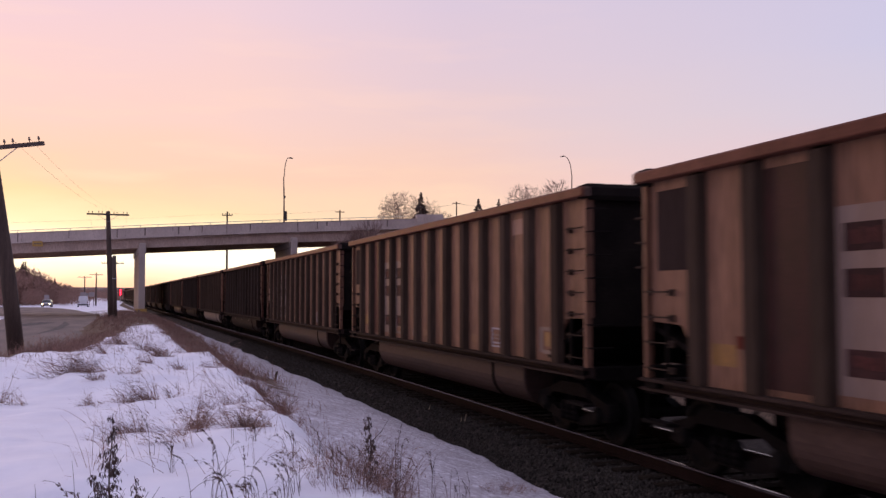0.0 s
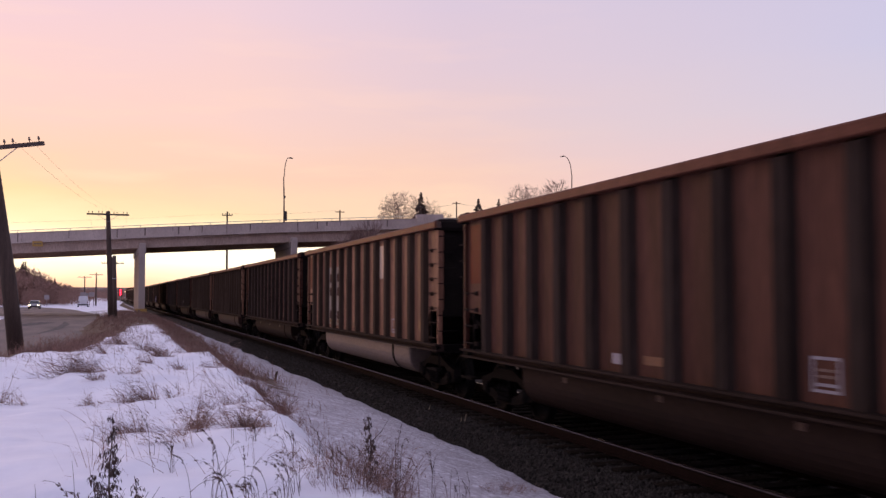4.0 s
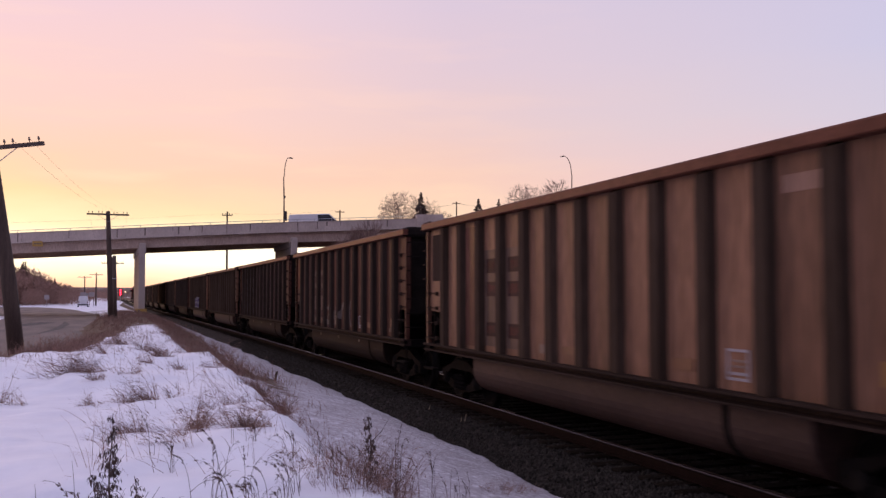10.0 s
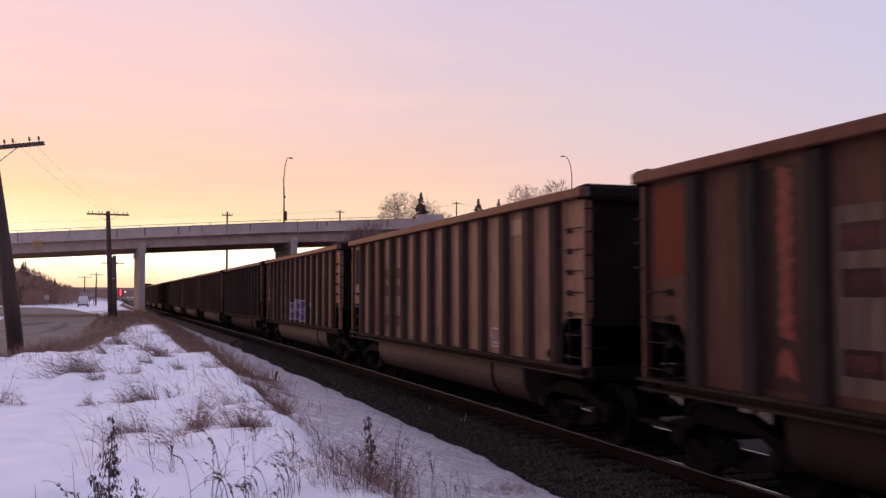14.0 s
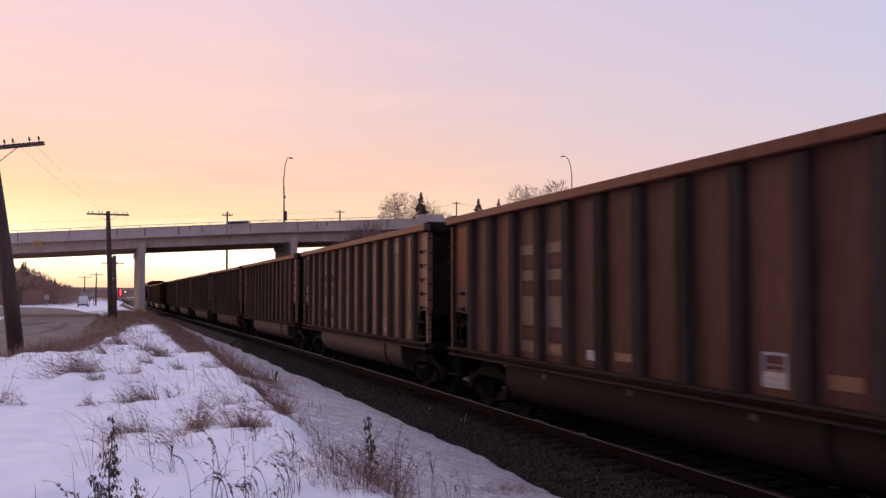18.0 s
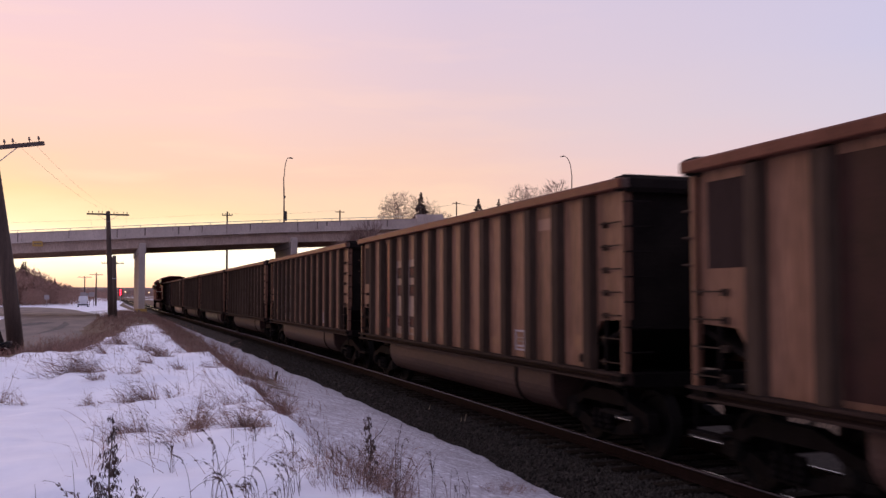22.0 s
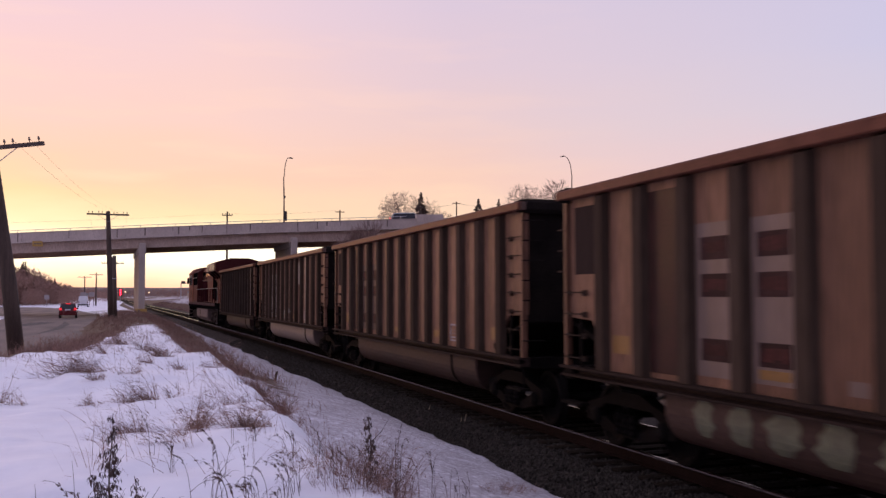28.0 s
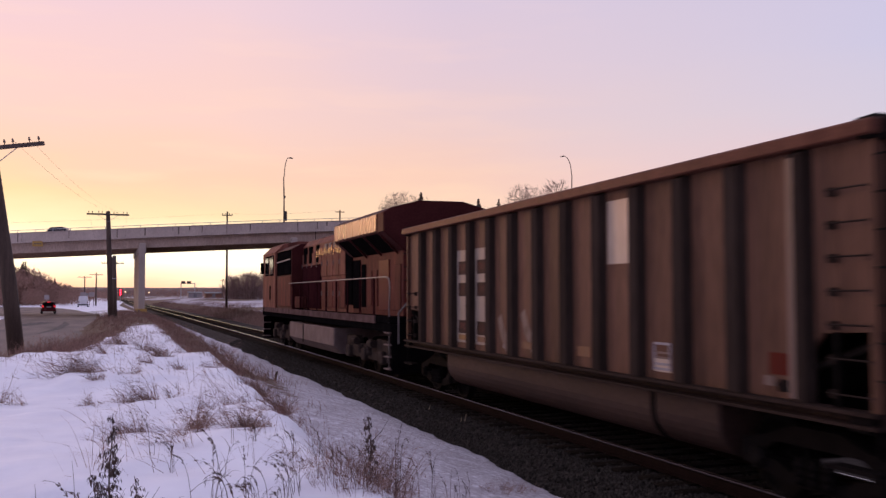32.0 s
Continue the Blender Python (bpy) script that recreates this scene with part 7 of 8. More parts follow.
# sparse straws over the snow, some standing, most leaning
for _ in range(640):
    y = 6.5 + 36 * rng.random() ** 1.5
    xl, xr = lerp_table(PLATEAU_L, y), lerp_table(PLATEAU_R, y)
    x = rng.uniform(xl + 0.3, xr + 1.0) if y > 15 else rng.uniform(-0.3, xr + 1.0)
    for _ in range(rng.choice((1, 1, 2, 4))):
        a = rng.gauss(math.pi, 1.1)
        strand(g, (x + rng.gauss(0, 0.06), y + rng.gauss(0, 0.06), ground_z(x, y) - 0.02), Vector((math.cos(a), math.sin(a), 0)), rng.uniform(0.15, 0.5), rng.uniform(0.3, 1.5), rng.uniform(0, 1.2), 0.0018 + 0.00018 * y)
# bits of straw and dirt lying on the bank towards the track
for _ in range(1200):
    y = 6.5 + 30 * rng.random() ** 1.3
    xr, toe = lerp_table(PLATEAU_R, y), centre_x(y) - 2.35
    x = xr + 0.3 + (toe - xr - 0.3) * rng.random()
    if noise.noise((x * 0.8, y * 0.5, 5.0)) < -0.05:
        continue
    a = rng.uniform(0, 6.28)
    strand(g, (x, y, ground_z(x, y) + 0.004), Vector((math.cos(a), math.sin(a), 0)), rng.uniform(0.02, 0.12), rng.uniform(-0.1, 0.5), rng.uniform(0.1, 0.8), 0.0016 + 0.00010 * y, 3)
ob = new("dry_grass", grass_mesh(g, M_STRAW))
tagged(ob, "dry brown grass along the berm's slopes", "grass", kind="stuff")
# brush beyond the track
g = Geo()
for _ in range(5200):
    y = 60 + 240 * rng.random()
    w = rng.uniform(5.0, 15) if y < 170 else rng.uniform(5.0, 26)
    x = centre_x(y) + w
    if w > 8.5 and (y > 112 and rng.random() < 0.8 or noise.noise((x * 0.05, y * 0.02, 11.0)) > -0.12):
        continue
    blades(g, rng, x, y, ground_z(x, y) - 0.05, 9, rng.uniform(0.35, 0.9), 0.7, 0.014, 0.4)
ob = new("brush", grass_mesh(g, M_REDGRASS))
tagged(ob, "knee-high brown brush beyond the track", "brush", kind="stuff")


# tall weeds close to the camera
def leafy_weed(x, y, top, seed, label, wide=0.062, nodes=26):
    """A dead forb: curled leaves hang from short stalks at uneven nodes, with a few bare side twigs."""
    rng = random.Random(seed)
    z0 = ground_z(x, y) - 0.05
    h = top - z0
    p = thing("dry_weed", Matrix.Translation((x, y, z0)), label, "weed", "tall dead weeds")
    path = [Vector((0.012 * math.sin(i * 1.1 + seed) * i / 7, rng.uniform(-0.005, 0.005), h * i / 7)) for i in range(8)]

    def on_stem(f):
        k = min(int(f * 7), 6)
        return path[k].lerp(path[k + 1], f * 7 - k)

    part("stem", Geo().tube(path, [0.006, 0.0056, 0.005, 0.0046, 0.004, 0.0032, 0.0025, 0.0015], 6), M_WEED, p)
    twigs, leaves = Geo(), Geo()
    for i in range(4):
        f = rng.uniform(0.2, 0.75)
        q, a = on_stem(f), rng.choice((0.3, 2.8, 3.4, -0.4)) + rng.uniform(-0.4, 0.4)
        d = Vector((math.cos(a), math.sin(a) * 0.6, 0))
        l = rng.uniform(0.07, 0.15)
        twigs.tube([q, q + d * l * 0.5 + Vector((0, 0, l * 0.45)), q + d * l * 0.9 + Vector((0, 0, l * 1.05))], [0.0026, 0.0018, 0.001], 4)
    for i in range(nodes):
        f = 0.10 + 0.88 * (i + rng.random()) / nodes
        q = on_stem(f)
        if rng.random() < (0.55 if 0.72 < f < 0.94 else 0.18):
            continue
        reach = wide * (1.05 - f) ** 0.7 * rng.uniform(0.35, 1.25) + 0.006
        for _ in range(rng.choice((1, 2, 2, 3))):
            a = rng.uniform(0, 6.28)
            d = Vector((math.cos(a), math.sin(a), 0))
            e = q + d * reach + Vector((0, 0, rng.uniform(-0.3, 0.5) * reach))
            twigs.tube([q, q.lerp(e, 0.6) + Vector((0, 0, 0.25 * reach)), e], [0.0014, 0.0012, 0.0008], 3)
            for _ in range(rng.choice((3, 4, 6, 8))):
                c = q.lerp(e, rng.uniform(0.45, 1.05)) + Vector((rng.gauss(0, 0.006), rng.gauss(0, 0.006), rng.gauss(0, 0.004)))
                l, w = rng.uniform(0.016, 0.044) * (1.15 - 0.4 * f), rng.uniform(0.0022, 0.0048)
                d2 = Vector((rng.gauss(0, 0.22) + d.x * 0.15, rng.gauss(0, 0.22), -1)).normalized() * l
                s = Vector((rng.gauss(0, 1), rng.gauss(0, 1), 0.1)).normalized() * w
                k = d2.cross(s).normalized() * w * rng.uniform(0.5, 1.3)
                # a leaf rolled along its length and curled at the tip
                v = [c, c + d2 * 0.35 + s, c + d2 * 0.35 + k, c + d2 * 0.35 - s, c + d2 * 0.75 + s * 0.8 + k * 0.6, c + d2 * 0.75 + k * 1.5, c + d2 * 0.75 - s * 0.7 + k * 0.6, c + d2 + k * 2.2 + s * rng.uniform(-0.8, 0.8)]
                leaves.add(v, [(0, 1, 2), (0, 2, 3), (1, 4, 5, 2), (2, 5, 6, 3), (4, 7, 5), (5, 7, 6)])
    part("side_stalk", twigs, M_WEED, p)
    part("leaves", leaves, M_WEED, p, "shrivelled hanging leaves")
    return p


def seed_grass(x, y, top, seed, n, mat, label, droop=0.6, spread=0.12, heads=True):
    """Thin stalks that arch over and end in a drooping seed head, with a few long leaves."""
    rng = random.Random(seed)
    z0 = ground_z(x, y) - 0.04
    h = top - z0
    p = thing("seed_grass", Matrix.Translation((x, y, z0)), label, "grass", "tall seed grasses")
    for k in range(n):
        a = rng.gauss(math.pi, 0.9) if rng.random() < 0.6 else rng.uniform(0, 6.28)
        way = Vector((math.cos(a), math.sin(a) * 0.7, 0))
        hh = h * rng.uniform(0.5, 1.12)
        q = Vector((rng.gauss(0, 0.035), rng.gauss(0, 0.035), 0))
        ang = math.pi / 2 - abs(rng.gauss(0, spread))
        turn = droop * rng.uniform(0.9, 3.2)
        pts = [q.copy()]
        for i in range(14):
            f = i / 13
            ang -= turn * (4 * f ** 3) / 13
            q = q + (way * math.cos(ang) + Vector((0, 0, math.sin(ang)))) * hh / 13
            pts.append(q.copy())
        g = Geo().tube(pts, [0.0027 - 0.00013 * i for i in range(15)], 3)
        if heads:
            for _ in range(18):
                i = rng.randint(10, 14)
                c = pts[i] + Vector((rng.gauss(0, 0.004), rng.gauss(0, 0.004), rng.gauss(0, 0.004)))
                d = (pts[i] - pts[i - 1]).normalized() * rng.uniform(0.012, 0.036) + Vector((rng.gauss(0, 0.004), rng.gauss(0, 0.004), rng.uniform(-0.016, 0.0)))
                w = Vector((0.0026, 0.0014, 0.0014))
                g.add([c, c + d * 0.5 + w, c + d, c + d * 0.5 - w], [(0, 1, 2, 3)])
        for _ in range(rng.choice((0, 1, 1, 2))):
            strand(g, pts[rng.randint(1, 6)], Vector((rng.choice((-1, 1)) * 0.9, rng.uniform(-0.4, 0.4), 0)), rng.uniform(0.08, 0.2), rng.uniform(0.6, 1.3), rng.uniform(1.2, 2.4), 0.0042, 7)
        part("stalk", g, mat, p)
    return p


def bushy_grass(x, y, top, seed, n, radius, label, coarse=1.0):
    """A full clump of fine upright blades that lean outwards."""
    rng = random.Random(seed)
    z0 = ground_z(x, y) - 0.03
    g = Geo()
    for _ in range(int(n * 0.8)):
        a, k = rng.uniform(0, 6.28), math.sqrt(rng.random())
        way = Vector((math.cos(a), math.sin(a), 0))
        l, up, w = (top - z0) * rng.uniform(0.35, 1.12), rng.uniform(0.8, 1.54), rng.uniform(0.0014, 0.0030) * coarse
        if rng.random() > 0.7:
            way = Vector((rng.choice((-1, 1)), 0.1, 0))
        p = way * radius * k
        strand(g, p, way, l, up, rng.uniform(0.0, 1.3), w, 6)
        for _ in range(rng.choice((0, 1, 1, 2))):
            q = p + (way * math.cos(up) + Vector((0, 0, math.sin(up)))) * l * rng.uniform(0.3, 0.85)
            b = rng.uniform(0, 6.28)
            strand(g, q, Vector((math.cos(b), math.sin(b), 0)), rng.uniform(0.03, 0.11), rng.uniform(-0.2, 1.2), rng.uniform(0.6, 2.6), w * 1.5, 4)
    ob = new("grass_clump", grass_mesh(g, M_REDGRASS))
    ob.matrix_basis = Matrix.Translation((x, y, z0))
    tagged(ob, label, "grass", "bushy grass clumps on the bank")


leafy_weed(-0.09, 5.2, 1.60, 1, "dead dark weed with shrivelled hanging leaves in snow", 0.072, 58)
leafy_weed(0.03, 5.05, 1.30, 2, "short dead dark weed beside a taller one", 0.06, 26)
leafy_weed(-0.17, 5.25, 1.28, 3, "short dead dark weed in the snow", 0.06, 26)
leafy_weed(1.58, 6.4, 1.38, 4, "tall dead brown weed on the bank's edge", 0.05, 34)
M_DRYSTALK = material("dry_stalk", ((0.055, 0.034, 0.028), (0.14, 0.088, 0.068)), 0.9, 0, 12, 60, 0.1, 0.3)
for x, y, top, n, sd, dr in ((-0.37, 5.0, 1.46, 1, 1, 0.05), (-0.27, 5.0, 1.40, 2, 31, 0.1), (-0.26, 5.0, 1.30, 6, 2, 1.0), (-0.20, 5.05, 1.26, 5, 3, 0.9), (0.20, 5.6, 1.26, 2, 4, 0.9), (0.42, 5.8, 1.34, 3, 5, 0.5), (0.50, 5.6, 1.26, 6, 6, 0.8), (0.64, 5.6, 1.34, 6, 7, 0.8), (0.72, 5.7, 1.22, 4, 8, 0.7), (0.95, 6.0, 1.26, 4, 9, 0.8), (1.04, 6.1, 1.22, 5, 10, 0.7),
                            (0.58, 6.4, 1.42, 3, 18, 0.3), (0.30, 6.7, 1.24, 3, 19, 0.6), (0.9, 7.4, 1.24, 4, 20, 0.6), (1.12, 6.9, 1.30, 4, 16, 0.6), (1.86, 6.9, 1.00, 4, 17, 0.4), (2.3, 7.4, 0.84, 5, 23, 0.2), (2.6, 7.6, 0.76, 4, 21, 0.2), (2.9, 8.2, 0.60, 4, 22, 0.2), (0.15, 7.2, 1.30, 2, 24, 0.4), (1.24, 6.3, 1.34, 5, 25, 0.5), (1.76, 6.3, 1.30, 5, 26, 0.5), (1.48, 6.1, 1.36, 4, 27, 0.4), (0.80, 5.5, 1.24, 4, 28, 0.9)):
    seed_grass(x, y, top, sd, n, M_DRYSTALK, "dry brown seed grass with arching stalks in snow", dr, 0.12 if dr > 0.2 else 0.03, dr > 0.15)
for x, y, top, sd, n, r in ((1.30, 6.2, 1.26, 1, 120, 0.16), (1.44, 6.4, 1.32, 2, 120, 0.16), (1.55, 6.3, 1.24, 3, 140, 0.16), (1.70, 6.5, 1.28, 4, 130, 0.15), (1.82, 6.6, 1.16, 5, 80, 0.12), (1.20, 6.6, 1.24, 6, 80, 0.14), (1.40, 6.0, 1.16, 10, 90, 0.15), (1.62, 6.0, 1.10, 11, 90, 0.15), (3.9, 9.9, 0.18, 7, 90, 0.14), (4.2, 10.2, 0.08, 8, 80, 0.14), (4.5, 10.5, 0.0, 9, 60, 0.12)):
    bushy_grass(x, y, top, sd, int(n * 1.15), r, "bushy clump of reddish dry grass on the snowy bank")
for x, y, up, sd, n, r in ((1.68, 13.4, 0.30, 21, 150, 0.15), (1.80, 13.9, 0.26, 22, 70, 0.15), (1.56, 10.7, 0.28, 23, 150, 0.14), (1.66, 10.4, 0.22, 24, 60, 0.12), (1.85, 16.2, 0.32, 25, 80, 0.2), (1.80, 18.4, 0.36, 26, 130, 0.25), (1.62, 19.6, 0.36, 27, 150, 0.3)):
    bushy_grass(x, y, ground_z(x, y) + up, sd, n, r, "fuzzy clump of reddish dry grass on the snowy bank", 0.5 + 0.10 * y)
for x, y, top in ((6.02, 17.0, -0.05), (5.93, 19.0, -0.12), (5.98, 17.15, -0.16)):
    p = thing("reed", Matrix.Translation((x, y, -0.42)), "pale feathery dry reed at the ballast edge", "reed", "pale reeds by the ballast")
    h = top + 0.42
    part("stalk", Geo().tube([(0, 0, 0), (0.01, 0, h * 0.6), (0.05, 0, h)], 0.004, 4), M_REED, p)
    g = Geo()
    rng = random.Random(int(y * 10))
    for i in range(40):
        f = rng.uniform(0.6, 1.05)
        c = Vector((0.01 + 0.05 * (f - 0.4), 0, h * f))
        d = Vector((rng.gauss(0.02, 0.018), rng.gauss(0, 0.018), rng.gauss(0.015, 0.015)))
        s = Vector((0.004, 0.004, 0))
        g.add([c - s, c + s, c + d], [(0, 1, 2)])
    part("plume", g, M_REED, p, "pale feathery plume")
mk = thing("marker_stake", Matrix.Translation((3.55, 24.6, ground_z(3.55, 24.6))), "short dark wooden stake in the snow slope", "stake")
part("stake", Geo().tube([(0, 0, -0.1), (0.03, 0, 0.16), (0.07, 0, 0.22)], [0.03, 0.03, 0.02], 6), M_POLE, mk)


# ---- vehicles ----
def vehicle(name, label, category, paint, length, width, height, shape, lights="tail", lit=True):
    """A road vehicle that heads along +y, at the ground. shape: suv, sedan or van."""
    v = thing(name, Matrix(), label, category)
    L, W, H = length / 2, width / 2, height
    belt = {"suv": 0.56, "sedan": 0.60, "van": 0.52}[shape] * H
    lower = [(-L, 0.32), (L - 0.1, 0.30), (L, 0.45), (L - 0.02, belt * 0.80), (L - 0.25, belt * 0.92), (L * 0.45, belt), (-L + 0.06, belt), (-L, belt * 0.85)]
    roof = {"suv": (-L + 0.10, -L + 0.42, L * 0.22, L * 0.52), "sedan": (-L + 0.55, -L * 0.48, L * 0.16, L * 0.55), "van": (-L + 0.02, -L + 0.12, L * 0.55, L * 0.86)}[shape]

    def hull(ring, w0, w1, z0, z1):
        """A side outline given depth, narrowing from w0 at z0 to w1 at z1."""
        n = len(ring)

        def wide(z):
            return w0 + (w1 - w0) * min(max((z - z0) / (z1 - z0), 0), 1)
        verts = [(s * wide(z), y, z) for s in (-1, 1) for y, z in ring]
        faces = [(i, (i + 1) % n, n + (i + 1) % n, n + i) for i in range(n)] + [tuple(range(n)), tuple(reversed(range(n, 2 * n)))]
        return Geo().add(verts, faces)

    body = part("body", hull(lower, W, W * 0.96, 0.3, belt), paint, v)
    a, b, c, d = roof
    cabin = part("cabin", hull([(a, belt - 0.02), (b, H), (c, H), (d, belt - 0.02)], W * 0.95, W * 0.78, belt, H), paint, v)
    glass = L * 0.12 if shape == "van" else a + 0.16      # a panel van has glass beside the driver alone
    part("side_glass", hull([(glass, belt + 0.05), (max(glass, b + 0.10), H - 0.12), (c - 0.05, H - 0.12), (d - 0.22, belt + 0.05)], W * 0.965, W * 0.81, belt, H - 0.0), M_DARK_GLASS, cabin, "dark side windows")
    for y0, y1, nm in ((a, b, "rear_window"), (d, c, "windscreen")):
        if shape == "van" and nm == "rear_window":
            continue
        s = -1 if nm == "rear_window" else 1
        g = Geo().add([(-W * 0.84, y0 + s * 0.012 + (y1 - y0) * 0.12, belt + 0.1), (W * 0.84, y0 + s * 0.012 + (y1 - y0) * 0.12, belt + 0.1), (W * 0.72, y1 + s * 0.012 - (y1 - y0) * 0.15, H - 0.1), (-W * 0.72, y1 + s * 0.012 - (y1 - y0) * 0.15, H - 0.1)], [(0, 1, 2, 3)])
        g.add([(p[0], p[1] - s * 0.02, p[2]) for p in g.v], [(3, 2, 1, 0)])
        part(nm, g, M_DARK_GLASS, cabin)
    for ob, w in ((body, 0.13), (cabin, 0.11)):
        m = ob.modifiers.new("rounded", "BEVEL")
        m.width, m.segments, m.limit_method, m.angle_limit = w, 3, "ANGLE", 0.5
    part("bumper", Geo().box(-W * 0.98, W * 0.98, -L - 0.06, -L + 0.05, 0.35, 0.62, 0.03), paint if shape == "suv" else M_DARKCAR, v, "rear bumper")
    part("bumper", Geo().box(-W * 0.96, W * 0.96, L - 0.05, L + 0.06, 0.30, 0.55, 0.03), M_DARKCAR, v, "front bumper")
    part("plate", Geo().box(-0.26, 0.26, -L - 0.075, -L - 0.06, 0.72 if shape != "suv" else 0.82, 0.86 if shape != "suv" else 0.96), M_WHITECAR, v, "small pale number plate, blank")
    for s in (-1, 1):
        part("tail_lamp", Geo().box(s * W * 0.82 - 0.11, s * W * 0.82 + 0.11, -L - 0.03, -L + 0.08, belt * (0.98 if shape == "suv" else 0.78), belt * (1.22 if shape == "suv" else 1.0), 0.02), L_TAIL if lit and lights in ("tail", "both") else M_RED_MARK, v)
        part("head_lamp", Geo().box(s * W * 0.74 - 0.14, s * W * 0.74 + 0.14, L - 0.12, L + 0.03, belt * 0.62, belt * 0.80, 0.02), L_HEAD if lights in ("head", "both") else M_RAILING, v)
        part("mirror", Geo().box(s * (W + 0.02) - 0.09, s * (W + 0.02) + 0.09, d - 0.28, d - 0.16, belt + 0.02, belt + 0.2, 0.02), M_DARKCAR, v)
    if shape == "suv":
        part("high_brake_lamp", Geo().box(-0.22, 0.22, b - 0.10, b - 0.02, H - 0.09, H - 0.02, 0.01), L_TAIL if lit and lights == "tail" else M_RED_MARK, cabin)
    r = 0.34 if shape in ("suv", "van") else 0.31
    for y in (-L * 0.62, L * 0.62):
        for s in (-1, 1):
            w = part("wheel", Geo().lathe([(-0.11, r * 0.6), (-0.11, r - 0.03), (-0.08, r), (0.08, r), (0.11, r - 0.03), (0.11, r * 0.6)], "x", 16), M_TYRE, v, "black tyre with grey rim", at=Matrix.Translation((s * (W - 0.08), y, r)))
            part("rim", Geo().lathe([(-0.115, 0.05), (-0.115, r * 0.58), (-0.09, r * 0.6), (0.09, r * 0.6), (0.115, r * 0.58), (0.115, 0.05)], "x", 12), M_SILVER, w)
    return v


SUV = vehicle("suv", "dark red compact SUV driving away, brake lamps lit", "car", M_SUV, 4.3, 1.72, 1.56, "suv")
ONCOMING = vehicle("car", "silver car with its head lamps on", "car", M_SILVER, 4.6, 1.8, 1.5, "sedan", "head")
VAN = vehicle("parked_van", "white panel van parked on the snowy verge", "van", M_WHITECAR, 5.3, 2.05, 2.25, "van", "none")
VAN.matrix_basis = Matrix.Translation((-9.6, 212.0, ground_z(-9.6, 212.0) + 0.02)) @ Matrix.Rotation(0.06, 4, "Z")
CARGO_VAN = vehicle("cargo_van", "white cargo van crossing the overpass, tail lamps lit", "van", M_WHITECAR, 6.3, 2.0, 1.98, "van")
for sx in (-1, 1):
    part("side_stripe", Geo().box(sx * 0.99 - 0.03, sx * 0.99 + 0.03, -2.7, 1.2, 0.74, 0.90, 0.01), M_PURPLE, CARGO_VAN, "blue painted stripe")
OVER = [
    (vehicle("suv", "dark SUV crossing the overpass", "car", M_DARKCAR, 4.7, 1.85, 1.75, "suv"), 4.5, [(6, -6.9), (6.5, 0.4), (7.5, 13.6), (8, 19.5), (8.5, 25.3), (9, 30.2)]),
    (CARGO_VAN, 4.5, [(7.5, -11.1), (8, -4.3), (8.5, 3.0), (9, 9.8), (9.5, 15.6), (10, 20.8), (10.5, 25.6), (11, 30.1), (11.5, 34.3), (12.0, 38.3)]),
    (vehicle("car", "silver car crossing the overpass", "car", M_SILVER, 4.7, 1.85, 1.80, "suv", "none"), 9.5, [(16.5, 28.8), (17, 23.7), (17.5, 18.1), (18, 12.0), (18.5, 5.9), (19, -1.3), (19.5, -9.5)]),
    (vehicle("suv", "grey SUV crossing the overpass with tail lamps lit", "car", M_SILVER, 4.8, 1.9, 1.82, "suv"), 4.5, [(24.5, -11.8), (25, -4.2), (25.5, 2.9), (27.5, 26.6), (28, 31.6)]),
    (vehicle("car", "dark sedan crossing the overpass", "car", M_DARKCAR, 4.7, 1.8, 1.55, "sedan", "none"), 4.5, [(28.5, -11.5), (29, -3.4), (29.5, 4.3), (30, 11.0), (30.5, 17.2), (31, 22.7)]),
    (vehicle("car", "dark hatchback crossing the overpass", "car", M_DARKCAR, 4.4, 1.8, 1.6, "sedan", "none"), 4.5, [(31.5, -14.9), (32, -7.9)]),
]


def over_pose(x, lane, heading):
    z = lerp_table(DECK_TOP, x) - 0.78
    slope = math.atan2(lerp_table(DECK_TOP, x + 1) - lerp_table(DECK_TOP, x - 1), 2)
    yaw = math.atan2(-0.3, 1.0) - math.pi / 2 if heading > 0 else math.atan2(-0.3, 1.0) + math.pi / 2
    return Matrix.Translation((x, deck_y(x) + lane, z)) @ Matrix.Rotation(yaw, 4, "Z") @ Matrix.Rotation(slope * heading, 4, "X")


# ---- signal, buildings, gantry and small things along the line ----
sig = thing("railway_signal", Matrix.Translation((-3.30, 318, -0.3)), "railway signal mast with three lit red lamps", "signal")
part("mast", Geo().tube([(0, 0, 0), (0, 0, 4.6)], 0.1, 8), M_GALV, sig)
part("backplate", Geo().box(-0.55, 0.55, -0.02, 0.05, 2.2, 4.7, 0.02), M_LOCO_BLACK, sig)
for z in (2.65, 3.35, 4.1):
    part("lamp", Geo().lathe([(-0.12, 0.26), (-0.16, 0.24), (-0.18, 0.1)], "y", 14, (0, 0, z)), L_SIGNAL, sig, "glowing red lamp")
    part("visor", Geo().box(-0.3, 0.3, -0.45, -0.02, z + 0.29, z + 0.32), M_LOCO_BLACK, sig)

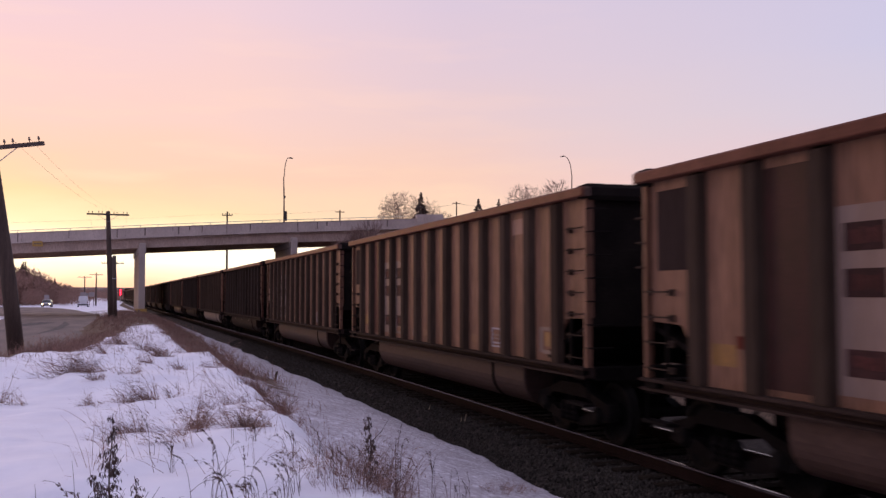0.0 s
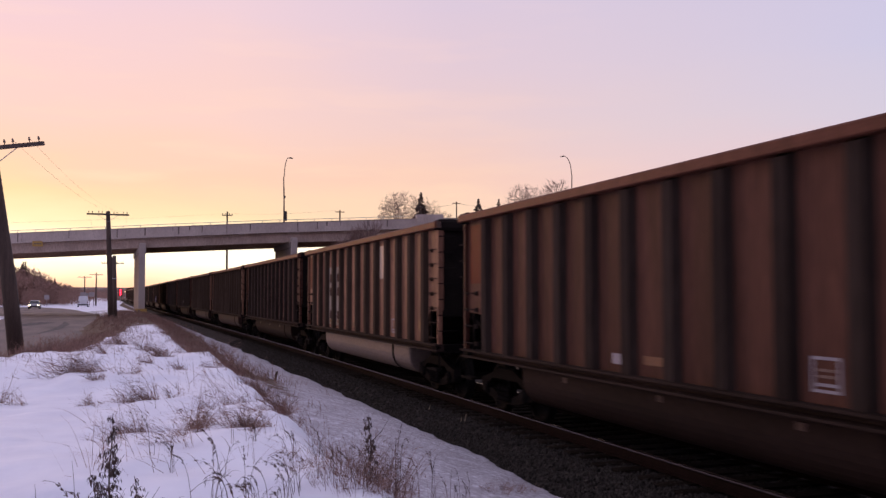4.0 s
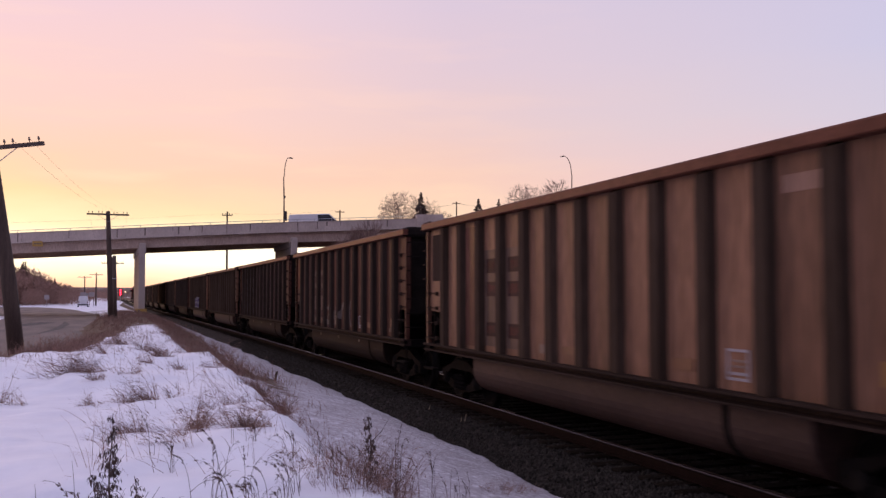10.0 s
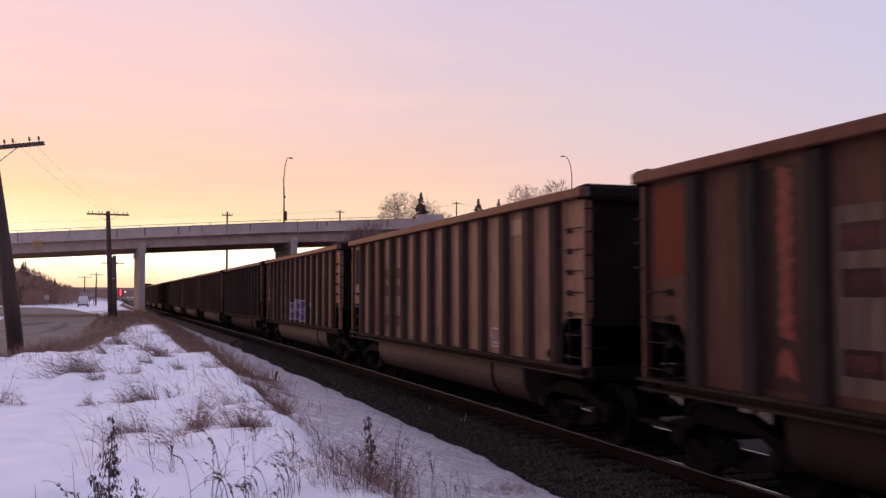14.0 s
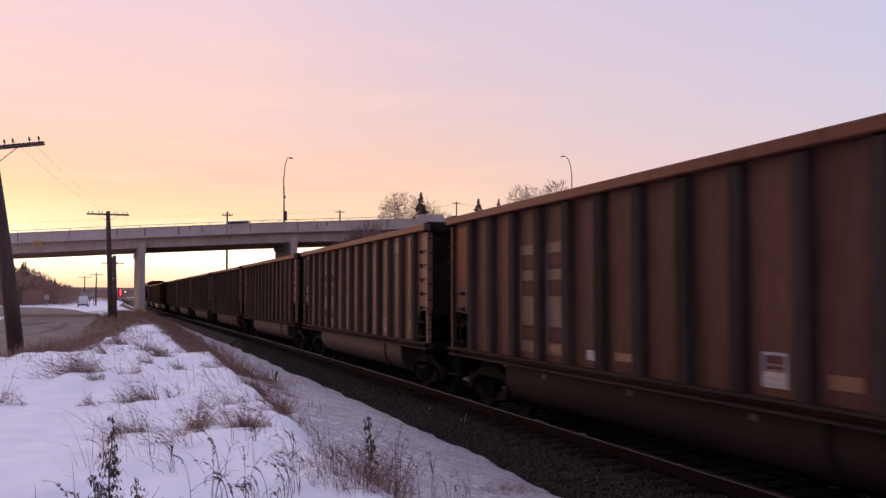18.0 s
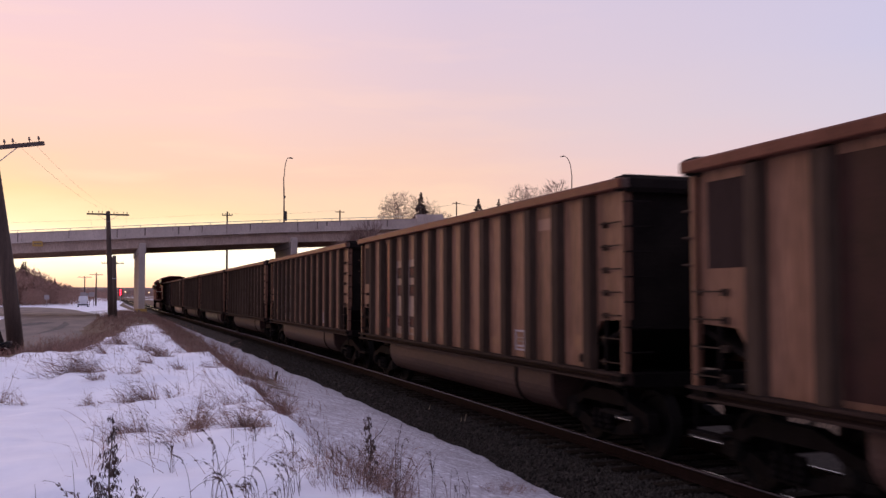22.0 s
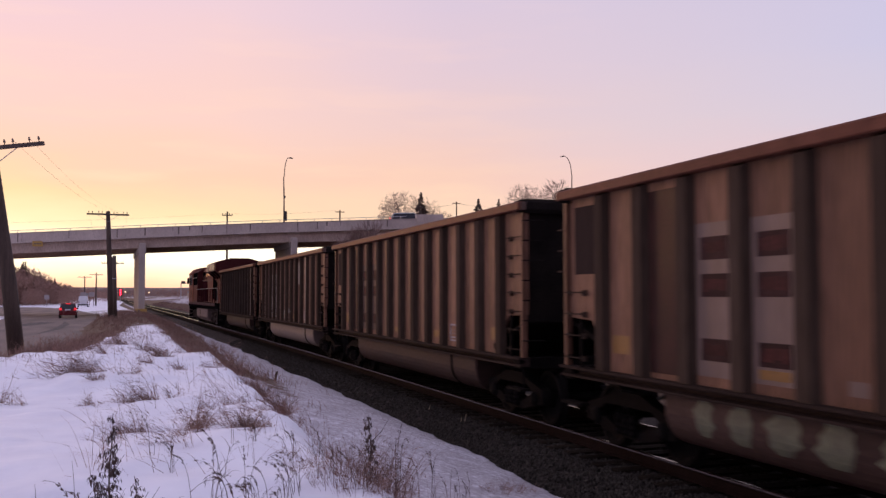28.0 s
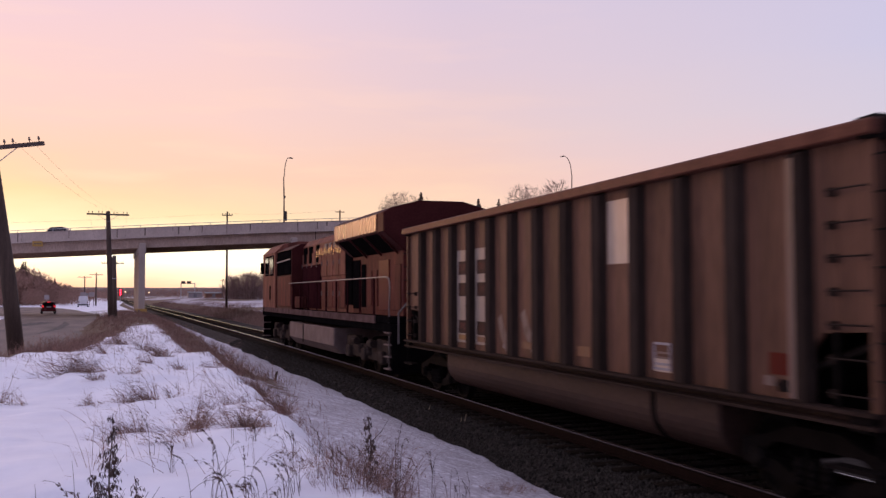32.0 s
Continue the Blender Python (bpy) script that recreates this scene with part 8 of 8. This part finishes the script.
for x, y, w, d, h, mt, lab in ((22.6, 366, 5.0, 5, 1.9, M_SHED, "low pale shed far across the snowy field"), (29.5, 368, 6.0, 5, 1.8, M_SHED_RUST, "low rust-brown shed far across the snowy field"), (38.0, 372, 7.0, 5, 1.7, M_SHED, "long low pale shed across the field"), (-15.0, 330, 3.0, 3, 2.6, M_SHED, "small pale trackside hut"), (48, 390, 7.0, 5, 1.8, M_ROOF, "grey low shed across the field")):
    b = thing("shed", Matrix.Translation((x, y, ground_z(x, y) - 0.1)), lab, "building", "far sheds")
    part("wall", Geo().box(-w / 2, w / 2, -d / 2, d / 2, 0, h), mt, b)
    part("roof", Geo().extrude([(-d / 2 - 0.3, h + 0.01), (d / 2 + 0.3, h + 0.01), (0, h + 0.6)], -w / 2 - 0.2, w / 2 + 0.2, "x"), M_ROOF, b)
    part("door", Geo().box(-0.6, 0.6, -d / 2 - 0.05, -d / 2 - 0.005, 0, 1.6), M_ROOF, b)
gan = thing("sign_gantry", Matrix.Translation((19.8, 366, 0.4)), "grey sign gantry over a far road", "gantry")
for x in (-2.2, 2.8):
    part("post", Geo().tube([(x, 0, -0.5), (x, 0, 6.3)], 0.16, 8), M_GALV, gan)
part("beam", Geo().tube([(-2.2, 0, 6.3), (2.8, 0, 6.1)], 0.12, 8), M_GALV, gan)
for x in (-1.4, 0.7):
    part("sign_panel", Geo().box(x - 0.75, x + 0.75, -0.2, -0.1, 6.0, 7.0, 0.03), M_DARKCAR, gan, "dark blank sign panel")
for x, y, h in ((33.5, 375, 7.0), (-27, 230, 6.0), (44, 360, 8.0)):
    q = thing("utility_pole", Matrix.Translation((x, y, ground_z(x, y))), "slim distant utility pole with a short crossarm", "utility pole", "distant poles")
    part("shaft", Geo().tube([(0, 0, -0.3), (0, 0, h)], [0.14, 0.1], 6), M_POLE, q)
    part("crossarm", Geo().box(-0.8, 0.8, -0.05, 0.05, h - 0.4, h - 0.28), M_CROSSARM, q)
for x, y, w, h in ((-10.3, 228, 1.2, 1.0), (-8.6, 230, 1.2, 1.0)):
    q = thing("roadside_sign", Matrix.Translation((x, y, ground_z(x, y) - 0.05)), "pale blank roadside sign board on posts", "sign", "roadside boards")
    part("board", Geo().box(-w / 2, w / 2, -0.04, 0.04, 2.2, 2.2 + h, 0.01), M_SHED, q)
    for s in (-1, 1):
        part("post", Geo().box(s * w * 0.35 - 0.05, s * w * 0.35 + 0.05, 0.05, 0.13, -0.2, 2.2 + h), M_POLE, q)
for x, y, mt in ((-17.6, 224, M_SHED), (-26.5, 214, M_SIGN_Y)):
    q = thing("roadside_sign", Matrix.Translation((x, y, ground_z(x, y) - 0.05)), "small roadside sign on a thin post" if mt is M_SHED else "small yellow roadside sign on a thin post", "sign")
    part("board", Geo().box(-0.5, 0.5, -0.03, 0.03, 1.6, 2.6, 0.01), mt, q)
    part("post", Geo().tube([(0, 0.06, -0.2), (0, 0.06, 2.5)], 0.04, 6), M_GALV, q)
bar = thing("pier_barrier", Matrix.Translation((1.05, 111.9, ground_z(1.05, 111.9))), "faded yellow barrier block at the pier's foot", "barrier")
part("block", Geo().box(-0.62, 0.62, -0.35, 0.25, -0.2, 0.5, 0.06), M_SIGN_Y, bar)
part("stripe", Geo().box(-0.35, -0.1, -0.356, -0.34, 0.0, 0.42), M_STAIN_SHADE, bar, "dark stripe")
for x, y, z in ((-2.4, 420, 3.6), (6.8, 400, 3.2), (-5.4, 430, 3.0)):
    q = thing("distant_lamp", Matrix.Translation((x, y, -0.2)), "small warm lamp on a far post", "lamp", "far lamps")
    part("post", Geo().tube([(0, 0, -0.2), (0, 0, z)], 0.06, 6), M_GALV, q)
    part("globe", Geo().lathe([(z, 0.1), (z + 0.12, 0.24), (z + 0.36, 0.24), (z + 0.46, 0.1)], "z", 10), L_FAR, q)

# wheelsets under every car
WHEELS = []
for car in GONDOLAS.values():
    WHEELS += wheelsets(car, [(-TRUCKS - 0.89, -TRUCKS + 0.89), (TRUCKS - 0.89, TRUCKS + 0.89)])
WHEELS += wheelsets(LOCO, [(1.55, 3.4, 5.25), (15.55, 17.4, 19.25)])

# ties, the pieces of the track
TIE_MESH = Geo().box(-1.29, 1.29, -0.115, 0.115, -0.34, -0.174, 0.012).mesh("tie", M_TIE)
n_tie = 0
far = Geo()
s = -30.0
rng = random.Random(77)
while s < 420:
    p, a = track(s + rng.uniform(-0.03, 0.03))
    m = Matrix.Translation(p) @ Matrix.Rotation(a + rng.uniform(-0.012, 0.012), 4, "Z")
    if 5 < s < 150 and n_tie < 290:
        n_tie += 1
        part("tie", TIE_MESH, None, TRACK_LINE, at=m @ Matrix.Translation((rng.uniform(-0.04, 0.04), 0, rng.uniform(-0.012, 0.0))))
    else:
        far.add([m @ Vector(v) for v in ((-1.29, -0.115, -0.34), (1.29, -0.115, -0.34), (1.29, 0.115, -0.34), (-1.29, 0.115, -0.34), (-1.29, -0.115, -0.174), (1.29, -0.115, -0.174), (1.29, 0.115, -0.174), (-1.29, 0.115, -0.174))], [(4, 5, 6, 7), (0, 1, 5, 4), (1, 2, 6, 5), (2, 3, 7, 6), (3, 0, 4, 7)])
    s += 0.52
tagged(part("far_ties", far, M_TIE, TRACK_LINE), kind="stuff")


# ---- motion of things ----
def motions():
    ts = [float(t) for t in range(0, 33)]
    for k, car in GONDOLAS.items():
        walk(car, [(t, on_track(CAR_NEAR + k * PITCH_CAR - travelled(t) + HALF, TRUCKS)) for t in ts])
    rows = []
    for t in ts:
        s = CAR_NEAR + 21 * PITCH_CAR - travelled(t)
        rows.append((t, on_track(s + 10.4, 7.0) @ Matrix.Translation((0, -10.4, 0))))
    walk(LOCO, rows)
    # the wheels roll; alike wheelsets share their keys
    lead = {}
    for w in WHEELS:
        y = round(w.location.y, 3)
        if y not in lead:
            lead[y] = w
            walk(w, [(i / 15, Matrix.Translation((0, y, 0.457)) @ Matrix.Rotation(travelled(i / 15) / 0.457, 4, "X")) for i in range(481)])
        else:
            w.rotation_mode = "QUATERNION"
            keys = w.animation_data_create()
            keys.action = lead[y].animation_data.action
            keys.action_slot = lead[y].animation_data.action_slot
    # traffic on the overpass: steady speed before and after the stretch in view
    for i, (v, lane, seen) in enumerate(OVER):
        (ta, xa), (tb, xb) = seen[0], seen[-1]
        speed = (xb - xa) / (tb - ta)
        way = 1 if speed > 0 else -1
        far_start, far_end = -way * (128 + 7 * i), way * (128 + 7 * i)
        rows = []
        t0 = ta - (xa - far_start) / speed
        t1 = tb + (far_end - xb) / speed
        if t0 > 0:
            rows += [(0.0, far_start), (t0, far_start)]
        else:
            rows += [(0.0, xa - speed * ta)]
            t0 = 0.0
        for j in range(1, 5):
            rows.append((t0 + (ta - t0) * j / 5, xa - speed * (ta - t0 - (ta - t0) * j / 5)))
        rows += seen
        if t1 < 32:
            rows += [(tb + (t1 - tb) * j / 5, xb + speed * (t1 - tb) * j / 5) for j in range(1, 6)] + [(32.0, far_end)]
        elif tb < 32:
            rows += [(tb + (32 - tb) * j / 3, xb + speed * (32 - tb) * j / 3) for j in range(1, 4)]
        walk(v, [(t, over_pose(x, lane, way)) for t, x in rows])
    # the red SUV on the road beside the berm
    suv = [(0.0, -8.6, -190.0), (10.0, -8.6, -80.0), (18.0, -7.6, -12.0), (20.0, -6.6, 5.0), (21.0, -5.2, 15.5), (22.0, -4.2, 28.5), (22.5, -4.0, 36.5), (23.0, -4.0, 44.5), (23.5, -4.1, 51.8), (24.0, -4.15, 58.4), (24.5, -4.25, 65.6), (25.0, -4.45, 73.0), (25.5, -4.8, 80.2), (26.5, -5.4, 92.5), (27.5, -5.95, 102.2), (28.0, -6.25, 106.4), (29.0, -6.85, 113.4), (30.0, -7.75, 120.0), (31.0, -8.95, 126.6), (32.0, -10.2, 132.4)]
    walk(SUV, headed(suv))
    car = [(0.0, -16.1, 206.0), (1.0, -16.2, 200.5), (2.0, -16.3, 194.5), (3.0, -16.2, 187.0), (3.5, -16.0, 182.6), (4.5, -15.8, 173.0), (5.5, -15.5, 163.4), (6.0, -15.4, 158.1), (6.5, -15.3, 153.0), (7.0, -15.3, 148.4), (8.0, -15.9, 140.4), (9.0, -16.4, 133.0), (12.0, -16.8, 112.0), (18.0, -16.8, 70.0), (25.0, -16.8, 5.0), (32.0, -16.8, -70.0)]
    walk(ONCOMING, headed(car))


def headed(places):
    """Poses on the road for rows of (t, x, y), each turned the way it drives."""
    rows = []
    for i, (t, x, y) in enumerate(places):
        a, b = places[max(i - 1, 0)], places[min(i + 1, len(places) - 1)]
        turn = math.atan2(-(b[1] - a[1]), b[2] - a[2])
        turn *= 0.5 if abs(turn) < 0.6 else 1.0
        rows.append((t, Matrix.Translation((x, y, -0.17)) @ Matrix.Rotation(turn, 4, "Z")))
    return rows


motions()
